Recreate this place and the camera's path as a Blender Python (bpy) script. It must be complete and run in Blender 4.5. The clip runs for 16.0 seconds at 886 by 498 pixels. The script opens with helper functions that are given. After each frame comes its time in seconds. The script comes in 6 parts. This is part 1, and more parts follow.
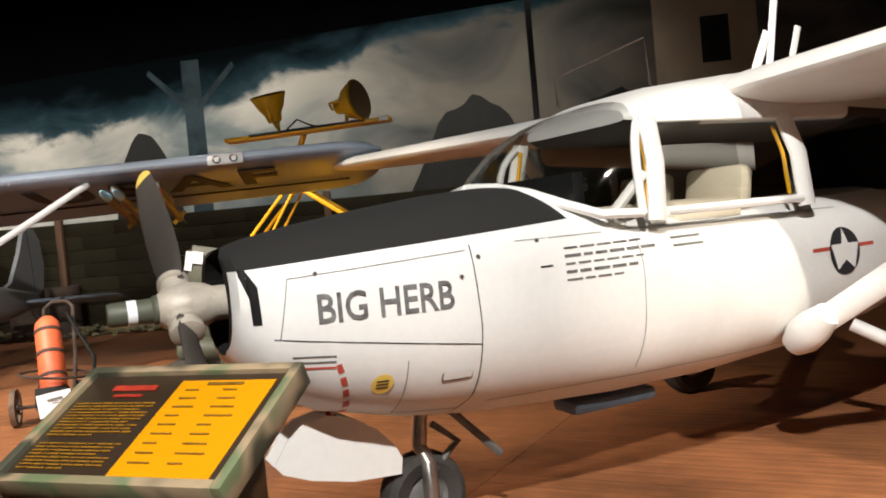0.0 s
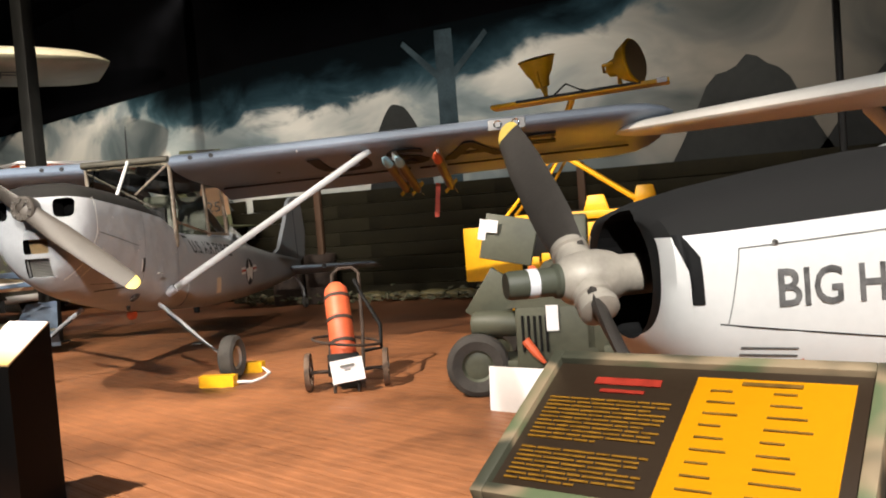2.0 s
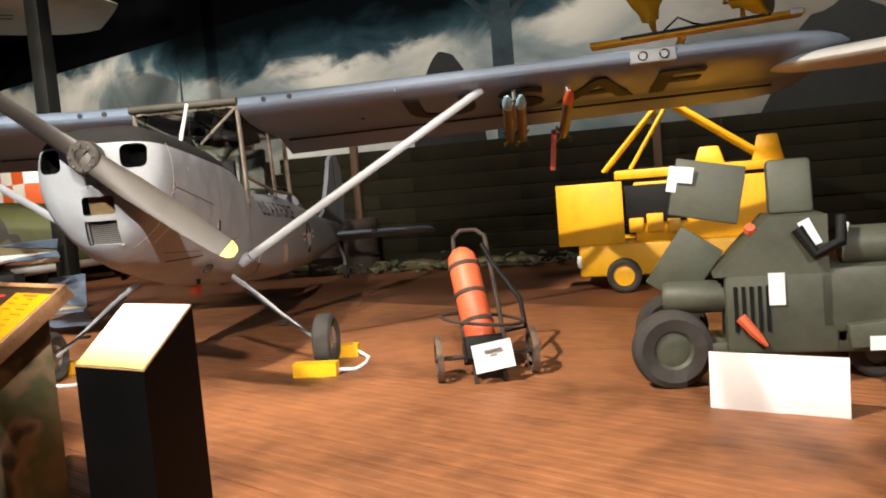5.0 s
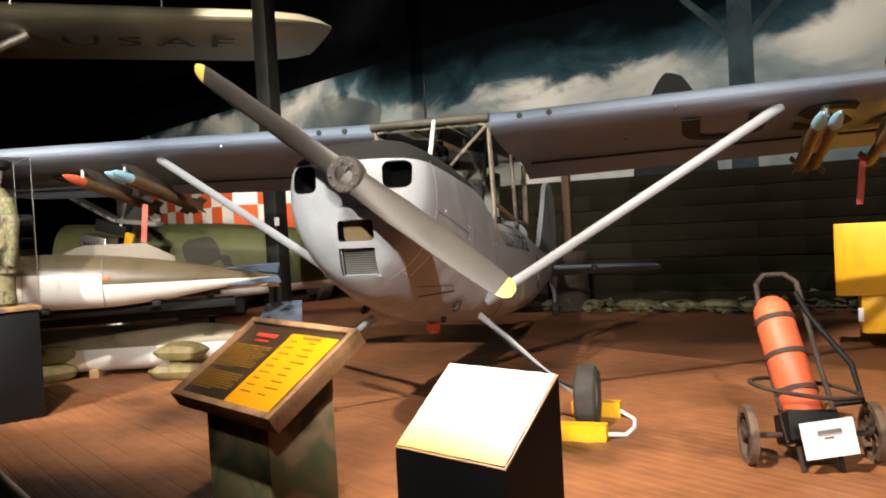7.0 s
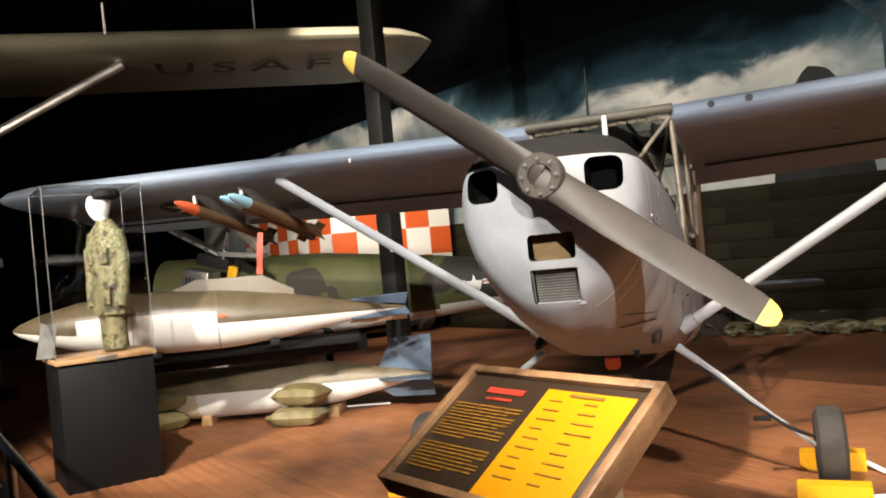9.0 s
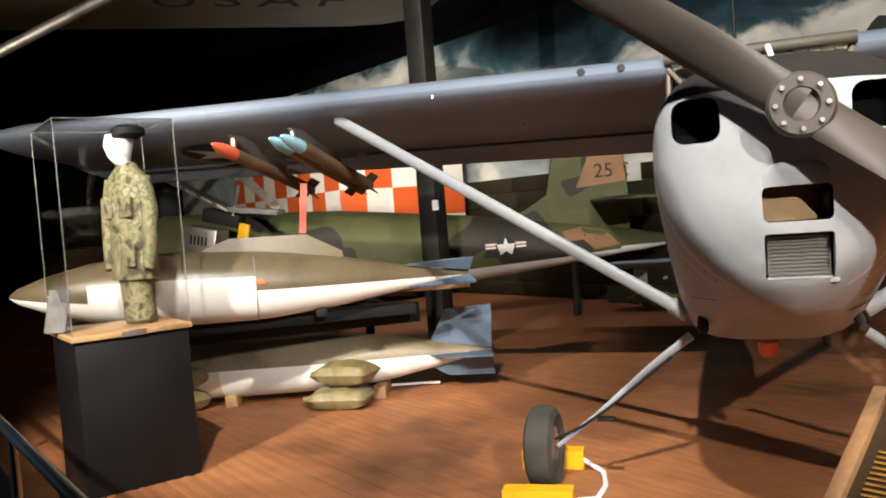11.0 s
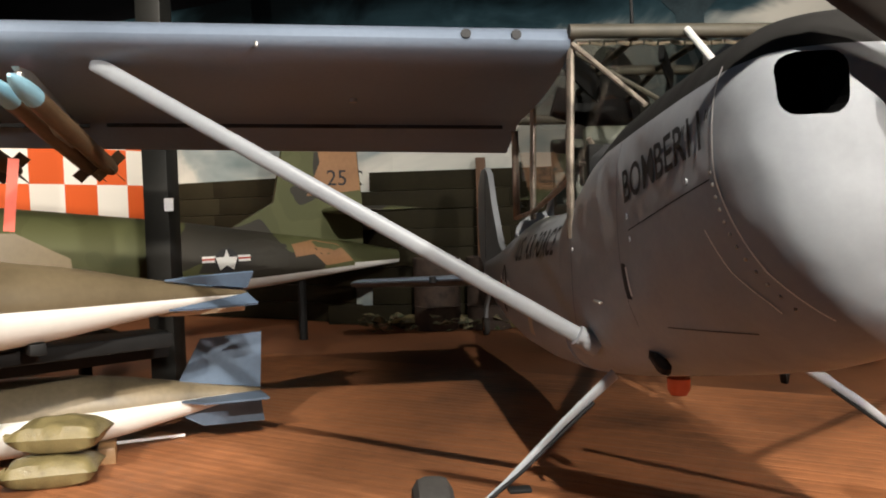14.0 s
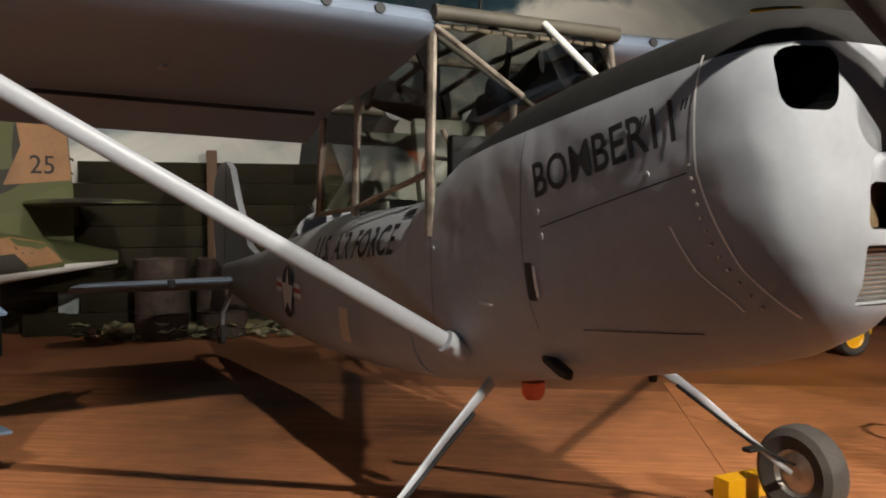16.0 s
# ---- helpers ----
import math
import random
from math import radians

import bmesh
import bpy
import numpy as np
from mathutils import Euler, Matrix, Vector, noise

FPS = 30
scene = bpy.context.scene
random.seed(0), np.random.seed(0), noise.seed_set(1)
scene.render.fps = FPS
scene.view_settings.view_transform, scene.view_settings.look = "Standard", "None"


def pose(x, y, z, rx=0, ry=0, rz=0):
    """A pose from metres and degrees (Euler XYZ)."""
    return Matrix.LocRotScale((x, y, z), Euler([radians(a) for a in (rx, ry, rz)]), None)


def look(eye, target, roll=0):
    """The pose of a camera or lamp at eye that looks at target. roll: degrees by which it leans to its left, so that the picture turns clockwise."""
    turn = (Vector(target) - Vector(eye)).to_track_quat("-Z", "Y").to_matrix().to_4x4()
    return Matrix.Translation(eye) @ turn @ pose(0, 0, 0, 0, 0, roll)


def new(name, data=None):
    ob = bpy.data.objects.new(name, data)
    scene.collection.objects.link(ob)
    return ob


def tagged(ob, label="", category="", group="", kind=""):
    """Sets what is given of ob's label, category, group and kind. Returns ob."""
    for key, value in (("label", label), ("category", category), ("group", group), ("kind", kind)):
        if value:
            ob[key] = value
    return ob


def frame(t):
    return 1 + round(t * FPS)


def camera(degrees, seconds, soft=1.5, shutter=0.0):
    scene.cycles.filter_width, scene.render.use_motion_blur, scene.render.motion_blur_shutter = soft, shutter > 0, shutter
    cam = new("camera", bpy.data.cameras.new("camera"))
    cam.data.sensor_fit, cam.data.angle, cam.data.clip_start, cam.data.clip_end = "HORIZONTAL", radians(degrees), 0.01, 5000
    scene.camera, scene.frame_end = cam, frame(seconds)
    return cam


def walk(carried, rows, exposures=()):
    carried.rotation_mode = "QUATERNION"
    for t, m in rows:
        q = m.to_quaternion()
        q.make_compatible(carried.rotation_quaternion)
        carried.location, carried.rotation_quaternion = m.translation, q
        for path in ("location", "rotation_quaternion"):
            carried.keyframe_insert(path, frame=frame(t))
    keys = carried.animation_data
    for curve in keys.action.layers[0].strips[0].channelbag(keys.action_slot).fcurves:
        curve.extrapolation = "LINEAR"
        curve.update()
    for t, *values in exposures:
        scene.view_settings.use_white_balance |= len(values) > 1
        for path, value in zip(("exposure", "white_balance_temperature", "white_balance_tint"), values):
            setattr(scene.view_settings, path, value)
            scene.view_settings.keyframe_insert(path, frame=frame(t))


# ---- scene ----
cam = camera(57.0, 16.0, soft=1.9)
PATH = [
    (0, (0.455, 1.001, 1.422), (0.242, 2.989, 1.353), -5.2),
    (0.5, (0.266, 1.152, 1.419), (-0.044, 3.128, 1.381), -5.7),
    (1, (0.088, 1.273, 1.416), (-0.368, 3.218, 1.337), -3.7),
    (1.5, (-0.18, 1.326, 1.434), (-0.768, 3.237, 1.371), -5.1),
    (2, (-0.415, 1.398, 1.425), (-1.117, 3.268, 1.34), -4.4),
    (2.5, (-0.689, 1.556, 1.428), (-1.534, 3.364, 1.292), -5.4),
    (3, (-0.978, 1.674, 1.404), (-1.799, 3.489, 1.23), -4.0),
    (3.2, (-1.114, 1.741, 1.368), (-1.839, 3.6, 1.236), -2.7),
    (5.3, (-2.239, 2.261, 1.413), (-2.881, 4.147, 1.242), -4.8),
    (5.5, (-2.326, 2.314, 1.426), (-3.068, 4.166, 1.289), -5.0),
    (6, (-2.593, 2.503, 1.444), (-3.49, 4.288, 1.359), -4.2),
    (6.5, (-2.892, 2.624, 1.436), (-3.802, 4.405, 1.428), -5.1),
    (7, (-3.181, 2.733, 1.437), (-4.175, 4.468, 1.371), -3.1),
    (7.5, (-3.442, 2.905, 1.45), (-4.593, 4.541, 1.458), -2.1),
    (8, (-3.7, 3.005, 1.426), (-4.852, 4.64, 1.418), -1.8),
    (8.5, (-3.998, 3.09, 1.439), (-5.09, 4.766, 1.432), -3.7),
    (9, (-4.23, 3.212, 1.428), (-5.367, 4.857, 1.44), -5.3),
    (9.5, (-4.497, 3.353, 1.428), (-5.695, 4.953, 1.358), -3.5),
    (9.7, (-4.594, 3.312, 1.441), (-5.763, 4.933, 1.363), -2.9),
    (11.8, (-5.889, 3.765, 1.472), (-6.937, 5.467, 1.388), -4.9),
    (12, (-5.942, 3.782, 1.433), (-6.991, 5.484, 1.373), -4.6),
    (12.5, (-6.182, 3.958, 1.429), (-7.12, 5.724, 1.397), -5.5),
    (13, (-6.424, 4.094, 1.439), (-7.25, 5.914, 1.366), -3.6),
    (13.5, (-6.694, 4.216, 1.44), (-7.223, 6.145, 1.393), -3.6),
    (14, (-6.886, 4.387, 1.434), (-7.151, 6.368, 1.343), -1.7),
    (14.5, (-7.061, 4.566, 1.429), (-7.066, 6.565, 1.37), -0.8),
    (15, (-7.258, 4.647, 1.432), (-6.965, 6.625, 1.376), -0.8),
    (15.5, (-7.457, 4.695, 1.439), (-6.969, 6.632, 1.345), -0.1),
    (15.6, (-7.474, 4.712, 1.443), (-6.984, 6.648, 1.337), -0.0),
    (16, (-7.611, 4.807, 1.404), (-7.096, 6.737, 1.31), -0.1),
]
walk(cam, [(t, look(eye, target, roll)) for t, eye, target, roll in PATH], [(0, 0.0), (9, -0.04), (12.5, -0.08), (15, -0.3), (16, -0.3)])

# world, lights ---------------------------------------------------------------
world = bpy.data.worlds.new("world")
scene.world = world
world.use_nodes = True
world.node_tree.nodes["Background"].inputs[0].default_value = (0.9, 0.95, 1.0, 1)
world.node_tree.nodes["Background"].inputs[1].default_value = 0.003


def spot(name, eye, target, watts, angle=60, blend=0.6, radius=0.06, tint=(1.0, 0.88, 0.74)):
    data = bpy.data.lights.new(name, "SPOT")
    data.energy, data.spot_size, data.spot_blend = watts, radians(angle), blend
    data.shadow_soft_size, data.color = radius, tint
    ob = new(name, data)
    ob.matrix_world = look(eye, target)
    return ob


def wash(name, eye, target, watts, wide, tall, tint=(1.0, 0.9, 0.76)):
    data = bpy.data.lights.new(name, "AREA")
    data.energy, data.shape, data.size, data.size_y, data.color = watts, "RECTANGLE", wide, tall, tint
    ob = new(name, data)
    ob.matrix_world = look(eye, target)
    return ob


spot("spot_nose", (0.5, -0.4, 4.8), (0.2, 4.5, 0.9), 2350, 66, tint=(0.99, 0.96, 0.92))
spot("spot_cart", (-5.4, 3.4, 5.6), (-2.9, 7.4, 0.1), 3600, 62)
spot("spot_bird", (-1.7, 1.5, 4.4), (-6.2, 8.0, 1.5), 3300, 42, tint=(1.0, 0.94, 0.86))
spot("spot_case", (-8.6, 2.2, 3.9), (-10.2, 8.1, 0.6), 2900, 34, tint=(1.0, 0.89, 0.76))
spot("spot_truck", (-3.6, 7.4, 5.8), (-2.6, 11.4, 0.6), 4200, 27)
spot("spot_far", (-10.4, 10.4, 6.2), (-13.6, 15.8, 1.8), 2400, 48)
# unseen lamp added at the rear to brighten the hanging wing from below
spot("fill_hanging", (-7.0, -5.0, 3.6), (-13.6, 11.0, 4.5), 8500, 34)
# unseen cool fill lamp, added for the blue tint on the cowl
spot("cool_fill_left", (-11.6, 2.4, 2.7), (-7.0, 7.4, 1.5), 120, 44, 0.7, 0.12, (0.62, 0.8, 1.0))
spot("spot_wing", (-5.6, 2.6, 5.8), (-8.0, 7.5, 2.1), 3600, 48, 0.6, 0.06, (1.0, 0.94, 0.85))
spot("spot_right", (4.2, -1.0, 5.2), (3.0, 6.4, 0.0), 2200, 44)
for lamp in (wash("mural_wash", (-4.6, 11.0, 6.4), (-4.6, 14.8, 3.0), 105, 12.0, 0.3, (1.0, 0.95, 0.86)), wash("mural_wash_left", (-15.6, 13.6, 6.4), (-17.0, 17.4, 3.2), 48, 10.0, 0.3, (1.0, 0.95, 0.86))):
    lamp.data.spread = radians(62)


# materials -------------------------------------------------------------------
def material(name, colour, rough=0.6, metal=0.0, vary=0.12, size=2.0, grain=30.0, bump=0.05, dirt=None, spec=0.5, world=False):
    """A painted or natural surface: base colour with broad stains, fine grain and a fine relief."""
    m = bpy.data.materials.new(name)
    m.use_nodes = True
    nt = m.node_tree
    out = nt.nodes["Principled BSDF"]
    co = nt.nodes.new("ShaderNodeTexCoord")
    broad, fine = nt.nodes.new("ShaderNodeTexNoise"), nt.nodes.new("ShaderNodeTexNoise")
    broad.inputs["Scale"].default_value, broad.inputs["Detail"].default_value = size, 6
    fine.inputs["Scale"].default_value, fine.inputs["Detail"].default_value = grain, 4
    if world:
        co = nt.nodes.new("ShaderNodeNewGeometry")
    where = co.outputs["Position" if world else "Object"]
    nt.links.new(where, broad.inputs["Vector"])
    nt.links.new(where, fine.inputs["Vector"])
    ramp = nt.nodes.new("ShaderNodeValToRGB")
    c = colour
    d = dirt or tuple(v * (1 - 2.2 * vary) for v in c)
    b = tuple(min(1, v * (1 + vary)) for v in c)
    ramp.color_ramp.elements[0].position, ramp.color_ramp.elements[0].color = 0.3, (*d, 1)
    ramp.color_ramp.elements[1].position, ramp.color_ramp.elements[1].color = 0.7, (*b, 1)
    mid = ramp.color_ramp.elements.new(0.48)
    mid.color = (*c, 1)
    nt.links.new(broad.outputs["Fac"], ramp.inputs["Fac"])
    mix = nt.nodes.new("ShaderNodeMix")
    mix.data_type, mix.blend_type = "RGBA", "MULTIPLY"
    mix.inputs["Factor"].default_value = 1.0
    spread = nt.nodes.new("ShaderNodeMapRange")
    spread.inputs["From Min"].default_value, spread.inputs["From Max"].default_value = 0.25, 0.75
    spread.inputs["To Min"].default_value, spread.inputs["To Max"].default_value = 1 - vary, 1.0
    nt.links.new(fine.outputs["Fac"], spread.inputs["Value"])
    nt.links.new(ramp.outputs["Color"], mix.inputs["A"])
    nt.links.new(spread.outputs["Result"], mix.inputs["B"])
    nt.links.new(mix.outputs["Result"], out.inputs["Base Color"])
    rr = nt.nodes.new("ShaderNodeMapRange")
    rr.inputs["To Min"].default_value, rr.inputs["To Max"].default_value = max(0.03, rough - 0.1), min(1, rough + 0.1)
    nt.links.new(broad.outputs["Fac"], rr.inputs["Value"])
    nt.links.new(rr.outputs["Result"], out.inputs["Roughness"])
    out.inputs["Metallic"].default_value = metal
    out.inputs["Specular IOR Level"].default_value = spec
    if bump:
        bm_node = nt.nodes.new("ShaderNodeBump")
        bm_node.inputs["Strength"].default_value, bm_node.inputs["Distance"].default_value = bump, 0.01
        nt.links.new(fine.outputs["Fac"], bm_node.inputs["Height"])
        nt.links.new(bm_node.outputs["Normal"], out.inputs["Normal"])
    return m


def glass(name, tint=(1, 1, 1), rough=0.02, clear=0.9):
    """Thin clear sheet: mostly see-through, with a mirror gloss that grows towards grazing view."""
    m = bpy.data.materials.new(name)
    m.use_nodes = True
    nt = m.node_tree
    nt.nodes.remove(nt.nodes["Principled BSDF"])
    see, gloss, mix, edge, steep, span = (nt.nodes.new(k) for k in ("ShaderNodeBsdfTransparent", "ShaderNodeBsdfGlossy", "ShaderNodeMixShader", "ShaderNodeLayerWeight", "ShaderNodeMath", "ShaderNodeMapRange"))
    see.inputs["Color"].default_value = (*[clear * c for c in tint], 1)
    gloss.inputs["Roughness"].default_value = rough
    edge.inputs["Blend"].default_value = 0.5
    steep.operation, steep.inputs[1].default_value = "POWER", 4.0
    span.inputs["To Min"].default_value, span.inputs["To Max"].default_value = 0.06, 0.85
    nt.links.new(edge.outputs["Facing"], steep.inputs[0])
    nt.links.new(steep.outputs[0], span.inputs["Value"])
    nt.links.new(span.outputs["Result"], mix.inputs["Fac"])
    nt.links.new(see.outputs[0], mix.inputs[1])
    nt.links.new(gloss.outputs[0], mix.inputs[2])
    nt.links.new(mix.outputs[0], nt.nodes["Material Output"].inputs["Surface"])
    return m


def livery(base, name, slope, level, front, bow, back):
    """A copy of an aircraft paint with a matt black antiglare panel on top of the nose."""
    m = base.copy()
    m.name = name
    nt = m.node_tree
    out = nt.nodes["Principled BSDF"]
    src = out.inputs["Base Color"].links[0].from_socket
    sep = nt.nodes.new("ShaderNodeSeparateXYZ")
    co = nt.nodes.new("ShaderNodeTexCoord")
    nt.links.new(co.outputs["Object"], sep.inputs[0])

    def op(kind, a, b):
        n = nt.nodes.new("ShaderNodeMath")
        n.operation = kind
        for k, v in enumerate((a, b)):
            if isinstance(v, (int, float)):
                n.inputs[k].default_value = v
            else:
                nt.links.new(v, n.inputs[k])
        return n.outputs[0]
    x, y, z = sep.outputs
    above = op("GREATER_THAN", op("SUBTRACT", z, op("MULTIPLY", y, slope)), level)
    before = op("LESS_THAN", op("SUBTRACT", y, op("MULTIPLY", op("MULTIPLY", x, x), bow)), back)
    behind = op("GREATER_THAN", y, front)
    mask = op("MULTIPLY", op("MULTIPLY", above, before), behind)
    mix = nt.nodes.new("ShaderNodeMix")
    mix.data_type = "RGBA"
    mix.inputs["B"].default_value = (0.012, 0.011, 0.01, 1)
    nt.links.new(mask, mix.inputs["Factor"])
    nt.links.new(src, mix.inputs["A"])
    nt.links.new(mix.outputs["Result"], out.inputs["Base Color"])
    rmix = nt.nodes.new("ShaderNodeMix")
    rmix.inputs["B"].default_value = 0.92
    nt.links.new(mask, rmix.inputs["Factor"])
    nt.links.new(out.inputs["Roughness"].links[0].from_socket, rmix.inputs["A"])
    nt.links.new(rmix.outputs["Result"], out.inputs["Roughness"])
    return m


def dented(m, size, strength):
    """Adds broad shallow dents under the fine relief of a sheet metal skin."""
    nt = m.node_tree
    out = nt.nodes["Principled BSDF"]
    co, n, b = nt.nodes.new("ShaderNodeTexCoord"), nt.nodes.new("ShaderNodeTexNoise"), nt.nodes.new("ShaderNodeBump")
    n.inputs["Scale"].default_value, n.inputs["Detail"].default_value = size, 1.5
    b.inputs["Strength"].default_value, b.inputs["Distance"].default_value = strength, 0.06
    nt.links.new(co.outputs["Object"], n.inputs["Vector"])
    nt.links.new(n.outputs["Fac"], b.inputs["Height"])
    nt.links.new(out.inputs["Normal"].links[0].from_socket, b.inputs["Normal"])
    nt.links.new(b.outputs["Normal"], out.inputs["Normal"])


GREY = material("grey_aircraft_paint", (0.3, 0.312, 0.33), 0.42, 0, 0.08, 1.2, 40, 0.03)
# aircraft grey again, darkened and blued for the shade under the wings
WINGSHADED = material("grey_wing_paint_shaded_blue", (0.19, 0.23, 0.295), 0.36, 0, 0.08, 1.0, 40, 0.03)
WHITE = material("white_aircraft_paint", (0.78, 0.77, 0.74), 0.42, 0, 0.05, 1.4, 30, 0.03)
ANTIGLARE = material("matt_black_antiglare_paint", (0.035, 0.033, 0.03), 0.75, 0, 0.2, 3, 40, 0.05)
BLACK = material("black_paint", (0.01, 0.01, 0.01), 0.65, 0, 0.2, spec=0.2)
INK = material("black_stencil_ink", (0.02, 0.02, 0.022), 0.7, 0, 0.2)
PROP = material("dark_grey_propeller", (0.055, 0.047, 0.04), 0.55, 0.0, 0.15, 3, 60)
YELLOW = material("yellow_paint", (0.78, 0.4, 0.008), 0.45, 0, 0.1, 2.5)
TIPYEL = material("propeller_tip_yellow", (0.85, 0.6, 0.12), 0.5, 0, 0.05)
OLIVE = material("olive_drab_paint", (0.075, 0.08, 0.055), 0.55, 0, 0.15, 3)
RUBBER = material("tyre_rubber", (0.05, 0.045, 0.04), 0.85, 0, 0.2, 6, 60, 0.2)
CREAM = material("cream_vinyl", (0.6, 0.54, 0.42), 0.5, 0, 0.08)
MESH = material("grey_wire_mesh", (0.2, 0.2, 0.19), 0.6, 0.4, 0.2, 8, 300, 0.5)
MIRROR = material("polished_reflector", (0.85, 0.85, 0.82), 0.12, 1.0, 0.05)
TAN = material("tan_inner_panel", (0.3, 0.2, 0.1), 0.6)
REDINK = material("red_stencil_ink", (0.5, 0.08, 0.05), 0.6)
SIGNYEL = material("yellow_sign_print", (0.62, 0.26, 0.002), 0.35, 0, 0.04)
SIGNDARK = material("dark_brown_sign_print", (0.035, 0.022, 0.013), 0.35, 0, 0.1)
WORN = material("worn_tan_metal_frame", (0.3, 0.25, 0.2), 0.55, 0.3, 0.3, 8, 50, 0.2)
OLIVEBROWN = material("olive_brown_roof_frame", (0.08, 0.07, 0.05), 0.6, 0, 0.2)
ORANGE = material("orange_red_paint", (0.72, 0.13, 0.05), 0.5, 0, 0.12, 4)
ALU = material("worn_aluminium", (0.5, 0.48, 0.45), 0.35, 0.9, 0.15, 6)
STEEL = material("brushed_steel_tube", (0.62, 0.63, 0.65), 0.35, 0.55, 0.1)
RUST = material("rusty_dark_iron", (0.06, 0.04, 0.03), 0.8, 0.2, 0.3, 8)
CARD = material("white_card", (0.82, 0.82, 0.84), 0.6, 0, 0.03)
WOODTRIM = material("varnished_pine", (0.42, 0.25, 0.12), 0.45, 0, 0.2, 5, 50)
DARKBOX = material("black_laminate_plinth", (0.006, 0.006, 0.007), 0.55, 0, 0.15, spec=0.25)
BROWN = material("olive_brown_tank_paint", (0.11, 0.085, 0.05), 0.35, 0, 0.15, 2)
TANKWHITE = material("white_tank_paint", (0.75, 0.74, 0.7), 0.35, 0, 0.05, 2)
SAND = material("tan_paint", (0.6, 0.5, 0.36), 0.5, 0, 0.08)
BLUEGREY = material("blue_grey_paint", (0.09, 0.13, 0.19), 0.5, 0, 0.15, 3)
LIGHTBLUE = material("light_blue_paint", (0.3, 0.55, 0.68), 0.45, 0, 0.1)
CANVAS = material("olive_canvas_bag", (0.2, 0.165, 0.075), 0.34, 0, 0.2, 10, 120, 0.4)
GLASS = glass("window_perspex", (0.95, 0.96, 0.93), 0.05, 0.66)
GREYTOP = livery(GREY, "grey_paint_black_deck", -0.145, 1.835, -1.0, 0.0, 9.0)
dented(GREYTOP, 5.0, 0.3)
GREYTOP.node_tree.nodes["Principled BSDF"].inputs["Specular IOR Level"].default_value = 0.3
WHITETOP = livery(WHITE, "white_paint_black_nose_top", 0.06, 1.295, -1.0, 0.9, 1.24)
CLEAR = glass("clear_acrylic", (1, 1, 1), 0.02, 0.93)


# mesh builders -----------------------------------------------------------------
def part(name, bm, mat, parent=None, label="", smooth=True):
    me = bpy.data.meshes.new(name)
    bmesh.ops.recalc_face_normals(bm, faces=bm.faces[:])
    bm.to_mesh(me)
    bm.free()
    for m in (mat if isinstance(mat, (list, tuple)) else [mat]):
        me.materials.append(m)
    if smooth:
        me.shade_smooth()
        me.set_sharp_from_angle(angle=radians(38))
    ob = new(name, me)
    ob.parent = parent
    if label:
        ob["label"] = label
    return ob


def thing(name, label, category, x=0, y=0, z=0, rz=0, group=""):
    ob = new(name)
    ob.empty_display_size = 0.1
    ob.matrix_world = pose(x, y, z, 0, 0, rz)
    return tagged(ob, label, category, group)


def box(bm, centre, size, turn=None, bevel=0.0, taper=1.0):
    """A box, bevelled, optionally turned (Euler degrees) and tapered to the top."""
    made = bmesh.ops.create_cube(bm, size=1.0)["verts"]
    for v in made:
        k = taper if v.co.z > 0 else 1.0
        v.co = Vector((v.co.x * size[0] * k, v.co.y * size[1] * k, v.co.z * size[2]))
    if bevel:
        es = {e for v in made for e in v.link_edges}
        out = bmesh.ops.bevel(bm, geom=list(es), offset=bevel, segments=2, affect="EDGES", profile=0.5)
        made = list({v for f in out["faces"] for v in f.verts} | {v for v in made if v.is_valid})
    m = Matrix.Translation(centre) @ (Euler([radians(a) for a in turn]).to_matrix().to_4x4() if turn else Matrix())
    bmesh.ops.transform(bm, matrix=m, verts=made)
    return made


def boxed(name, centre, size, mat, parent=None, label="", turn=None, bevel=0.008, taper=1.0):
    bm = bmesh.new()
    box(bm, centre, size, turn, bevel, taper)
    return part(name, bm, mat, parent, label)


def ring(bm, points):
    return [bm.verts.new(p) for p in points]


def skin(bm, rings, cap=True, closed=True):
    """Joins rings of points into one skin."""
    made = [ring(bm, r) for r in rings]
    n = len(made[0])
    for a, b in zip(made, made[1:]):
        for i in range(n if closed else n - 1):
            j = (i + 1) % n
            bm.faces.new((a[i], a[j], b[j], b[i]))
    if cap:
        bm.faces.new(made[0][::-1])
        bm.faces.new(made[-1])
    return made


def tube(bm, points, radius, sides=12, flat=1.0, cap=True):
    """A tube along a line of points; flat squeezes it across its side way."""
    pts = [Vector(p) for p in points]
    radii = radius if isinstance(radius, (list, tuple)) else [radius] * len(pts)
    rings, side = [], None
    for i, p in enumerate(pts):
        way = (pts[min(i + 1, len(pts) - 1)] - pts[max(i - 1, 0)]).normalized()
        if side is None:
            side = way.cross(Vector((0, 0, 1)) if abs(way.z) < 0.95 else Vector((0, 1, 0))).normalized()
        side = (side - way * side.dot(way)).normalized()
        up = side.cross(way)
        rings.append([p + (side * math.cos(a) * flat + up * math.sin(a)) * radii[i] for a in (2 * math.pi * k / sides for k in range(sides))])
    skin(bm, rings, cap)


def tubed(name, points, radius, mat, parent=None, label="", sides=12, flat=1.0):
    bm = bmesh.new()
    tube(bm, points, radius, sides, flat)
    return part(name, bm, mat, parent, label)


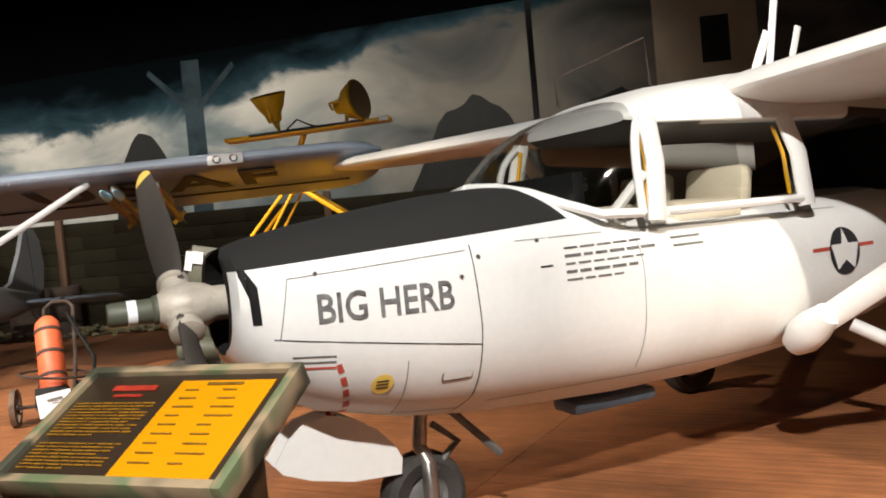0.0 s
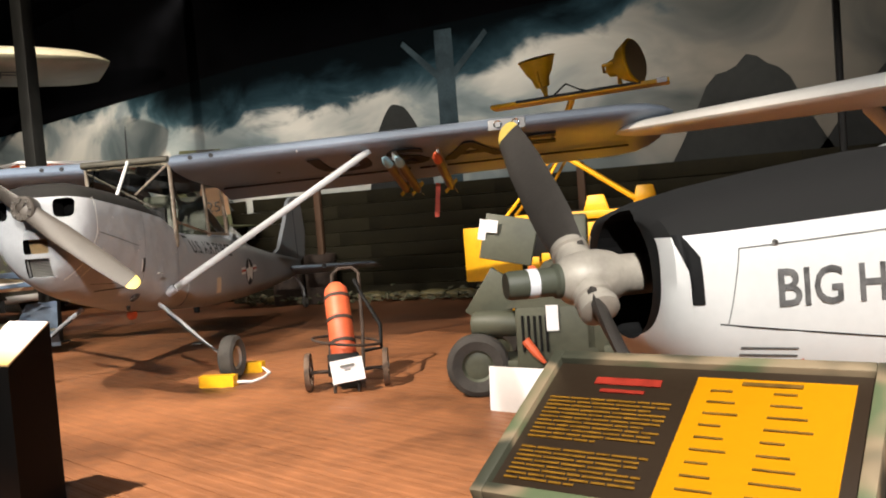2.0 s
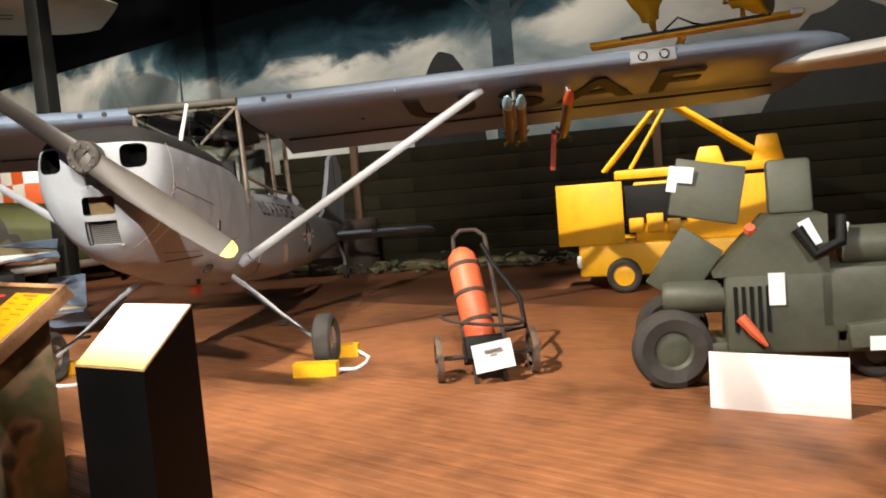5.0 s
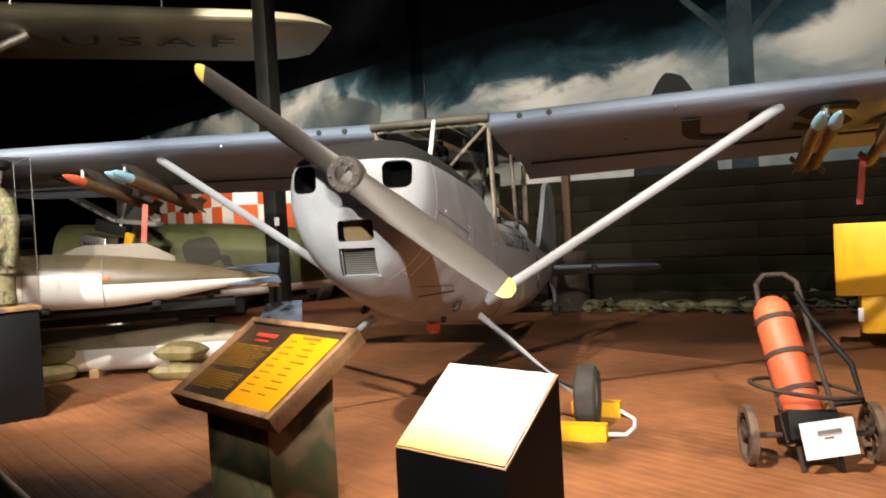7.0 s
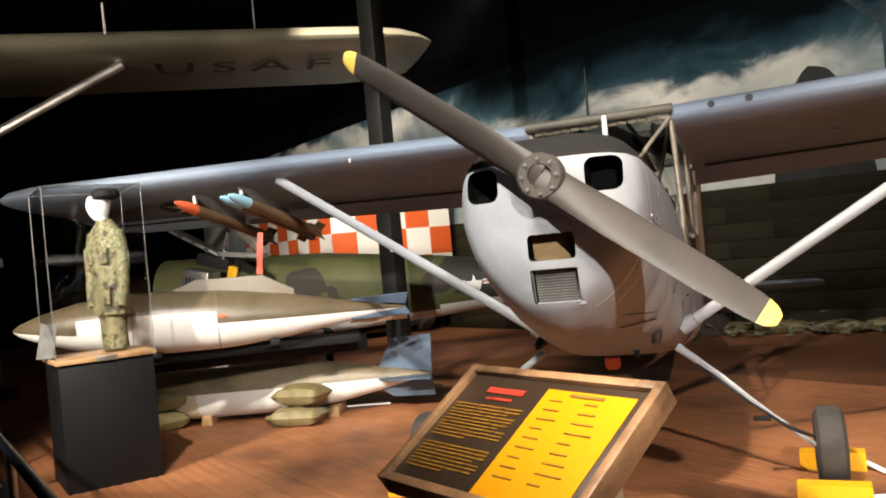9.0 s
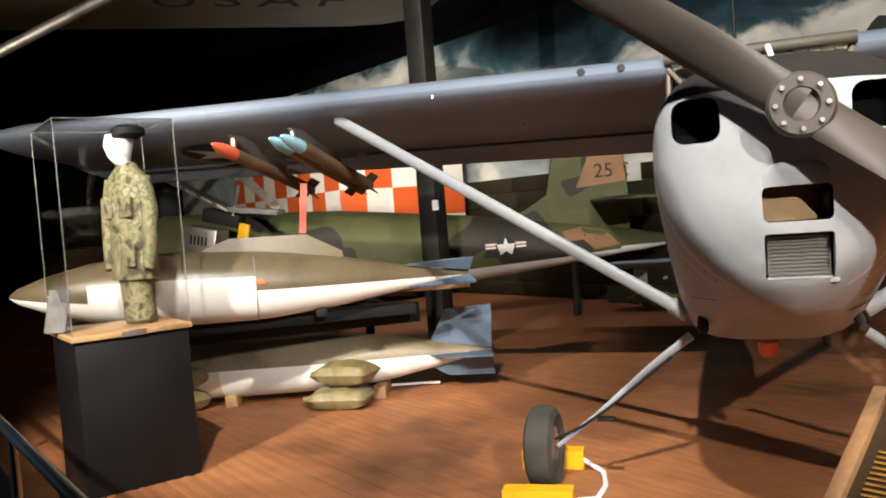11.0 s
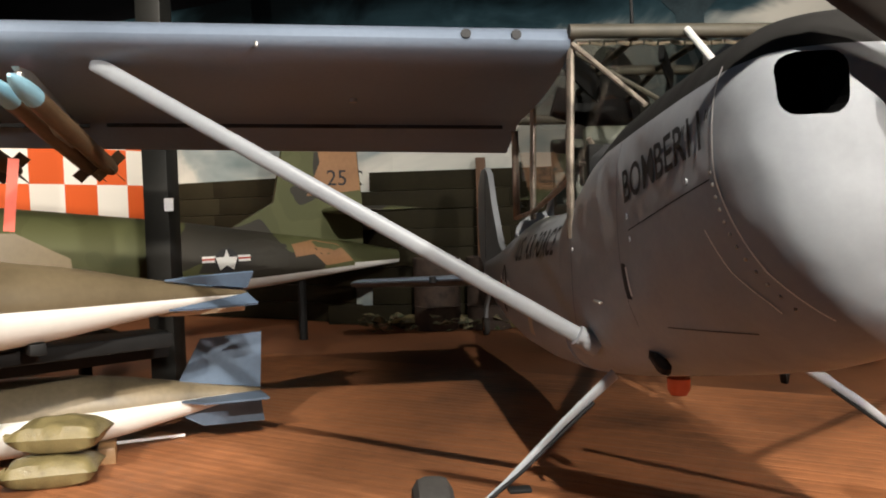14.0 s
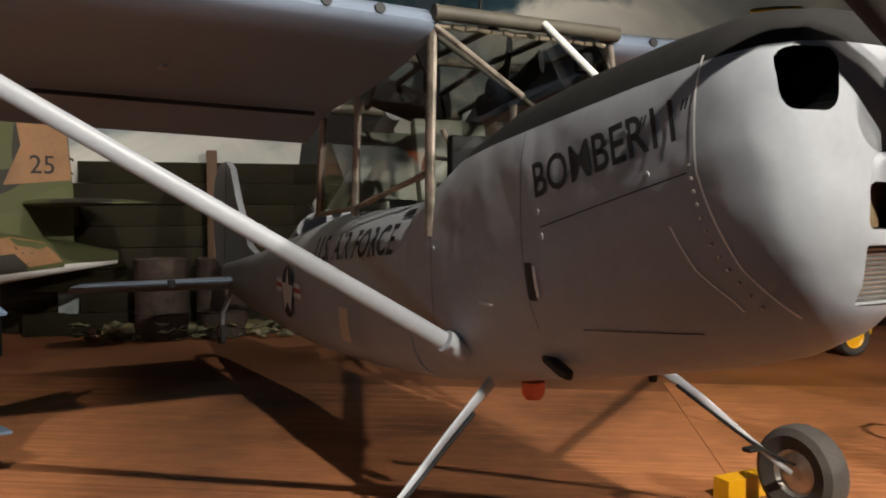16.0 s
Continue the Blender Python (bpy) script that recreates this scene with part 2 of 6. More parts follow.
def lathe(bm, profile, sides=24, m=None, cap=True):
    """Turns a profile of (radius, height) round the local z axis, then moves it by m."""
    rings = [[(max(r, 0.0005) * math.cos(a), max(r, 0.0005) * math.sin(a), h) for a in (2 * math.pi * k / sides for k in range(sides))] for r, h in profile]
    made = skin(bm, rings, cap)
    if m is not None:
        bmesh.ops.transform(bm, matrix=m, verts=[v for r in made for v in r])


def turned(name, profile, mat, m=None, parent=None, label="", sides=24, cap=True):
    bm = bmesh.new()
    lathe(bm, profile, sides, m, cap)
    return part(name, bm, mat, parent, label)


def plate(bm, outline, depth, m=None):
    """A flat outline in the local xz plane, given a depth along y."""
    a, b = ring(bm, [(x, 0, z) for x, z in outline]), ring(bm, [(x, depth, z) for x, z in outline])
    n = len(a)
    bm.faces.new(a)
    bm.faces.new(b[::-1])
    for i in range(n):
        bm.faces.new((a[i], b[i], b[(i + 1) % n], a[(i + 1) % n]))
    if m is not None:
        bmesh.ops.transform(bm, matrix=m, verts=a + b)


def plated(name, outline, depth, mat, m=None, parent=None, label=""):
    bm = bmesh.new()
    plate(bm, outline, depth, m)
    return part(name, bm, mat, parent, label)


def lettering(name, text, m, size, mat, parent=None, label="", depth=0.002, squeeze=1.0, bold=0.0):
    """Built-in font, laid in the local xy plane of m."""
    cu = bpy.data.curves.new(name, "FONT")
    cu.body, cu.size, cu.extrude, cu.align_x, cu.resolution_u = text, size, depth, "CENTER", 3
    cu.offset = bold
    tmp = new(name + "_tmp", cu)
    bpy.context.view_layer.update()
    me = bpy.data.meshes.new_from_object(tmp.evaluated_get(bpy.context.evaluated_depsgraph_get()))
    bpy.data.objects.remove(tmp)
    me.transform(m @ Matrix.Diagonal((squeeze, 1, 1, 1)))
    me.materials.clear()
    me.materials.append(mat)
    ob = new(name, me)
    ob.parent = parent
    if label:
        ob["label"] = label
    return ob


def rounded(x0, z0, x1, z1, r, n=4):
    """A rounded rectangle's outline."""
    out = []
    for cx, cz, a0 in ((x1 - r, z1 - r, 0), (x0 + r, z1 - r, 90), (x0 + r, z0 + r, 180), (x1 - r, z0 + r, 270)):
        out += [(cx + r * math.cos(radians(a0 + 90 * k / n)), cz + r * math.sin(radians(a0 + 90 * k / n))) for k in range(n + 1)]
    return out


def shell(name, stations, mats, parent, choose=None, n=36, power=(2.6, 2.2), middle=0.55):
    """A fuselage: stations of (y, half width, top, bottom) along local y, as rounded sections."""
    bm = bmesh.new()
    rings = []
    for y, w, top, low, *more in stations:
        zc = low + (top - low) * middle
        pts = []
        for k in range(n):
            a = 2 * math.pi * k / n
            c, s = math.cos(a), math.sin(a)
            p = power[0] if s > 0 else (more[0] if more else power[1])
            x = w * math.copysign(abs(c) ** (2 / p), c)
            z = zc + (top - zc if s > 0 else zc - low) * math.copysign(abs(s) ** (2 / p), s)
            pts.append((x, y, z))
        rings.append(pts)
    skin(bm, rings)
    if choose:
        for f in bm.faces:
            f.material_index = choose(f.calc_center_median())
    return part(name, bm, mats, parent)


def carve(ob, cutter_bm):
    """Cuts a solid out of a mesh object, for good."""
    me = bpy.data.meshes.new("cutter")
    bmesh.ops.recalc_face_normals(cutter_bm, faces=cutter_bm.faces[:])
    cutter_bm.to_mesh(me)
    cutter_bm.free()
    cut = new("cutter", me)
    cut.parent, cut.matrix_parent_inverse = ob.parent, ob.matrix_parent_inverse
    mod = ob.modifiers.new("cut", "BOOLEAN")
    mod.object, mod.operation, mod.solver = cut, "DIFFERENCE", "EXACT"
    bpy.context.view_layer.update()
    fresh = bpy.data.meshes.new_from_object(ob.evaluated_get(bpy.context.evaluated_depsgraph_get()))
    ob.modifiers.clear()
    ob.data = fresh
    bpy.data.objects.remove(cut)


def wing(name, span, chord0, chord1, thick, mat, parent, m, label="", n=14, side=1, tip=0.25, droop=0.0):
    """A wing panel from the root at the local origin along +x (or -x), leading edge at y=0, chord along +y; rounded tip."""
    bm = bmesh.new()
    rings = []
    cuts = [0, 0.3, 0.6, 0.9, 0.95, 0.98, 1.0]
    for f in cuts:
        c = chord0 + (chord1 - chord0) * f
        k = 1.0 if f < 0.9 else math.sqrt(max(0.05, 1 - ((f - 0.9) / 0.1) ** 2))
        c2, off = c * (0.55 + 0.45 * k), c * 0.2 * (1 - k)
        pts = []
        for i in range(n + 1):
            u = (1 - math.cos(math.pi * i / n)) / 2
            pts.append((u, 5 * 0.12 * (0.2969 * math.sqrt(u) - 0.126 * u - 0.3516 * u * u + 0.2843 * u ** 3 - 0.1015 * u ** 4)))
        up = [(side * span * f, off + u * c2, thick / 0.12 * t * c * k * 1.2) for u, t in pts]
        lo = [(side * span * f, off + u * c2, -thick / 0.12 * t * c * k * 0.8) for u, t in pts[1:-1]]
        rings.append([(x, y, z - droop * max(0.0, y / c - 0.74) * c) for x, y, z in up + lo[::-1]])
    skin(bm, rings)
    bmesh.ops.transform(bm, matrix=m, verts=bm.verts[:])
    return part(name, bm, mat, parent, label)


def wheel(parent, centre, radius, width, rim_mat, axis_turn=(0, 90, 0), name="wheel", rim=0.5):
    """A tyre with a rim and hub as parts of the wheel."""
    root = new(name)
    root.parent = parent
    root.matrix_basis = Matrix.Translation(centre) @ Euler([radians(a) for a in axis_turn]).to_matrix().to_4x4()
    w, r, q = width / 2, radius, radius * rim
    prof = [(q, -w * 0.7), (r * 0.8, -w), (r * 0.95, -w * 0.75), (r, -w * 0.35), (r, w * 0.35), (r * 0.95, w * 0.75), (r * 0.8, w), (q, w * 0.7), (q * 0.97, 0), (q, -w * 0.7)]
    turned("tyre", prof, RUBBER, None, root, "black rubber tyre", 28, False)
    turned("rim", [(0.02, -w * 0.55), (q * 0.5, -w * 0.6), (q * 0.85, -w * 0.45), (q, -w * 0.72), (q, w * 0.72), (q * 0.85, w * 0.45), (q * 0.5, w * 0.6), (0.02, w * 0.55)], rim_mat, None, root, "", 20)
    return root

# structure -----------------------------------------------------------------------
def floor_material():
    m = material("red_brown_painted_matting", (0.2, 0.075, 0.028), 0.6, 0, 0.16, 0.9, 14, 0.12, world=True)
    return m


FLOOR = floor_material()
RIB = material("red_brown_rib", (0.33, 0.13, 0.052), 0.55, 0, 0.3, 0.75, 6, 0.1, world=True)
CARPET = material("dark_grey_carpet", (0.03, 0.03, 0.032), 0.9, 0, 0.25, 6, 150, 0.5)
DARK = material("black_hall_paint", (0.002, 0.002, 0.0025), 0.95, 0, 0.2, spec=0.03)
PLANK = material("dark_olive_plank", (0.02, 0.0165, 0.008), 0.8, 0, 0.25, 1.5, 30, 0.3, None, 0.15)


def mural_material():
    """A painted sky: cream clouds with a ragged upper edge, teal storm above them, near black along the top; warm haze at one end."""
    m = bpy.data.materials.new("painted_storm_sky")
    m.use_nodes = True
    nt = m.node_tree
    out = nt.nodes["Principled BSDF"]
    out.inputs["Roughness"].default_value = 0.9
    out.inputs["Specular IOR Level"].default_value = 0.05

    def node(kind, **values):
        n = nt.nodes.new(kind)
        for k, v in values.items():
            n.inputs[k.replace("_", " ")].default_value = v
        return n

    def scaled(socket, lo, hi, a, b):
        n = node("ShaderNodeMapRange", From_Min=lo, From_Max=hi, To_Min=a, To_Max=b)
        n.interpolation_type = "SMOOTHSTEP"
        nt.links.new(socket, n.inputs["Value"])
        return n.outputs["Result"]

    def add(a, b, kind="ADD"):
        n = nt.nodes.new("ShaderNodeMath")
        n.operation = kind
        for k, v in enumerate((a, b)):
            if isinstance(v, float):
                n.inputs[k].default_value = v
            else:
                nt.links.new(v, n.inputs[k])
        return n.outputs[0]

    def ramp(socket, stops):
        n = nt.nodes.new("ShaderNodeValToRGB")
        for i, (p, c) in enumerate(stops):
            e = n.color_ramp.elements[i] if i < 2 else n.color_ramp.elements.new(p)
            e.position, e.color = p, (*c, 1)
        nt.links.new(socket, n.inputs["Fac"])
        return n.outputs["Color"]

    def mixed(fac, a, b):
        n = nt.nodes.new("ShaderNodeMix")
        n.data_type = "RGBA"
        nt.links.new(fac, n.inputs["Factor"])
        nt.links.new(a, n.inputs["A"])
        nt.links.new(b, n.inputs["B"])
        return n.outputs["Result"]
    co = nt.nodes.new("ShaderNodeTexCoord")
    sep = nt.nodes.new("ShaderNodeSeparateXYZ")
    nt.links.new(co.outputs["Object"], sep.inputs[0])
    stretch = node("ShaderNodeMapping", Scale=(0.6, 0.6, 1.0), Rotation=(0.0, 0.35, 0.0))
    nt.links.new(co.outputs["Object"], stretch.inputs["Vector"])
    puff = node("ShaderNodeTexNoise", Scale=0.7, Detail=4.0, Roughness=0.5, Distortion=0.8)
    wisp = node("ShaderNodeTexNoise", Scale=1.3, Detail=5.0, Roughness=0.55, Distortion=0.5)
    for n in (puff, wisp):
        nt.links.new(stretch.outputs[0], n.inputs["Vector"])
    x, y, z = sep.outputs
    cloud = ramp(puff.outputs["Fac"], ((0.3, (0.13, 0.17, 0.18)), (0.44, (0.27, 0.31, 0.31)), (0.52, (0.5, 0.5, 0.46)), (0.66, (0.7, 0.67, 0.6))))
    haze = ramp(puff.outputs["Fac"], ((0.3, (0.07, 0.075, 0.07)), (0.45, (0.125, 0.122, 0.11)), (0.56, (0.18, 0.165, 0.14)), (0.7, (0.23, 0.205, 0.17))))
    sky = mixed(scaled(x, -4.5, -0.5, 0.0, 1.0), cloud, haze)
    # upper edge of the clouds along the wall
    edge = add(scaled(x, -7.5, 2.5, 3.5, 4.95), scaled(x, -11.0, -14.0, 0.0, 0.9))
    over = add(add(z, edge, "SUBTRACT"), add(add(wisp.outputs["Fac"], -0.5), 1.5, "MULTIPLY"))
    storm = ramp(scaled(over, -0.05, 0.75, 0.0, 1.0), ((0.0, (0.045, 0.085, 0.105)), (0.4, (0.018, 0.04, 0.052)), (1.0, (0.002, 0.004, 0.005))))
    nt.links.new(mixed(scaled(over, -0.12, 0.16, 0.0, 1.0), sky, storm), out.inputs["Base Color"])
    return m


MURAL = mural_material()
HILL = material("painted_dark_hill", (0.018, 0.019, 0.017), 0.8, 0, 0.3, 1.5, 8, 0)
FENCEPOST = material("dark_brown_fence_post", (0.1, 0.05, 0.025), 0.7)
MURALPOST = material("painted_blue_grey_column", (0.05, 0.075, 0.088), 0.85, 0, 0.2, 2, 30, 0.05, None, 0.1)
NIGHTPOST = material("black_painted_steel_column", (0.02, 0.02, 0.018), 0.5, 0.3, 0.2)


def wall(name, line, low, top, mat, thick=0.2, out=1):
    """A standing wall along a line in plan; low and top are heights, or one height for each point."""
    bm = bmesh.new()
    a = [Vector((p[0], p[1], 0)) for p in line]
    lows, tops = (v if isinstance(v, list) else [v] * len(a) for v in (low, top))
    rings = []
    for i, p in enumerate(a):
        way = (a[min(i + 1, len(a) - 1)] - a[max(i - 1, 0)]).normalized()
        side = Vector((-way.y, way.x, 0)) * thick * out
        rings.append([(p.x, p.y, lows[i]), (p.x, p.y, tops[i]), (p.x + side.x, p.y + side.y, tops[i]), (p.x + side.x, p.y + side.y, lows[i])])
    skin(bm, rings)
    return tagged(part(name, bm, mat, smooth=False), kind="structure")


bm = bmesh.new()
box(bm, (-6, 6, -0.1), (44, 44, 0.2))
tagged(part("floor", bm, FLOOR), "red-brown painted metal matting floor", kind="structure")
NORTH = [(-26, 20.95), (-9.3, 14.88), (-8.9, 14.8), (0.4, 14.8), (16, 14.8)]
CREST = [4.52, 4.52, 4.52, 4.95, 5.9]
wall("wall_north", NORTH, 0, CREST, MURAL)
wall("wall_north_upper", NORTH, CREST, 7.0, DARK)
wall("wall_east", [(16, 14.8), (16, -8)], 0, 7.0, DARK)
wall("wall_south", [(16, -8), (-26, -8)], 0, 7.0, DARK)
wall("wall_west", [(-26, -8), (-26, 20.95)], 0, 7.0, DARK)
bm = bmesh.new()
box(bm, (-5, 7, 7.1), (44, 31, 0.2))
tagged(part("ceiling", bm, DARK), kind="structure")


def column(name, x, y, size, top, mat, label, braces=True):
    root = thing(name, label, "column", x, y)
    boxed("post", (0, 0, top / 2), (size, size, top), mat, root, bevel=0.01)
    boxed("base_plate", (0, 0, 0.012), (size * 1.7, size * 1.7, 0.024), mat, root, bevel=0.004)
    if braces:
        for k in (-1, 1):
            tubed("brace", [(k * size / 2, 0, top - 0.75), (k * 0.75, 0, top + 0.1)], size * 0.22, mat, root, sides=6)
    return root


column("column", -9.86, 10.35, 0.2, 6.95, NIGHTPOST, "black painted steel column with knee braces", False)
boxed("wall_notice", (-9.75, 10.24, 1.55), (0.07, 0.006, 0.1), CARD)
tagged(bpy.data.objects["wall_notice"], "small white card taped to the black column", "notice")
column("column", 0.69, 12.1, 0.08, 6.95, NIGHTPOST, "slim black steel column before the mural", False)


# aircraft ------------------------------------------------------------------------
def half_width(stations, power, middle, y, z):
    """Half width of a fuselage made by shell() at a station y and height z."""
    y = min(max(y, stations[0][0]), stations[-1][0])
    for a, b in zip(stations, stations[1:]):
        if a[0] <= y <= b[0]:
            f = (y - a[0]) / (b[0] - a[0])
            w, top, low = (a[i] + (b[i] - a[i]) * f for i in (1, 2, 3))
            zc = low + (top - low) * middle
            under = a[4] + (b[4] - a[4]) * f if len(a) > 4 else power[1]
            p = power[0] if z > zc else under
            u = min(0.999, abs(z - zc) / ((top - zc) if z > zc else (zc - low)))
            return w * (1 - u ** p) ** (1 / p)
    return stations[-1][1]


BEIGE = material("grey_beige_cast_metal", (0.46, 0.41, 0.34), 0.5, 0.1, 0.15, 6, 40, 0.1)
CEILINGSHADE = material("cabin_ceiling_shade", (0.045, 0.043, 0.04), 0.8, 0, 0.15, 3)
INLETSHADE = material("inlet_shade_black", (0.004, 0.004, 0.004), 0.95, 0, 0.2, 3, 30, 0.05, None, 0.05)
SOFTINK = material("faded_grey_stencil_ink", (0.15, 0.145, 0.14), 0.7, 0, 0.3, 20)


class Hull:
    """Keeps a fuselage's sections, so that markings can lie on its skin."""

    def __init__(self, stations, power, middle):
        self.args = (stations, power, middle)

    def hug(self, ob, side, lift=0.004):
        for v in ob.data.vertices:
            v.co.x = side * (half_width(*self.args, v.co.y, v.co.z) + lift)
        return ob

    def mark(self, name, outline, mat, parent, side, label="", lift=0.004):
        """A flat marking given as an outline of (y, z)."""
        bm = bmesh.new()
        bm.faces.new([bm.verts.new((0, y, z)) for y, z in outline])
        bmesh.ops.triangulate(bm, faces=bm.faces[:])
        bmesh.ops.subdivide_edges(bm, edges=bm.edges[:], cuts=2, use_grid_fill=True)
        return self.hug(part(name, bm, mat, parent, label), side, lift)

    def line(self, name, points, width, mat, parent, side, label="", lift=0.003, n=10):
        """A painted line or panel seam through points of (y, z)."""
        bm = bmesh.new()
        for (y0, z0), (y1, z1) in zip(points, points[1:]):
            d = Vector((y1 - y0, z1 - z0))
            q = Vector((-d.y, d.x)).normalized() * width / 2
            a = [[bm.verts.new((0, y0 + d.x * k / n + s * q.x, z0 + d.y * k / n + s * q.y)) for s in (-1, 1)] for k in range(n + 1)]
            for p, r in zip(a, a[1:]):
                bm.faces.new((p[0], p[1], r[1], r[0]))
        return self.hug(part(name, bm, mat, parent, label), side, lift)

    def text(self, name, words, y, z, size, mat, parent, side, angle=0, label="", squeeze=1.0, lift=0.004):
        m = Matrix(((0, 0, side, 0), (side, 0, 0, y), (0, 1, 0, z), (0, 0, 0, 1))) @ Matrix.Rotation(radians(angle), 4, "Z")
        return self.hug(lettering(name, words, m, size, mat, parent, label, 0.0, squeeze, 0.0022 * size / 0.15), side, lift)


def star_outline(cx, cz, r):
    return [(cx + (r if k % 2 == 0 else r * 0.4) * math.sin(math.pi * k / 5), cz + (r if k % 2 == 0 else r * 0.4) * math.cos(math.pi * k / 5)) for k in range(10)]


def insignia(hull, parent, side, y, z, r):
    """Star in a dark disc with white and red bars."""
    disc = [(y + r * math.cos(2 * math.pi * k / 24), z + r * math.sin(2 * math.pi * k / 24)) for k in range(24)]
    hull.mark("insignia_bar", [(y - r * 2, z - r * 0.1), (y + r * 2, z - r * 0.1), (y + r * 2, z + r * 0.42), (y - r * 2, z + r * 0.42)], WHITE, parent, side, "white insignia bar", 0.003)
    hull.mark("insignia_stripe", [(y - r * 2, z + r * 0.08), (y + r * 2, z + r * 0.08), (y + r * 2, z + r * 0.24), (y - r * 2, z + r * 0.24)], REDINK, parent, side, "red insignia stripe", 0.005)
    hull.mark("insignia_disc", disc, INK, parent, side, "dark blue disc", 0.007)
    hull.mark("insignia_star", star_outline(y, z, r * 0.95), WHITE, parent, side, "white star", 0.009)


def pane(name, corners, parent, mat=None, label="clear perspex pane"):
    """A thin sheet through four or more corners."""
    bm = bmesh.new()
    bm.faces.new([bm.verts.new(c) for c in corners])
    ob = part(name, bm, mat or GLASS, parent, label, False)
    ob.visible_shadow = False
    return ob


def blade_set(root, centre, length, angle, name, width=0.17, label="dark grey two-blade propeller with yellow tips", root_w=0.15, hand=1):
    prop = new(name)
    prop.parent = root
    prop.matrix_basis = Matrix.Translation(centre)
    prop["label"] = label
    for k in (0, 180):
        bm = bmesh.new()
        rings = []
        for f, w, t, tw in ((0.0, root_w, 0.07, 75), (0.1, root_w, 0.06, 68), (0.2, width * 0.9, 0.045, 58), (0.32, width, 0.035, 52), (0.5, width, 0.026, 48), (0.72, width * 0.94, 0.018, 50), (0.9, width * 0.78, 0.012, 54), (0.935, width * 0.72, 0.011, 54), (0.97, width * 0.6, 0.009, 54), (0.99, width * 0.42, 0.008, 54), (1.0, width * 0.25, 0.006, 54)):
            pts = []
            for i in range(12):
                a = 2 * math.pi * i / 12
                u, v = w / 2 * math.cos(a), t / 2 * math.sin(a)
                c, s = math.cos(radians(90 - tw)), math.sin(radians(90 - tw))
                pts.append((f * length, hand * (u * s - v * c), u * c + v * s))
            rings.append(pts)
        skin(bm, rings)
        for f in bm.faces:
            f.material_index = 1 if f.calc_center_median().x > length * 0.933 else 0
        bmesh.ops.transform(bm, matrix=Matrix.Rotation(-radians(angle + k), 4, "Y"), verts=bm.verts[:])
        part("blade", bm, [PROP, TIPYEL], prop)
    return prop


ROCKETBODY = material("brown_rocket_paint", (0.16, 0.1, 0.055), 0.45, 0, 0.15, 4)
SWAP = Matrix(((0, 1, 0, 0), (1, 0, 0, 0), (0, 0, 1, 0), (0, 0, 0, 1)))


def rocket(parent, x, y, z, pitch, tip, length=1.3):
    """A practice rocket on its rail, pointing forward."""
    r = new("rocket")
    r.parent = parent
    r.matrix_basis = Matrix.Translation((x, y, z)) @ Matrix.Rotation(radians(-90 - pitch), 4, "X")
    turned("warhead", [(0.008, 0.0), (0.027, 0.05), (0.041, 0.14), (0.045, 0.24)], tip, None, r, "", 14)
    turned("casing", [(0.045, 0.24), (0.045, length - 0.12), (0.034, length)], ROCKETBODY, None, r, "olive brown rocket body", 14)
    for k in range(4):
        a = radians(45 + 90 * k)
        bm = bmesh.new()
        box(bm, (0.06 * math.cos(a), 0.06 * math.sin(a), length - 0.06), (0.07, 0.004, 0.14), (0, 0, 45 + 90 * k))
        part("fin", bm, BROWN, r)
    return r


def camo_paint(name, colours, size):
    m = bpy.data.materials.new(name)
    m.use_nodes = True
    nt = m.node_tree
    co, n, ramp = nt.nodes.new("ShaderNodeTexCoord"), nt.nodes.new("ShaderNodeTexNoise"), nt.nodes.new("ShaderNodeValToRGB")
    n.inputs["Scale"].default_value, n.inputs["Detail"].default_value = size, 2.5
    ramp.color_ramp.interpolation = "EASE" if size == 3.0 else "CONSTANT"
    for i, c in enumerate(colours):
        p = 0.32 + 0.36 * i / len(colours)
        e = ramp.color_ramp.elements[i] if i < 2 else ramp.color_ramp.elements.new(p)
        e.position, e.color = (p if i else 0.0), (*c, 1)
    nt.links.new(co.outputs["Object"], n.inputs["Vector"])
    nt.links.new(n.outputs["Fac"], ramp.inputs["Fac"])
    nt.links.new(ramp.outputs["Color"], nt.nodes["Principled BSDF"].inputs["Base Color"])
    nt.nodes["Principled BSDF"].inputs["Roughness"].default_value = 0.7
    return m


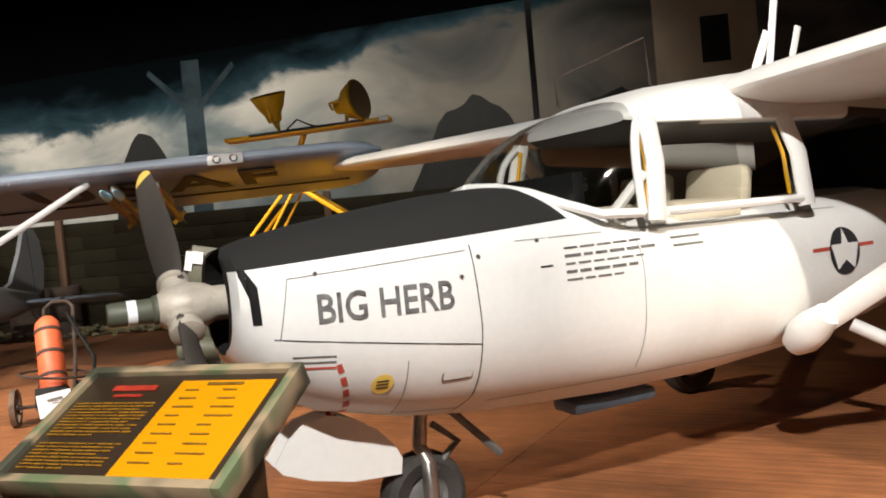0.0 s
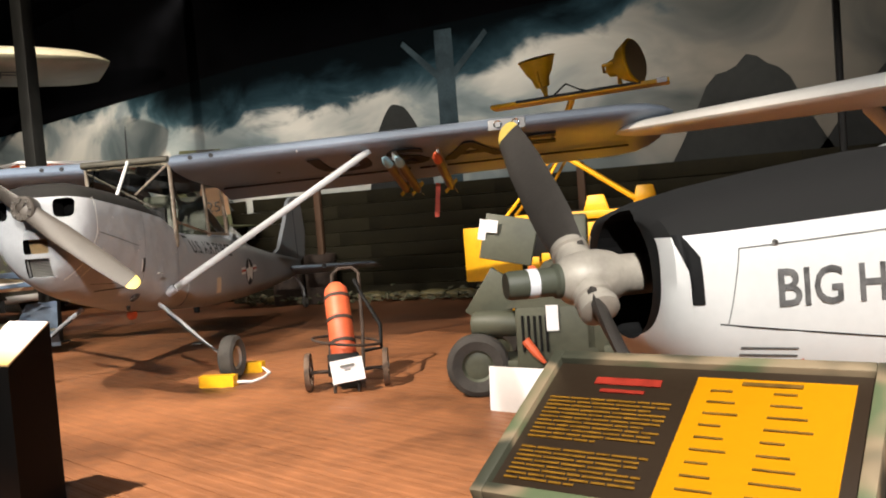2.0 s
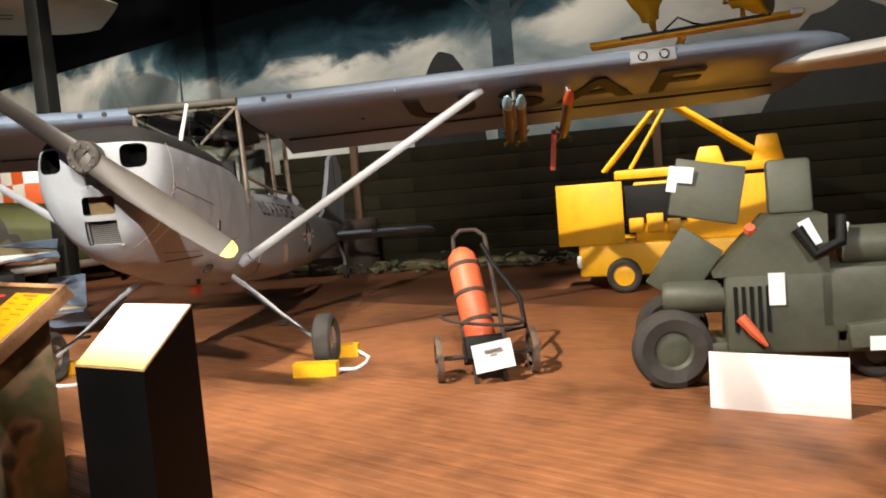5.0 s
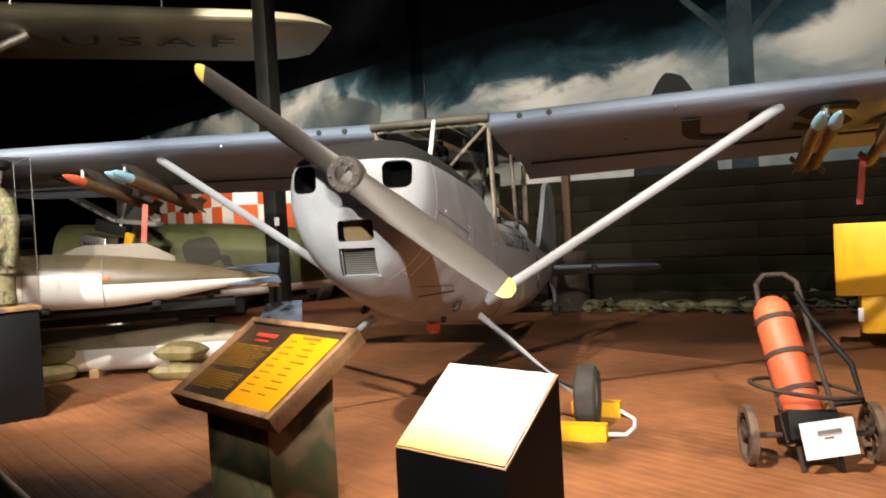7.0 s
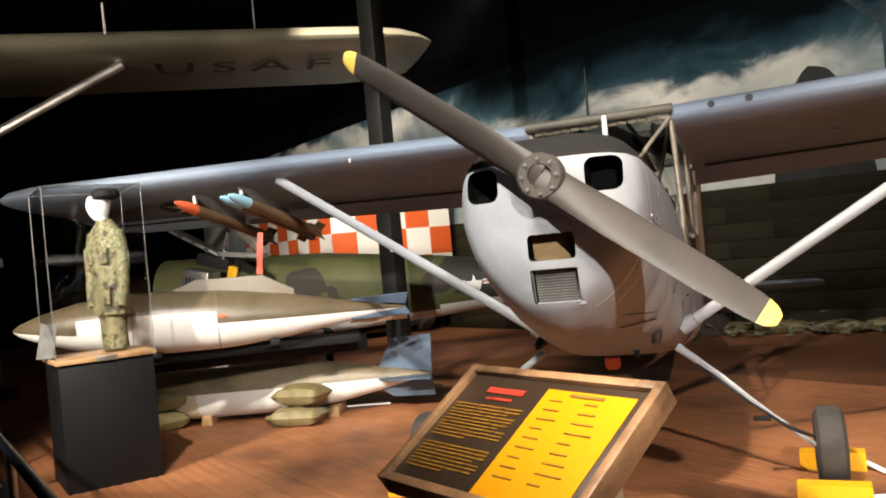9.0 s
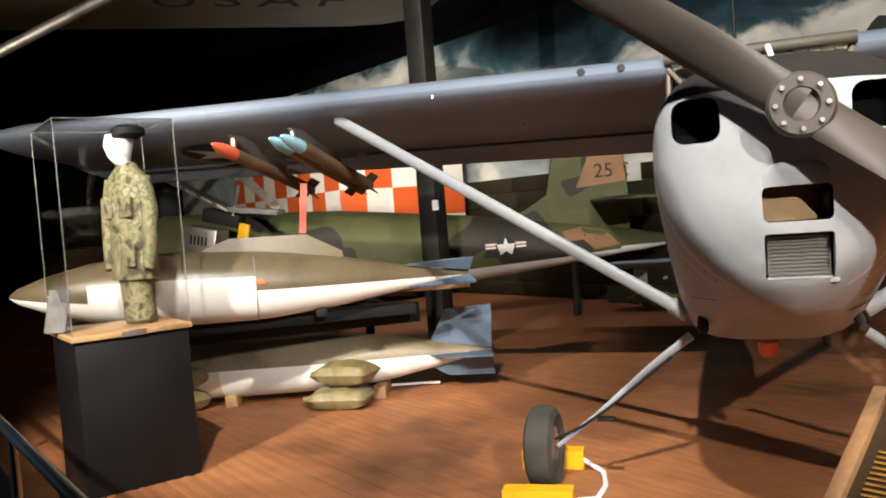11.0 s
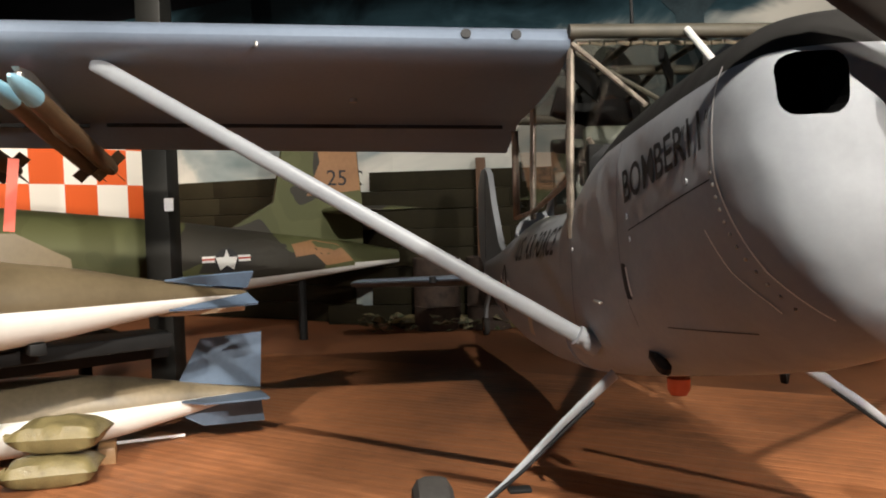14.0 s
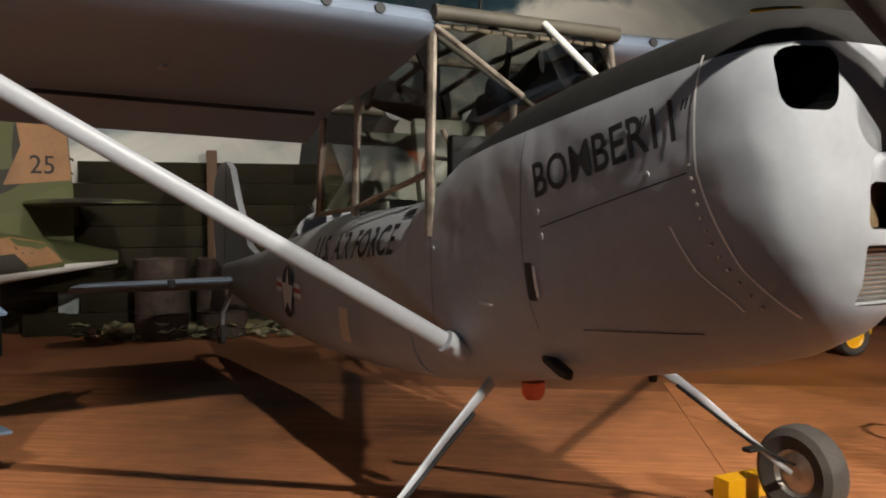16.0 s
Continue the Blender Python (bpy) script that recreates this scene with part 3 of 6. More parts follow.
def bird_dog():
    root = thing("observation_aircraft", "light grey high-wing observation aircraft standing on its tail wheel", "aircraft", -5.932, 6.419, 0, 13.3)
    st = [(0.12, 0.15, 1.80, 1.30, 1.9), (0.135, 0.29, 1.86, 1.19, 1.8), (0.165, 0.37, 1.90, 1.12, 1.75), (0.22, 0.42, 1.925, 1.06, 1.7), (0.31, 0.445, 1.94, 1.01, 1.7),
          (0.36, 0.452, 1.945, 0.985, 1.75), (0.6, 0.465, 1.925, 0.91, 2.0), (0.95, 0.472, 1.88, 0.83, 2.5), (1.3, 0.475, 1.82, 0.76, 3.1), (1.6, 0.475, 1.72, 0.70, 3.6), (1.8, 0.475, 1.62, 0.67, 4.0), (2.0, 0.475, 1.52, 0.64, 4.0)]
    front = Hull(st, (3.1, 2.2), 0.6)
    cowl = shell("forward_fuselage", st, [GREYTOP, INLETSHADE], root, None, 64, (3.1, 2.2), 0.6)
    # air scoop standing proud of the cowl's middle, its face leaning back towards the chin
    scoop = shell("air_scoop", [(0.0, 0.12, 1.53, 1.15, 4), (0.012, 0.14, 1.555, 1.125, 4), (0.05, 0.16, 1.575, 1.09, 4), (0.14, 0.18, 1.6, 1.06, 3.5), (0.3, 0.2, 1.62, 1.0, 3), (0.5, 0.2, 1.62, 0.96, 2.6)], [GREYTOP, INLETSHADE], root, None, 48, (3.4, 3.4), 0.5)
    for v in scoop.data.vertices:
        v.co.x += 0.025
        v.co.y += 0.105 + (1.55 - v.co.z) * 0.2
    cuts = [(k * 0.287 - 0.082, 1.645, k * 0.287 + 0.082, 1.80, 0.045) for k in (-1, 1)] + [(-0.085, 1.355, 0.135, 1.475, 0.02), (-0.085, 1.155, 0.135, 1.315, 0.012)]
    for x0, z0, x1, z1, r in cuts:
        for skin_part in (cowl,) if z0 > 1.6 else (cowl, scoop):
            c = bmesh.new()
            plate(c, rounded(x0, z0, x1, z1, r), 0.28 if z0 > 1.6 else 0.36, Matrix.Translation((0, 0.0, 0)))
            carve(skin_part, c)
    # pocket faces get near-black paint that stands in for the shade inside
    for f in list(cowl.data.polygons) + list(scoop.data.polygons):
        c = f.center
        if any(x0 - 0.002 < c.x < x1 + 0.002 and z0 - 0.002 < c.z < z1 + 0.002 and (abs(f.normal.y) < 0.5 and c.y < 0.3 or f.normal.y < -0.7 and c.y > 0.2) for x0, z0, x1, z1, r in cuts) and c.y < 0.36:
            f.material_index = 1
    # panels behind the inlets, and the framed air filter leaning with the scoop's face
    boxed("inlet_panel", (0.025, 0.21, 1.415), (0.215, 0.01, 0.13), TAN, root, "tan panel behind the upper air inlet", (11, 0, 0), 0)
    mesh_panel = boxed("air_filter", (0.025, 0.19, 1.235), (0.2, 0.012, 0.15), MESH, root, "grey wire mesh air filter", (11, 0, 0), 0)
    for k in range(11):
        z = 1.17 + 0.013 * k
        boxed("filter_fold", (0.025, 0.183 + (1.235 - z) * 0.2, z), (0.19, 0.006, 0.005), ALU, mesh_panel, "", (11, 0, 0), 0)
    for z in (1.149, 1.321):
        boxed("filter_frame", (0.025, 0.122 + (1.48 - z) * 0.2, z), (0.25, 0.026, 0.018), GREY, root, "pale filter frame", (11, 0, 0), 0.004)
    for x in (-0.092, 0.142):
        boxed("filter_frame", (x, 0.122 + (1.48 - 1.235) * 0.2, 1.235), (0.017, 0.026, 0.156), GREY, root, "", (11, 0, 0), 0.004)
    aft = [(1.98, 0.473, 1.50, 0.642, 4.0), (2.6, 0.468, 1.44, 0.585, 4.0), (3.4, 0.435, 1.40, 0.54, 3.8), (4.3, 0.36, 1.27, 0.52, 3.4), (5.5, 0.24, 1.08, 0.53, 3.0), (6.6, 0.13, 0.94, 0.57, 2.6), (7.35, 0.03, 0.86, 0.64, 2.4)]
    rear = Hull(aft, (2.8, 2.8), 0.5)
    shell("rear_fuselage", aft, [GREY], root, None, 40, (2.8, 2.8), 0.5)
    # skin seams, rivets and markings
    for side in (-1, 1):
        front.line("panel_seam", [(0.36, 1.80), (0.35, 1.5), (0.30, 1.25), (0.24, 1.12)], 0.006, WHITE, root, side, "pale riveted cowl seam")
        for j in range(12):
            z = 1.52 - 0.034 * j
            y = 0.375 - 0.0035 * j - (0.006 * (j - 6) if j > 6 else 0)
            turned("rivet", [(0.0, 0.0), (0.007, 0.0), (0.005, 0.005), (0.0, 0.006)], ALU, Matrix.Translation((side * (half_width(st, (3.1, 2.2), 0.6, y, z) - 0.001), y, z)) @ Matrix.Rotation(radians(90 * side), 4, "Y"), root, "", 6)
        front.line("panel_seam", [(0.46, 1.36), (0.42, 1.24), (0.36, 1.16), (0.35, 1.13)], 0.005, WHITE, root, side)
        front.line("panel_seam", [(0.38, 1.5), (1.0, 1.35)], 0.004, INK, root, side)
        front.line("panel_seam", [(1.12, 1.66), (1.1, 1.0)], 0.003, INK, root, side)
        front.line("panel_seam", [(1.78, 1.5), (1.75, 0.9)], 0.004, INK, root, side)
        front.line("panel_seam", [(0.5, 1.05), (0.9, 1.02)], 0.004, INK, root, side)
        front.mark("vent_slot", rounded(1.06, 1.1, 1.1, 1.23, 0.008), INK, root, side)
        front.mark("vent_louvre", [(1.04, 1.115), (1.055, 1.115), (1.055, 1.22), (1.04, 1.22)], WHITE, root, side, "", 0.008)
        boxed("door_handle", (side * 0.5, 1.3, 1.07), (0.02, 0.09, 0.012), ALU, root, "small metal handle")
        for y, z in ((0.52, 1.5), (1.02, 1.4), (1.0, 1.32), (0.6, 1.62), (1.75, 1.25)):
            turned("fastener", [(0.0, 0.0), (0.012, 0.0), (0.01, 0.005), (0.0, 0.006)], GREY, Matrix.Translation((side * (half_width(st, (3.1, 2.2), 0.6, y, z) - 0.002), y, z)) @ Matrix.Rotation(radians(90 * side), 4, "Y"), root, "", 10)
        rear.text("lettering", "U.S. AIR FORCE", 2.75, 1.16 if side < 0 else 1.17, 0.2, INK, root, side, 5 * -side, "black stencilled lettering", 0.85)
        insignia(rear, root, side, 3.95, 0.88, 0.17)
        rear.mark("access_panel", rounded(2.72, 0.72, 2.86, 0.9, 0.01), SAND, root, side, "bare tan access panel")
        rear.mark("small_lettering", [(2.0, 1.4), (2.25, 1.38), (2.25, 1.41), (2.0, 1.43)], INK, root, side)
    front.text("lettering", "BOMBER", 0.77, 1.505, 0.16, INK, root, -1, 13, "black stencilled name", 0.88, 0.005)
    front.text("lettering", "11", 0.45, 1.578, 0.16, INK, root, -1, 13, "black stencilled number", 0.8, 0.006)
    for y, z in ((0.54, 1.66), (0.527, 1.663), (0.395, 1.69), (0.382, 1.693)):
        front.line("quote_mark", [(y, z), (y + 0.006, z - 0.028)], 0.007, INK, root, -1)
    front.line("exhaust_mark", [(0.95, 0.98), (0.6, 0.98)], 0.01, INK, root, 1)
    tilt = Matrix.Rotation(radians(-8.5), 4, "X")
    for k in (-1, 1):
        wm = Matrix.Translation((k * 0.46, 1.76, 2.165)) @ Matrix.Rotation(radians(-1.4 * k), 4, "Y") @ tilt
        panel = wing("wing", 5.05, 1.63, 1.5, 0.14, WINGSHADED, root, wm, side=k, n=22, droop=0.32)
        flat = wm @ Matrix.Translation((0, 0, -0.095))
        for x0, x1, y0 in ((0.1, 2.3, 1.18), (2.4, 4.7, 1.2)):
            bm = bmesh.new()
            box(bm, ((x0 + x1) / 2 * k, y0, 0.012), (x1 - x0, 0.012, 0.02))
            bmesh.ops.transform(bm, matrix=flat, verts=bm.verts[:])
            part("flap_hinge_line", bm, INK, panel)
        if k > 0:
            boxed_at = wm @ Matrix.Translation((3.45, -0.002, -0.005))
            bm = bmesh.new()
            box(bm, (0, 0.02, 0), (0.36, 0.06, 0.11), None, 0.012)
            bmesh.ops.transform(bm, matrix=boxed_at, verts=bm.verts[:])
            light = part("landing_light", bm, GREY, panel, "twin landing light in the leading edge")
            for dx in (-0.085, 0.085):
                turned("reflector", [(0.0, 0.01), (0.02, 0.006), (0.036, -0.01), (0.04, -0.012), (0.04, 0.0), (0.0, 0.012)], MIRROR, boxed_at @ Matrix.Translation((dx, -0.008, 0)) @ Matrix.Rotation(radians(-90), 4, "X"), light, "bright lamp reflector", 18)
        turned("wing_fitting", [(0.0, -0.025), (0.008, -0.025), (0.008, 0.025), (0.0, 0.025)], ALU, wm @ Matrix.Translation((k * 1.35, 0.02, -0.02)), panel, "", 8)
        # ports are black discs, coloured for the shade of small holes
        for x in (0.24, 0.46):
            turned("leading_edge_port", [(0.0, -0.01), (0.022, -0.008), (0.022, 0.008), (0.0, 0.01)], INK, wm @ Matrix.Translation((k * x, 0.0, 0.02)) @ Matrix.Rotation(radians(90), 4, "X"), panel, "", 12)
        turned("inspection_cover", [(0.0, -0.006), (0.02, -0.006), (0.02, 0.01), (0.0, 0.012)], ALU, wm @ Matrix.Translation((k * 0.95, 0.62, -0.1)), panel, "", 10)
        # ram: strut with collar, gear leg, wheel, chock under it
        strut = tubed("wing_strut", [(k * 0.45, 1.6, 0.865), (k * 2.52, 1.92, 2.12)], 0.035, GREY, root, "", 14, 0.6)
        turned("strut_collar", [(0.0, -0.05), (0.05, -0.05), (0.045, 0.05), (0.0, 0.05)], GREY, Matrix.Translation((k * 0.46, 1.6, 0.872)) @ Matrix.Rotation(radians(60 * k), 4, "Y"), strut)
        wing("tailplane", 1.47, 1.0, 0.66, 0.1, WINGSHADED, root, Matrix.Translation((k * 0.05, 6.4, 0.76)) @ Matrix.Rotation(radians(-10), 4, "X"), side=k)
        turned("elevator_hinge", [(0.0, -0.03), (0.035, -0.03), (0.035, 0.03), (0.0, 0.03)], INK, Matrix.Translation((k * 0.7, 6.39, 0.755)), root, "", 12)
        leg = tubed("gear_leg", [(k * 0.40, 1.42, 0.76), (k * 0.62, 1.36, 0.6), (k * 0.88, 1.3, 0.38), (k * 1.09, 1.27, 0.22)], [0.026, 0.017, 0.014, 0.013], GREY, root, "grey spring steel gear leg", 12, 0.5)
        tubed("brake_line", [(k * 0.5, 1.38, 0.66), (k * 0.8, 1.31, 0.43), (k * 0.95, 1.27, 0.33), (k * 1.1, 1.26, 0.26)], 0.008, BLACK, leg, "", 6)
        boxed("step", (k * 0.83, 1.26, 0.37), (0.09, 0.05, 0.02), BLACK, leg, "small black boarding step")
        wheel(root, (k * 1.16, 1.27, 0.215), 0.215, 0.15, ALU)
        # cabin posts and panes
        tubed("door_post", [(k * 0.468, 1.79, 1.3), (k * 0.468, 1.79, 1.62), (k * 0.45, 1.80, 2.15)], 0.03, WORN, root, "worn tan door post", 10, 0.6)
        tubed("door_post", [(k * 0.462, 2.62, 1.38), (k * 0.455, 2.58, 1.98)], 0.028, WORN, root, "", 10, 0.6)
        tubed("window_post", [(k * 0.44, 3.2, 1.38), (k * 0.468, 3.05, 1.9)], 0.022, WORN, root, "", 8)
        tubed("window_rail", [(k * 0.468, 1.8, 1.56), (k * 0.462, 2.6, 1.42), (k * 0.44, 3.25, 1.38)], 0.014, WORN, root, "", 8)
        pane("side_window", [(k * 0.468, 1.82, 1.55), (k * 0.462, 2.6, 1.43), (k * 0.455, 2.57, 1.98), (k * 0.45, 1.83, 2.1)], root)
        pane("side_window", [(k * 0.462, 2.64, 1.43), (k * 0.44, 3.2, 1.39), (k * 0.468, 3.05, 1.9), (k * 0.455, 2.62, 1.97)], root)
        pane("windscreen_side", [(k * 0.468, 1.78, 1.56), (k * 0.448, 1.78, 2.14), (k * 0.3, 1.72, 2.17), (k * 0.3, 1.42, 1.80)], root)
        tubed("windscreen_edge", [(k * 0.45, 1.77, 2.15), (k * 0.33, 1.6, 1.98), (k * 0.24, 1.45, 1.84)], 0.012, WORN, root, "", 8)
        pane("rear_window", [(k * 0.44, 3.25, 1.4), (k * 0.33, 4.0, 1.33), (k * 0.2, 3.9, 1.5), (k * 0.45, 3.1, 1.88)], root)
        # rockets under the wing
        for x, y, tips in ((2.78, 1.9, (LIGHTBLUE, LIGHTBLUE)), (3.22, 1.9, (ORANGE, LIGHTBLUE))):
            bm = bmesh.new()
            plate(bm, [(1.76, 2.08), (1.9, 2.08), (2.46, 1.92), (2.42, 1.8), (2.2, 1.84)], 0.03, Matrix.Translation((k * x - 0.015, 0, 0)) @ SWAP)
            pyl = part("rocket_pylon", bm, ALU, root, "bare metal rocket pylon")
            turned("pylon_shackle", [(0.0, -0.03), (0.02, -0.03), (0.02, 0.03), (0.0, 0.03)], ALU, Matrix.Translation((k * x, 1.8, 2.03)), pyl, "", 8)
            for j, dx in enumerate((-0.055, 0.055) if x < 3 else (0.0,)):
                rocket(root, k * (x + dx), 1.56 + 0.05 * j, 2.01, 13, tips[j])
        bm = bmesh.new()
        box(bm, (k * 3.1, 2.45, 1.58), (0.05, 0.004, 0.36), (0, 6, 20))
        part("safety_streamer", bm, REDINK, root, "red cloth safety streamer")
    # letters under one wing, star under the other
    wr = Matrix.Translation((0.46, 1.76, 2.165)) @ Matrix.Rotation(radians(-1.4), 4, "Y") @ tilt
    for word, x in (("U", 1.68), ("S", 2.38), ("A", 3.05), ("F", 3.7)):
        lettering("wing_letter", word, wr @ Matrix.Translation((x, 0.88, -0.094)) @ Matrix.Rotation(radians(180), 4, "X"), 0.95, INK, root, "large black letter under the wing", 0.003, 1.0, 0.02)
    wl = Matrix.Translation((-0.46, 1.76, 2.165)) @ Matrix.Rotation(radians(1.4), 4, "Y") @ tilt @ Matrix.Translation((-3.3, 0.75, -0.1))
    bm = bmesh.new()
    bm.faces.new([bm.verts.new((0.3 * math.cos(2 * math.pi * i / 28), 0.3 * math.sin(2 * math.pi * i / 28), 0)) for i in range(28)])
    bmesh.ops.transform(bm, matrix=wl, verts=bm.verts[:])
    part("wing_disc", bm, INK, root, "dark blue disc under the wing")
    bm = bmesh.new()
    bm.faces.new([bm.verts.new((a, b, -0.004)) for a, b in star_outline(0, 0, 0.29)])
    bmesh.ops.transform(bm, matrix=wl, verts=bm.verts[:])
    part("wing_star", bm, WHITE, root, "white star under the wing")
    # roof frame over the cabin
    tubed("roof_bar", [(-0.47, 1.75, 2.2), (0.47, 1.75, 2.2)], 0.032, OLIVEBROWN, root, "olive brown roof cross bar")
    tubed("roof_bar", [(-0.47, 2.4, 2.14), (0.47, 2.4, 2.14)], 0.025, OLIVEBROWN, root)
    tubed("roof_bar", [(-0.47, 3.2, 1.98), (0.47, 3.2, 1.98)], 0.03, OLIVEBROWN, root)
    for x in (-0.45, -0.16, 0.16, 0.45):
        tubed("roof_rail", [(x, 1.76, 2.18), (x, 2.4, 2.14), (x, 3.2, 1.99)], 0.016, OLIVEBROWN, root, "", 8)
    # added black bands in place of dark seat tops and roof structure
    for x0, y0, x1, y1, w in ((-0.42, 2.0, -0.12, 2.5, 0.07), (0.02, 1.95, 0.3, 2.6, 0.06), (-0.3, 2.75, 0.25, 2.95, 0.09), (0.3, 2.1, 0.42, 2.9, 0.06)):
        tubed("roof_dark_band", [(x0, y0, 2.17 - (y0 - 1.77) * 0.14), ((x0 + x1) / 2, (y0 + y1) / 2 - 0.08, 2.09 - (y0 - 1.77) * 0.14), (x1, y1, 2.16 - (y1 - 1.77) * 0.14)], w, BLACK, root, "black band added for dark shapes under the cabin roof", 10, 0.25)
    for k in range(14):
        x = -0.4 + 0.8 * k / 13
        tubed("lacing", [(x - 0.026, 1.785, 2.155 + 0.006 * (k % 2)), (x + 0.026, 1.785, 2.158 - 0.006 * (k % 2))], 0.011, SAND, root, "pale laced tube", 6)
    pane("skylight", [(-0.46, 1.77, 2.22), (0.46, 1.77, 2.22), (0.46, 3.2, 2.01), (-0.46, 3.2, 2.01)], root)
    pane("windscreen", [(-0.3, 1.42, 1.80), (0.3, 1.42, 1.80), (0.3, 1.72, 2.17), (-0.3, 1.72, 2.17)], root)
    tubed("windscreen_brace", [(0.05, 1.72, 2.2), (0.12, 1.3, 1.82)], 0.016, WHITE, root, "pale diagonal windscreen brace", 8)
    tubed("cabin_brace", [(-0.44, 1.8, 2.12), (0.3, 1.75, 1.7)], 0.012, OLIVEBROWN, root, "", 8)
    tubed("cabin_brace", [(0.44, 1.8, 2.1), (0.25, 2.4, 1.7)], 0.014, OLIVEBROWN, root, "", 8)
    turned("compass", [(0.0, -0.04), (0.04, -0.04), (0.045, 0.0), (0.04, 0.04), (0.0, 0.04)], BLACK, Matrix.Translation((0.36, 1.85, 2.08)), root, "", 14)
    boxed("instrument_panel", (0, 1.75, 1.6), (0.8, 0.05, 0.22), BLACK, root)
    for y in (2.25, 3.0):
        boxed("seat_back", (0, y + 0.2, 1.62), (0.42, 0.07, 0.5), OLIVE, root, "olive canvas seat back", (-12, 0, 0), 0.03)
        boxed("seat", (0, y, 1.42), (0.42, 0.4, 0.08), OLIVE, root, "", None, 0.02)
    tubed("control_cable", [(-0.3, 2.2, 1.55), (-0.33, 2.1, 1.65), (-0.25, 1.95, 1.62), (-0.35, 1.9, 1.75)], 0.012, WORN, root, "", 6)
    deck = [(3.1, 0.42, 1.97, 1.36), (3.5, 0.36, 1.72, 1.3), (4.1, 0.28, 1.42, 1.2), (4.6, 0.2, 1.26, 1.1)]
    tubed("rear_deck_spine", [(0, 3.15, 1.97), (0, 3.6, 1.72), (0, 4.2, 1.36)], 0.05, GREY, root)
    shell("rear_deck", deck[2:], [GREY], root, None, 24, (2, 2), 0.3)
    tubed("antenna", [(-0.1, 2.0, 2.2), (-0.1, 2.02, 2.6)], [0.012, 0.004], BLACK, root, "", 6)
    turned("beacon", [(0.0, 0.0), (0.05, 0.0), (0.05, 0.05), (0.035, 0.075), (0.0, 0.08)], ORANGE, Matrix.Translation((-0.03, 1.68, 0.675)) @ Matrix.Rotation(math.pi, 4, "X"), root, "red belly beacon light", 16)
    turned("fuel_drain", [(0.0, 0.0), (0.02, 0.0), (0.015, 0.04), (0.0, 0.045)], BLACK, Matrix.Translation((0.2, 1.2, 0.78)) @ Matrix.Rotation(math.pi, 4, "X"), root, "", 10)
    # solid dark boxes where the openings are dark with shade
    boxed("exhaust_outlet", (-0.33, 1.1, 0.865), (0.05, 0.16, 0.04), RUST, root, "dark iron box standing in for the shaded exhaust opening", (20, 0, 0), 0.03)
    boxed("exhaust_outlet", (0.33, 1.1, 0.865), (0.05, 0.16, 0.04), RUST, root, "", (20, 0, 0), 0.03)
    fin = [(5.9, 0.98), (6.3, 1.08), (6.7, 1.5), (6.92, 1.82), (7.1, 1.9), (7.4, 1.88), (7.62, 1.72), (7.72, 1.3), (7.6, 0.9), (7.3, 0.8)]
    plated("fin", fin, 0.06, GREY, Matrix.Translation((-0.03, 0, 0)) @ SWAP, root)
    plated("rudder_gap", [(7.2, 0.9), (7.215, 0.9), (7.1, 1.88), (7.085, 1.88)], 0.066, INK, Matrix.Translation((-0.033, 0, 0)) @ SWAP, root)
    tubed("tail_wheel_leg", [(0, 7.0, 0.64), (0, 7.45, 0.34), (0, 7.5, 0.14)], 0.025, GREY, root)
    wheel(root, (0, 7.52, 0.11), 0.11, 0.07, ALU, name="tail_wheel")
    prop = blade_set(root, (0.04, 0.0, 1.727), 1.145, math.degrees(math.atan2(0.70, -0.93)), "propeller", 0.185)
    bm = bmesh.new()
    lathe(bm, [(0.05, -0.03), (0.056, -0.042), (0.095, -0.042), (0.105, -0.03), (0.105, 0.03), (0.09, 0.09), (0.05, 0.1), (0.05, -0.03)], 28, Matrix.Rotation(radians(-90), 4, "X"), False)
    part("hub", bm, PROP, prop)
    # black plug closes the bore, its colour standing for the shade inside
    turned("hub_bore", [(0.0, 0.0), (0.052, 0.0), (0.052, 0.02), (0.0, 0.02)], BLACK, Matrix.Rotation(radians(-90), 4, "X"), prop)
    for k in range(8):
        a = 2 * math.pi * k / 8
        turned("hub_bolt", [(0.0, -0.056), (0.008, -0.056), (0.008, -0.04), (0.0, -0.04)], ALU, Matrix.Rotation(radians(-90), 4, "X") @ Matrix.Translation((0.078 * math.cos(a), 0.078 * math.sin(a), 0)), prop, "", 8)
    return root


BIRD = bird_dog()


def chock(x, y, rz):
    """A pair of yellow wheel chocks joined by a pale rope."""
    root = thing("wheel_chock", "yellow wooden wheel chocks joined by a pale rope", "chock", x, y, 0, rz, "wheel chocks")
    for dy in (-0.27, 0.27):
        bm = bmesh.new()
        s = -1 if dy < 0 else 1
        plate(bm, [(-0.17, 0), (0.17, 0), (0.17, 0.11), (-0.17, 0.11)], 0.1 * s, Matrix.Translation((0, dy, 0)))
        part("block", bm, YELLOW, root)
    tubed("rope", [(0.17, -0.3, 0.04), (0.27, -0.2, 0.015), (0.3, 0.0, 0.012), (0.28, 0.2, 0.015), (0.17, 0.3, 0.05)], 0.014, CARD, root, "pale frayed rope", 8)


def on_bird(x, y):
    p = BIRD.matrix_world @ Vector((x, y, 0))
    return p.x, p.y


bpy.context.view_layer.update()
chock(*on_bird(1.16, 1.27), 10)
chock(*on_bird(-1.16, 1.27), 18)


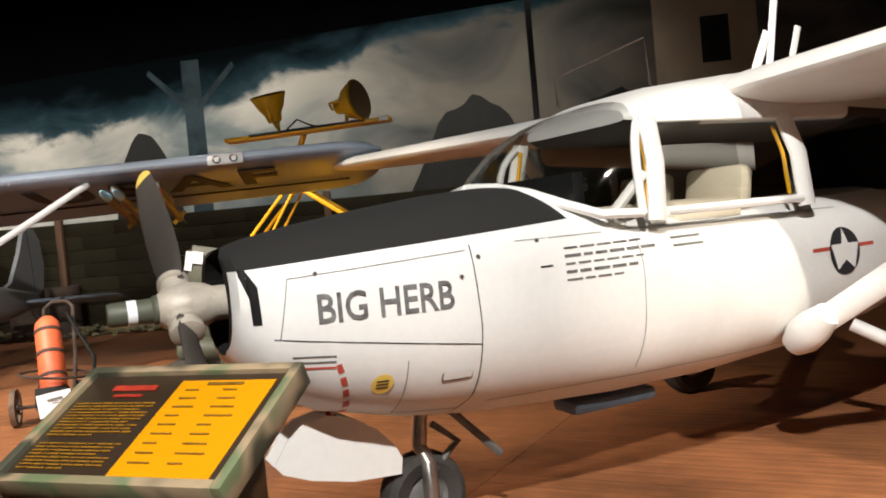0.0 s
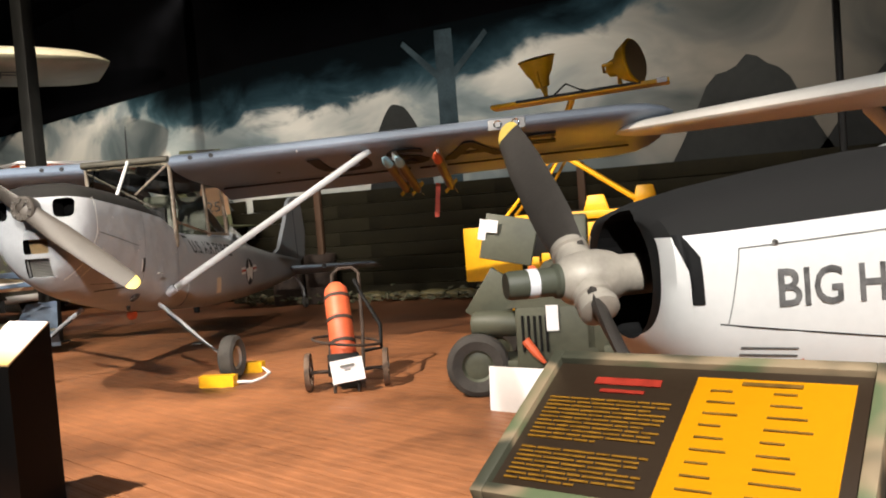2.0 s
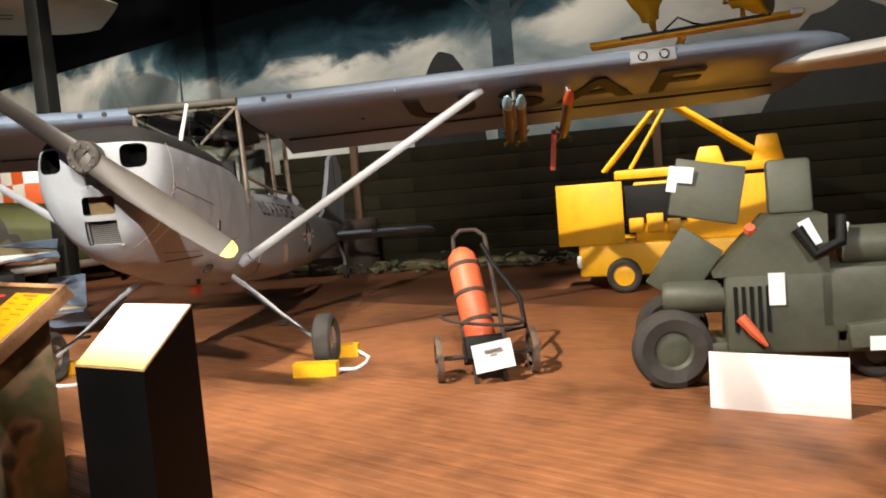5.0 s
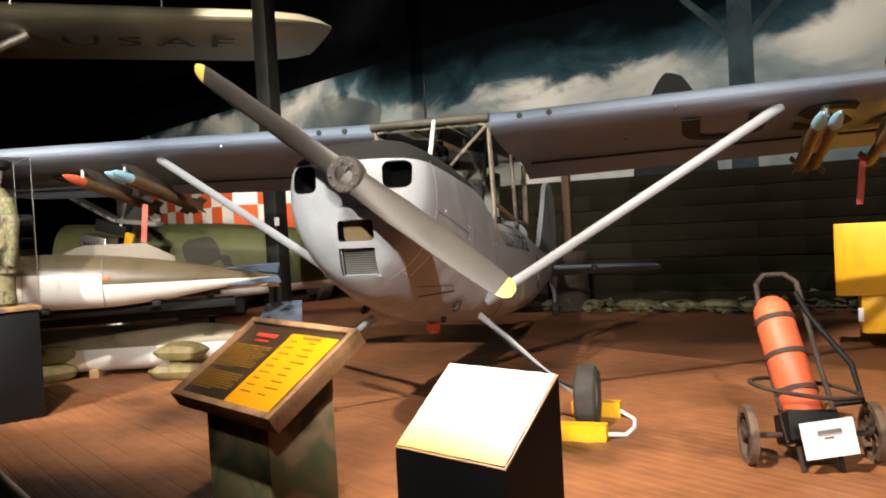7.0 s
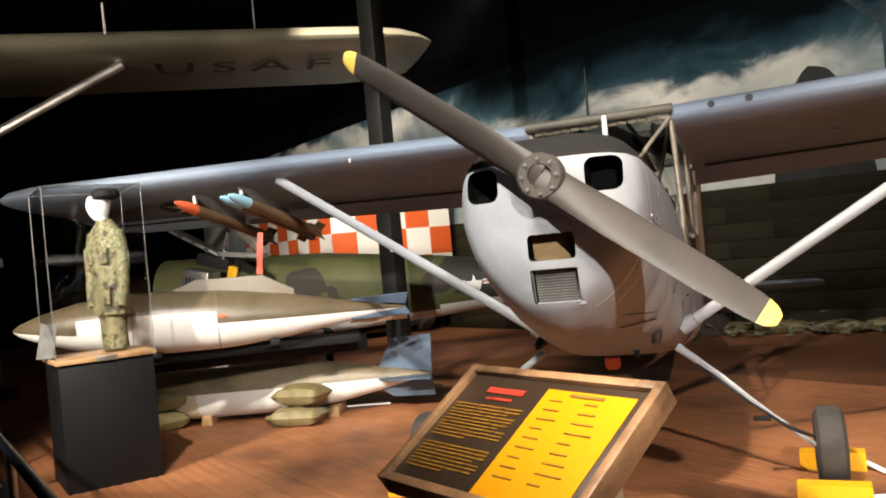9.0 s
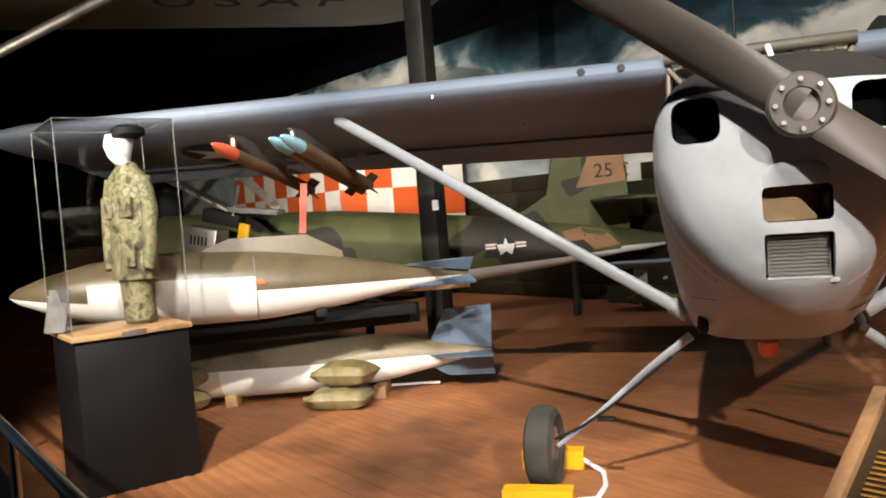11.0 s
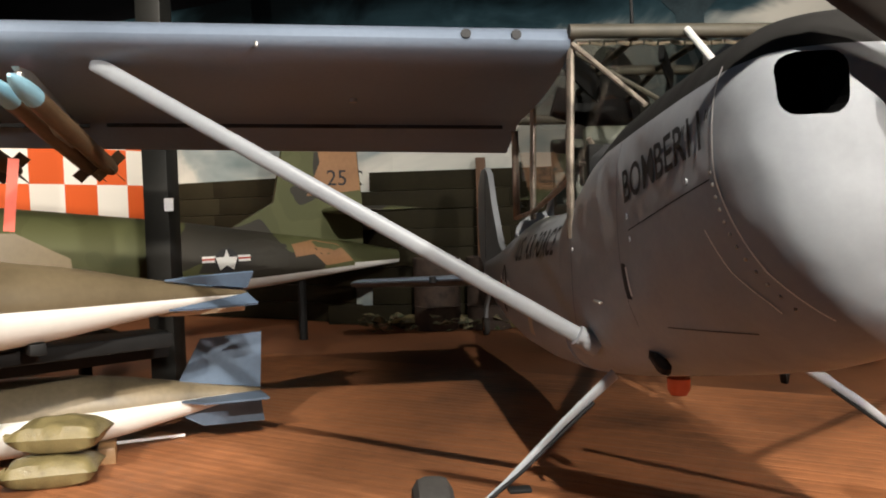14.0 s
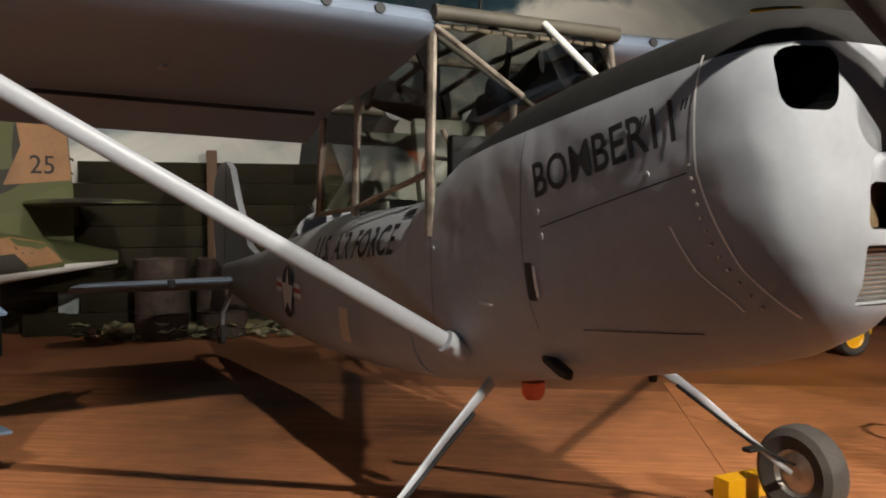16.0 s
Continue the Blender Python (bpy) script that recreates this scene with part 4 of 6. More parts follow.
def skymaster():
    root = thing("twin_boom_aircraft", "white high-wing aircraft with a matt black nose top", "aircraft", -0.919, 4.098, 0, -57)
    st = [(0.12, 0.27, 1.36, 0.98), (0.14, 0.33, 1.385, 0.92), (0.25, 0.40, 1.42, 0.80), (0.45, 0.465, 1.46, 0.69), (0.8, 0.54, 1.51, 0.60), (1.1, 0.57, 1.545, 0.56),
          (1.35, 0.585, 1.56, 0.54), (1.6, 0.595, 1.49, 0.53), (1.85, 0.6, 1.40, 0.52), (2.4, 0.6, 1.385, 0.52), (3.0, 0.6, 1.385, 0.56), (3.6, 0.57, 1.40, 0.64), (4.3, 0.48, 1.45, 0.78), (5.0, 0.36, 1.45, 0.98)]
    hull = Hull(st, (3.2, 2.4), 0.55)
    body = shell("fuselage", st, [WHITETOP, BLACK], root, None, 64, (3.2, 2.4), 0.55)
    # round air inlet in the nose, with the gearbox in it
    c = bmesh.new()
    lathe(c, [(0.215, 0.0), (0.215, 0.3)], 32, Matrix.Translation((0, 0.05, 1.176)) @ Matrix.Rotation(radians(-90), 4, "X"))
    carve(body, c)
    # bore walls and back painted black: the inlet's shade put into colour
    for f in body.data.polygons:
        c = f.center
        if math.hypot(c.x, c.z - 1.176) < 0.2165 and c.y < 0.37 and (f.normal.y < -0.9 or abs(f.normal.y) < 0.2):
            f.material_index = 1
    for side in (-1, 1):
        # the slot is no opening, only a flat mark as dark as its shade
        hull.mark("cooling_slot", [(0.135, 1.31), (0.165, 1.31), (0.2, 1.24), (0.205, 1.10), (0.175, 1.10), (0.17, 1.2)], BLACK, root, side, "flat black mark for the shade in the cooling slot")
        hull.line("panel_seam", [(1.0, 1.32), (1.02, 1.0), (1.02, 0.7), (0.98, 0.62)], 0.005, INK, root, side)
        hull.line("panel_seam", [(0.24, 1.04), (1.02, 0.925)], 0.004, INK, root, side)
        hull.line("panel_seam", [(0.26, 1.04), (0.3, 1.26), (0.98, 1.3)], 0.003, MESH, root, side)
        hull.line("panel_seam", [(0.72, 0.9), (0.72, 0.66), (1.0, 0.64)], 0.003, MESH, root, side)
        hull.line("panel_seam", [(1.83, 1.33), (1.8, 0.7)], 0.003, MESH, root, side)
        hull.line("panel_seam", [(1.2, 1.315), (3.2, 1.31)], 0.003, MESH, root, side)
        hull.line("panel_seam", [(1.1, 0.66), (2.9, 0.66)], 0.003, MESH, root, side)
        for k in range(6):
            hull.line("red_dash", [(0.46 + 0.018 * k, 0.92 - 0.055 * k), (0.472 + 0.018 * k, 0.885 - 0.055 * k)], 0.022, REDINK, root, side, "faded red dash")
        hull.line("red_line", [(0.3, 0.92), (0.45, 0.91)], 0.008, REDINK, root, side)
        hull.text("lettering", "BIG HERB", 0.65, 1.085, 0.155, SOFTINK, root, side, 0, "black stencilled name", 0.8)
        hull.mark("decal", [(0.63 + 0.042 * math.cos(2 * math.pi * k / 20), 0.815 + 0.042 * math.sin(2 * math.pi * k / 20)) for k in range(20)], TIPYEL, root, side, "round yellow decal")
        for k in range(3):
            hull.line("decal_bar", [(0.607, 0.80 + 0.014 * k), (0.653, 0.80 + 0.014 * k)], 0.006, INK, root, side, "", 0.006)
        # grey copy shifted under the white louvre, painted as its shadow edge
        hull.mark("louvre", rounded(0.86, 0.79, 0.98, 0.83, 0.008), MESH, root, side)
        hull.mark("louvre", rounded(0.865, 0.795, 0.985, 0.835, 0.008), WHITE, root, side, "", 0.007)
        hull.line("latch", [(1.3, 1.2), (1.36, 1.2)], 0.007, INK, root, side)
        rnd = random.Random(5)
        for row in range(5):
            z = 1.265 - 0.033 * row
            n = (5, 6, 6, 5, 4)[row]
            y = 1.42
            for k in range(n):
                w = rnd.uniform(0.045, 0.085)
                hull.line("stencil_bar", [(y, z), (y + w, z)], 0.012 if row in (1, 3) else 0.008, SOFTINK, root, side)
                y += w + 0.014
        for row in range(2):
            hull.line("stencil_bar", [(2.02, 1.255 - 0.035 * row), (2.2, 1.255 - 0.035 * row)], 0.01, MESH, root, side)
            hull.line("stencil_bar", [(0.3, 0.965 - 0.022 * row), (0.45, 0.955 - 0.022 * row)], 0.006, MESH, root, side)
        insignia(hull, root, side, 3.12, 1.09, 0.12)
        for y, z in ((0.4, 1.27), (0.95, 1.2), (1.03, 1.27), (1.3, 1.31)):
            turned("fastener", [(0.0, 0.0), (0.01, 0.0), (0.008, 0.008), (0.0, 0.009)], ALU, Matrix.Translation((side * (half_width(st, (3.2, 2.4), 0.55, y, z) - 0.001), y, z)) @ Matrix.Rotation(radians(90 * side), 4, "Y"), root, "", 8)
    roof = [(1.94, 0.40, 1.885, 1.80), (2.05, 0.49, 1.95, 1.765), (2.3, 0.53, 2.0, 1.755), (2.8, 0.54, 2.06, 1.75), (3.3, 0.54, 2.11, 1.75), (4.2, 0.45, 2.06, 1.72), (4.9, 0.3, 1.85, 1.5)]
    # roof underside coloured dark to stand for the unlit cabin ceiling
    shell("cabin_roof", roof, [WHITE, CEILINGSHADE], root, lambda c: 1 if c.z < 1.8 and abs(c.x) < 0.5 and c.y > 1.98 else 0, 40, (2.6, 5), 0.2)
    base = [(0, 1.33, 1.555), (0.2, 1.36, 1.54), (0.36, 1.43, 1.50), (0.48, 1.52, 1.44), (0.555, 1.65, 1.385), (0.575, 1.86, 1.375)]
    top = [(0, 2.02, 1.93), (0.15, 2.01, 1.925), (0.27, 1.99, 1.91), (0.36, 1.97, 1.89), (0.42, 1.95, 1.86), (0.5, 1.925, 1.78)]
    for side in (-1, 1):
        bm = bmesh.new()
        rows = []
        for b, t in zip(base, top):
            col = []
            for k in range(7):
                f = k / 6
                p = Vector(b).lerp(Vector(t), f)
                lift = 0.09 * math.sin(math.pi * f)
                col.append(bm.verts.new((side * (p.x + lift * 0.35 * (b[0] / 0.575)), p.y - lift * 0.5, p.z + lift * 0.6)))
            rows.append(col)
        for a, b in zip(rows, rows[1:]):
            for k in range(6):
                bm.faces.new((a[k], b[k], b[k + 1], a[k + 1]))
        edge = [v.co.copy() for v in rows[-1]]
        ob = part("windscreen", bm, GLASS, root, "clear curved perspex windscreen")
        ob.visible_shadow = False
        tubed("windscreen_frame", [(side * (x + 0.012), y - 0.012, z + 0.004) for x, y, z in base], 0.022, WHITE, root, "white windscreen frame", 8)
        tubed("windscreen_frame", edge, 0.02, WHITE, root, "", 8)
        tubed("door_pillar", [(side * 0.585, 1.93, 1.34), (side * 0.575, 1.95, 1.6), (side * 0.52, 1.97, 1.8)], 0.05, WHITE, root, "", 10, 0.45)
        tubed("door_pillar", [(side * 0.59, 2.88, 1.34), (side * 0.575, 2.86, 1.6), (side * 0.52, 2.83, 1.8)], 0.055, WHITE, root, "", 10, 0.45)
        tubed("window_brace", [(side * 0.52, 1.72, 1.37), (side * 0.55, 1.9, 1.55)], 0.024, WHITE, root, "white diagonal window brace", 8)
        tubed("window_seal", [(side * 0.545, 1.915, 1.4), (side * 0.53, 1.935, 1.6), (side * 0.49, 1.945, 1.76)], 0.01, YELLOW, root, "yellowed sealing strip", 6)
        tubed("window_seal", [(side * 0.56, 2.8, 1.4), (side * 0.545, 2.79, 1.6), (side * 0.51, 2.77, 1.74)], 0.01, YELLOW, root, "", 6)
        tubed("window_frame", [(side * 0.595, 1.98, 1.375), (side * 0.595, 2.84, 1.375)], 0.02, WHITE, root, "", 8)
        pane("side_window", [(side * 0.585, 1.96, 1.37), (side * 0.585, 2.86, 1.37), (side * 0.52, 2.82, 1.78), (side * 0.52, 1.98, 1.78)], root)
        pane("side_window", [(side * 0.58, 2.94, 1.37), (side * 0.55, 3.7, 1.4), (side * 0.5, 3.6, 1.78), (side * 0.52, 2.92, 1.78)], root)
        wing("wing", 5.1, 1.6, 1.2, 0.13, WHITE, root, Matrix.Translation((side * 0.45, 2.5, 1.92)) @ Matrix.Rotation(radians(-2.5 * side), 4, "Y"), side=side)
        strut = tubed("wing_strut", [(side * 0.62, 2.75, 0.72), (side * 2.4, 3.15, 1.95)], 0.062, WHITE, root, "", 14, 0.6)
        turned("strut_fairing", [(0.0, -0.13), (0.06, -0.11), (0.09, -0.03), (0.085, 0.06), (0.06, 0.16), (0.0, 0.2)], WHITE, Matrix.Translation((side * 0.64, 2.75, 0.73)) @ Matrix.Rotation(radians(52 * side), 4, "Y"), strut)
        boxed("seat", (side * 0.27, 2.35, 1.36), (0.42, 0.45, 0.12), CREAM, root, "cream vinyl seat", None, 0.04)
        boxed("seat_back", (side * 0.27, 2.62, 1.46), (0.4, 0.09, 0.22), CREAM, root, "cream vinyl seat back", (-10, 0, 0), 0.04)
        wheel(root, (side * 1.2, 3.7, 0.23), 0.23, 0.17, ALU, name="main_wheel")
        tubed("main_leg", [(side * 0.4, 3.4, 0.66), (side * 0.85, 3.6, 0.42), (side * 1.12, 3.7, 0.25)], 0.038, WHITE, root)
        tubed("tail_boom", [(side * 2.15, 3.3, 1.92), (side * 2.15, 5.5, 1.75), (side * 2.15, 8.4, 1.65)], [0.14, 0.12, 0.05], WHITE, root)
        plated("boom_fin", [(7.6, 1.55), (8.8, 1.55), (8.75, 2.75), (8.25, 2.75)], 0.06, WHITE, Matrix.Translation((side * 2.15 - 0.03, 0, 0)) @ SWAP, root)
    bm = bmesh.new()
    box(bm, (0, 8.4, 1.72), (4.3, 0.8, 0.06), None, 0.02)
    part("tail_plane", bm, WHITE, root)
    # bulkhead sheet made black so the rear of the cabin looks unlit
    boxed("bulkhead_shade", (0, 3.75, 1.6), (0.95, 0.04, 0.45), BLACK, root)
    boxed("instrument_panel", (0, 1.62, 1.5), (0.9, 0.06, 0.16), BLACK, root)
    tubed("control_yoke", [(0.26, 1.65, 1.5), (0.26, 1.8, 1.52)], 0.02, BLACK, root, "", 8)
    for x, y, h, m in ((0.12, 3.1, 0.22, WHITE), (0.1, 3.25, 0.7, CARD), (-0.2, 3.75, 0.35, WHITE)):
        tubed("antenna", [(x, y, 2.04), (x + 0.02, y + 0.12, 2.08 + h)], 0.028, m, root, "white blade antenna", 8, 0.35)
    tubed("wire_antenna", [(-0.25, 2.05, 1.97), (-0.25, 2.05, 2.12), (-0.05, 2.5, 2.3), (-0.05, 2.52, 2.05)], 0.007, RUST, root, "", 6)
    boxed("belly_pod", (0.14, 1.9, 0.49), (0.2, 0.5, 0.07), BLUEGREY, root, "blue-grey belly fairing", None, 0.03)
    # nose gear, doors
    fork = tubed("nose_leg", [(0.0, 0.98, 0.62), (0.0, 0.95, 0.42), (0.09, 0.95, 0.36), (0.09, 0.95, 0.2)], 0.035, ALU, root, "", 10)
    tubed("torque_link", [(0.05, 1.0, 0.52), (0.05, 1.12, 0.42), (0.05, 1.0, 0.32)], 0.018, MESH, fork, "", 6)
    wheel(root, (0, 0.95, 0.2), 0.2, 0.15, MESH, name="nose_wheel")
    for side in (-1, 1):
        bm = bmesh.new()
        plate(bm, [(0.27, 0.49), (0.33, 0.58), (0.4, 0.635), (0.5, 0.655), (0.6, 0.63), (0.72, 0.56), (0.8, 0.47), (0.83, 0.41), (0.82, 0.34), (0.6, 0.355), (0.42, 0.40), (0.3, 0.45)], 0.015, Matrix.Translation((side * 0.07, 0, 0)) @ SWAP)
        part("nose_wheel_door", bm, WHITE, root, "white open nose wheel door")
    tubed("door_rod", [(0.1, 1.05, 0.6), (0.12, 1.3, 0.34)], 0.02, MESH, root, "", 6)
    # propeller, gearbox and governor
    prop = blade_set(root, (0, -0.02, 1.176), 0.965, 141.9, "propeller", 0.16, "dark two-blade propeller with yellow tips", 0.13, -1)
    turned("hub", [(0.0, -0.09), (0.055, -0.09), (0.08, -0.06), (0.092, -0.01), (0.095, 0.05), (0.085, 0.1), (0.07, 0.13), (0.07, 0.3), (0.0, 0.3)], BEIGE, Matrix.Rotation(radians(-90), 4, "X"), prop, "beige cast propeller hub")
    turned("pitch_dome", [(0.0, -0.27), (0.042, -0.27), (0.048, -0.255), (0.048, -0.11), (0.058, -0.1), (0.058, -0.08), (0.0, -0.08)], OLIVE, Matrix.Rotation(radians(-90), 4, "X"), prop, "dark olive pitch dome")
    turned("dome_label", [(0.0482, -0.2), (0.0492, -0.2), (0.0492, -0.165), (0.0482, -0.165)], CARD, Matrix.Rotation(radians(-90), 4, "X"), prop, "pale paper label band")
    for k in (0, 180):
        m = Matrix.Rotation(-radians(141.9 + k), 4, "Y") @ Matrix.Rotation(radians(90), 4, "Y")
        turned("blade_clamp", [(0.045, 0.05), (0.066, 0.06), (0.066, 0.1), (0.058, 0.105), (0.058, 0.125), (0.068, 0.13), (0.066, 0.155), (0.04, 0.165)], BEIGE, m, prop, "beige blade clamp")
    return root


SKY = skymaster()


# floodlight trailer ----------------------------------------------------------------
def floodlight(parent, x, y, z, aim, big):
    lamp = new("floodlight")
    lamp.parent = parent
    lamp.matrix_basis = Matrix.Translation((x, y, z)) @ Euler([radians(a) for a in aim]).to_matrix().to_4x4()
    r = 0.26 if big else 0.22
    turned("reflector_shell", [(0.03, 0.0), (0.09, 0.02), (0.11, 0.12), (r * 0.75, 0.2), (r, 0.34), (r + 0.015, 0.36), (r, 0.375)], YELLOW, None, lamp, "yellow lamp housing", 20)
    turned("lens", [(0.0, 0.372), (r * 0.9, 0.376), (r * 0.95, 0.382), (0.0, 0.39)], TAN, None, lamp, "dull amber lens", 20)
    tubed("yoke", [(0, -r, 0.22), (0, -r - 0.03, 0.1), (0, 0, -0.06), (0, r + 0.03, 0.1), (0, r, 0.22)], 0.018, YELLOW, lamp, "", 8)
    return lamp


def floodlight_trailer():
    root = thing("floodlight_trailer", "yellow mobile floodlight trailer with open side panel", "trailer", -3.1, 11.3, 0, 4)
    bm = bmesh.new()
    box(bm, (0.55, 0.55, 0.36), (2.1, 1.15, 0.36), None, 0.03)
    chassis = part("chassis", bm, YELLOW, root)
    boxed("cab_body", (0.85, 0.62, 0.86), (1.45, 0.95, 0.66), YELLOW, root, "", None, 0.02)
    # no hollow bay: a black sheet supplies the darkness of the opening's shade
    boxed("bay_shade", (0.35, 0.13, 0.95), (0.66, 0.03, 0.42), BLACK, root, "black sheet standing in for shade in the open engine bay")
    for x, z, sx, sz in ((0.14, 0.72, 0.16, 0.16), (0.34, 0.74, 0.18, 0.2), (0.54, 0.7, 0.14, 0.14)):
        boxed("engine_block", (x, 0.1, z), (sx, 0.08, sz), YELLOW, root, "yellow engine casing", None, 0.015)
    boxed("side_door", (-0.35, -0.02, 0.88), (0.72, 0.035, 0.68), YELLOW, root, "yellow hinged side panel, open", (0, 0, 4), 0.012)
    boxed("roof_tray", (0.8, 0.6, 1.28), (1.75, 0.95, 0.1), YELLOW, root, "", None, 0.02)
    # black sheet lying on the tray, in place of a shaded recess
    boxed("recess_shade", (0.8, 0.6, 1.338), (1.3, 0.6, 0.012), BLACK, root, "", None, 0.002)
    for x, h in ((0.95, 0.22), (1.55, 0.3)):
        boxed("mast_cradle", (x, 0.25, 1.3 + h / 2), (0.34, 0.06, h), YELLOW, root, "", None, 0.02, 0.6)
    for y in (0.25, 0.85):
        tubed("mast_arm", [(-0.2, y, 1.33), (0.5, y - 0.03, 2.1)], 0.022, YELLOW, root, "yellow mast arm", 8)
        tubed("mast_arm", [(0.5, y, 2.1), (1.55, y, 1.35)], 0.03, YELLOW, root, "", 8)
        tubed("mast_stay", [(0.1, y, 1.34), (0.62, y, 2.16)], 0.018, YELLOW, root, "", 8)
    tubed("mast_hinge", [(0.5, 0.2, 2.1), (0.5, 0.9, 2.1)], 0.055, YELLOW, root)
    tubed("mast", [(0.5, 0.55, 2.05), (0.6, 0.3, 2.45), (0.75, 0.2, 2.72)], 0.04, YELLOW, root, "", 10)
    bar = boxed("lamp_bar", (0.85, 0.02, 2.74), (2.15, 0.3, 0.05), YELLOW, root, "yellow lamp bar with white end", (0, -2.6, 0), 0.01)
    boxed("bar_edge", (0.85, -0.14, 2.755), (1.5, 0.012, 0.03), INK, bar, "", (0, -2.6, 0), 0.003)
    boxed("bar_tip", (1.84, 0.02, 2.79), (0.12, 0.305, 0.056), CARD, bar, "white bar end", (0, -2.6, 0), 0.006)
    floodlight(root, 0.42, 0.05, 2.88, (12, -8, 0), False)
    floodlight(root, 1.22, 0.05, 3.0, (0, 82, -25), True)
    for x in (0.45, 1.35):
        tubed("lamp_stem", [(x, 0.05, 2.76), (x, 0.05, 2.95)], 0.025, YELLOW, root, "", 8)
    tubed("lamp_cable", [(0.55, 0.05, 2.78), (0.7, 0.05, 2.9), (0.85, 0.05, 2.82), (0.95, 0.05, 2.79)], 0.012, BLACK, root, "", 6)
    for x in (-0.02, 1.3):
        for y in (-0.05, 1.15):
            w = wheel(root, (x, y, 0.19), 0.19, 0.13, YELLOW, (90, 0, 0), "wheel", 0.6)
    boxed("reflector", (-0.5, -0.02, 0.36), (0.05, 0.012, 0.13), CARD, root, "white tag")
    return root


floodlight_trailer()


# ground power cart ------------------------------------------------------------------
def power_cart():
    root = thing("ground_power_cart", "olive drab military ground power cart with raised lids", "cart", -1.75, 7.55, 0, 3)
    bm = bmesh.new()
    box(bm, (-0.05, 0.0, 0.46), (0.62, 0.5, 0.5), None, 0.03)
    part("engine_casing", bm, OLIVE, root)
    bm = bmesh.new()
    plate(bm, [(-0.42, 0.68), (-0.1, 1.02), (0.22, 1.02), (0.22, 0.68)], 0.45, Matrix.Translation((0, -0.25, 0)))
    part("control_hood", bm, OLIVE, root, "sloping olive control hood")
    bm = bmesh.new()
    box(bm, (-0.42, 0.02, 1.19), (0.42, 0.03, 0.36), (-8, 12, 0), 0.01)
    part("lid", bm, OLIVE, root, "raised olive lid")
    bm = bmesh.new()
    box(bm, (0.06, 0.06, 1.18), (0.26, 0.1, 0.34), (-10, 0, 0), 0.03)
    part("lid", bm, OLIVE, root, "raised olive lid")
    boxed("side_panel", (-0.58, 0.05, 0.72), (0.3, 0.05, 0.42), OLIVE, root, "", (0, 35, 0), 0.01)
    boxed("generator_box", (0.38, 0.0, 0.52), (0.5, 0.5, 0.4), OLIVE, root, "", None, 0.05)
    boxed("fender", (0.55, -0.12, 0.34), (0.5, 0.4, 0.14), OLIVE, root, "", (0, -6, 0), 0.01)
    boxed("frame", (0.0, 0.0, 0.24), (1.35, 0.42, 0.07), OLIVE, root, "", None, 0.01)
    tank = turned("fuel_tank", [(0.0, -0.2), (0.08, -0.2), (0.1, -0.17), (0.1, 0.17), (0.08, 0.2), (0.0, 0.2)], OLIVE, Matrix.Translation((-0.52, -0.12, 0.55)) @ Matrix.Rotation(radians(90), 4, "Y"), root, "olive cylindrical tank")
    turned("air_cleaner", [(0.0, -0.2), (0.1, -0.2), (0.115, -0.18), (0.115, 0.16), (0.1, 0.2), (0.0, 0.2)], OLIVE, Matrix.Translation((0.5, -0.1, 0.82)) @ Matrix.Rotation(radians(90), 4, "Y"), root, "olive cylindrical air cleaner")
    tubed("hose", [(0.05, -0.28, 0.95), (0.14, -0.3, 0.8), (0.28, -0.28, 0.86), (0.3, -0.22, 1.0)], 0.035, BLACK, root, "", 10)
    for y in (-0.2, 0.45):
        wheel(root, (-0.68, y, 0.245), 0.245, 0.16, OLIVE, (90, 0, 12), "wheel", 0.5)
        wheel(root, (0.5, y + 0.2, 0.15), 0.15, 0.12, OLIVE, (90, 0, 0), "wheel", 0.5)
    for k in range(5):
        tubed("cooling_slat", [(-0.3 + 0.045 * k, -0.256, 0.35), (-0.3 + 0.045 * k, -0.256, 0.62)], 0.01, BLACK, root, "", 6)
    for x, y, z, sx, sz, ry in ((-0.07, -0.262, 0.6, 0.09, 0.19, 0), (0.12, -0.265, 0.92, 0.07, 0.16, -25), (0.5, -0.33, 0.28, 0.2, 0.08, 0), (-0.62, 0.0, 1.28, 0.06, 0.16, 12), (-0.54, -0.01, 1.3, 0.09, 0.1, 10), (0.3, -0.26, 0.92, 0.04, 0.1, 10)):
        boxed("paper_label", (x, y, z), (sx, 0.006, sz), CARD, root, "white paper label", (0, ry, 0), 0)
    tubed("red_handle", [(-0.28, -0.27, 0.44), (-0.2, -0.29, 0.34), (-0.14, -0.29, 0.27)], [0.035, 0.03, 0.012], ORANGE, root, "orange-red lever", 8)
    turned("red_knob", [(0.0, 0.0), (0.035, 0.0), (0.03, 0.03), (0.0, 0.035)], ORANGE, Matrix.Translation((-0.2, -0.22, 0.95)) @ Matrix.Rotation(radians(45), 4, "X"), root, "orange-red knob")
    tubed("tow_bar", [(0.7, -0.1, 0.26), (0.85, -0.2, 0.25), (0.88, -0.3, 0.03)], 0.03, OLIVE, root, "", 8)
    tubed("warning_ribbon", [(0.78, -0.2, 0.34), (0.86, -0.22, 0.37), (0.97, -0.22, 0.35)], 0.035, ORANGE, root, "orange ribbon", 8)
    boxed("fuel_can", (0.7, 0.1, 0.55), (0.14, 0.1, 0.22), YELLOW, root, "yellow can", None, 0.02)
    return root


power_cart()

root = thing("display_board", "plain white board leaning in front of the power cart", "board", -1.857, 6.8, 0, -15)
boxed("panel", (0, 0, 0.16), (0.71, 0.012, 0.32), CARD, root, "", (-4, 0, 0), 0.001)
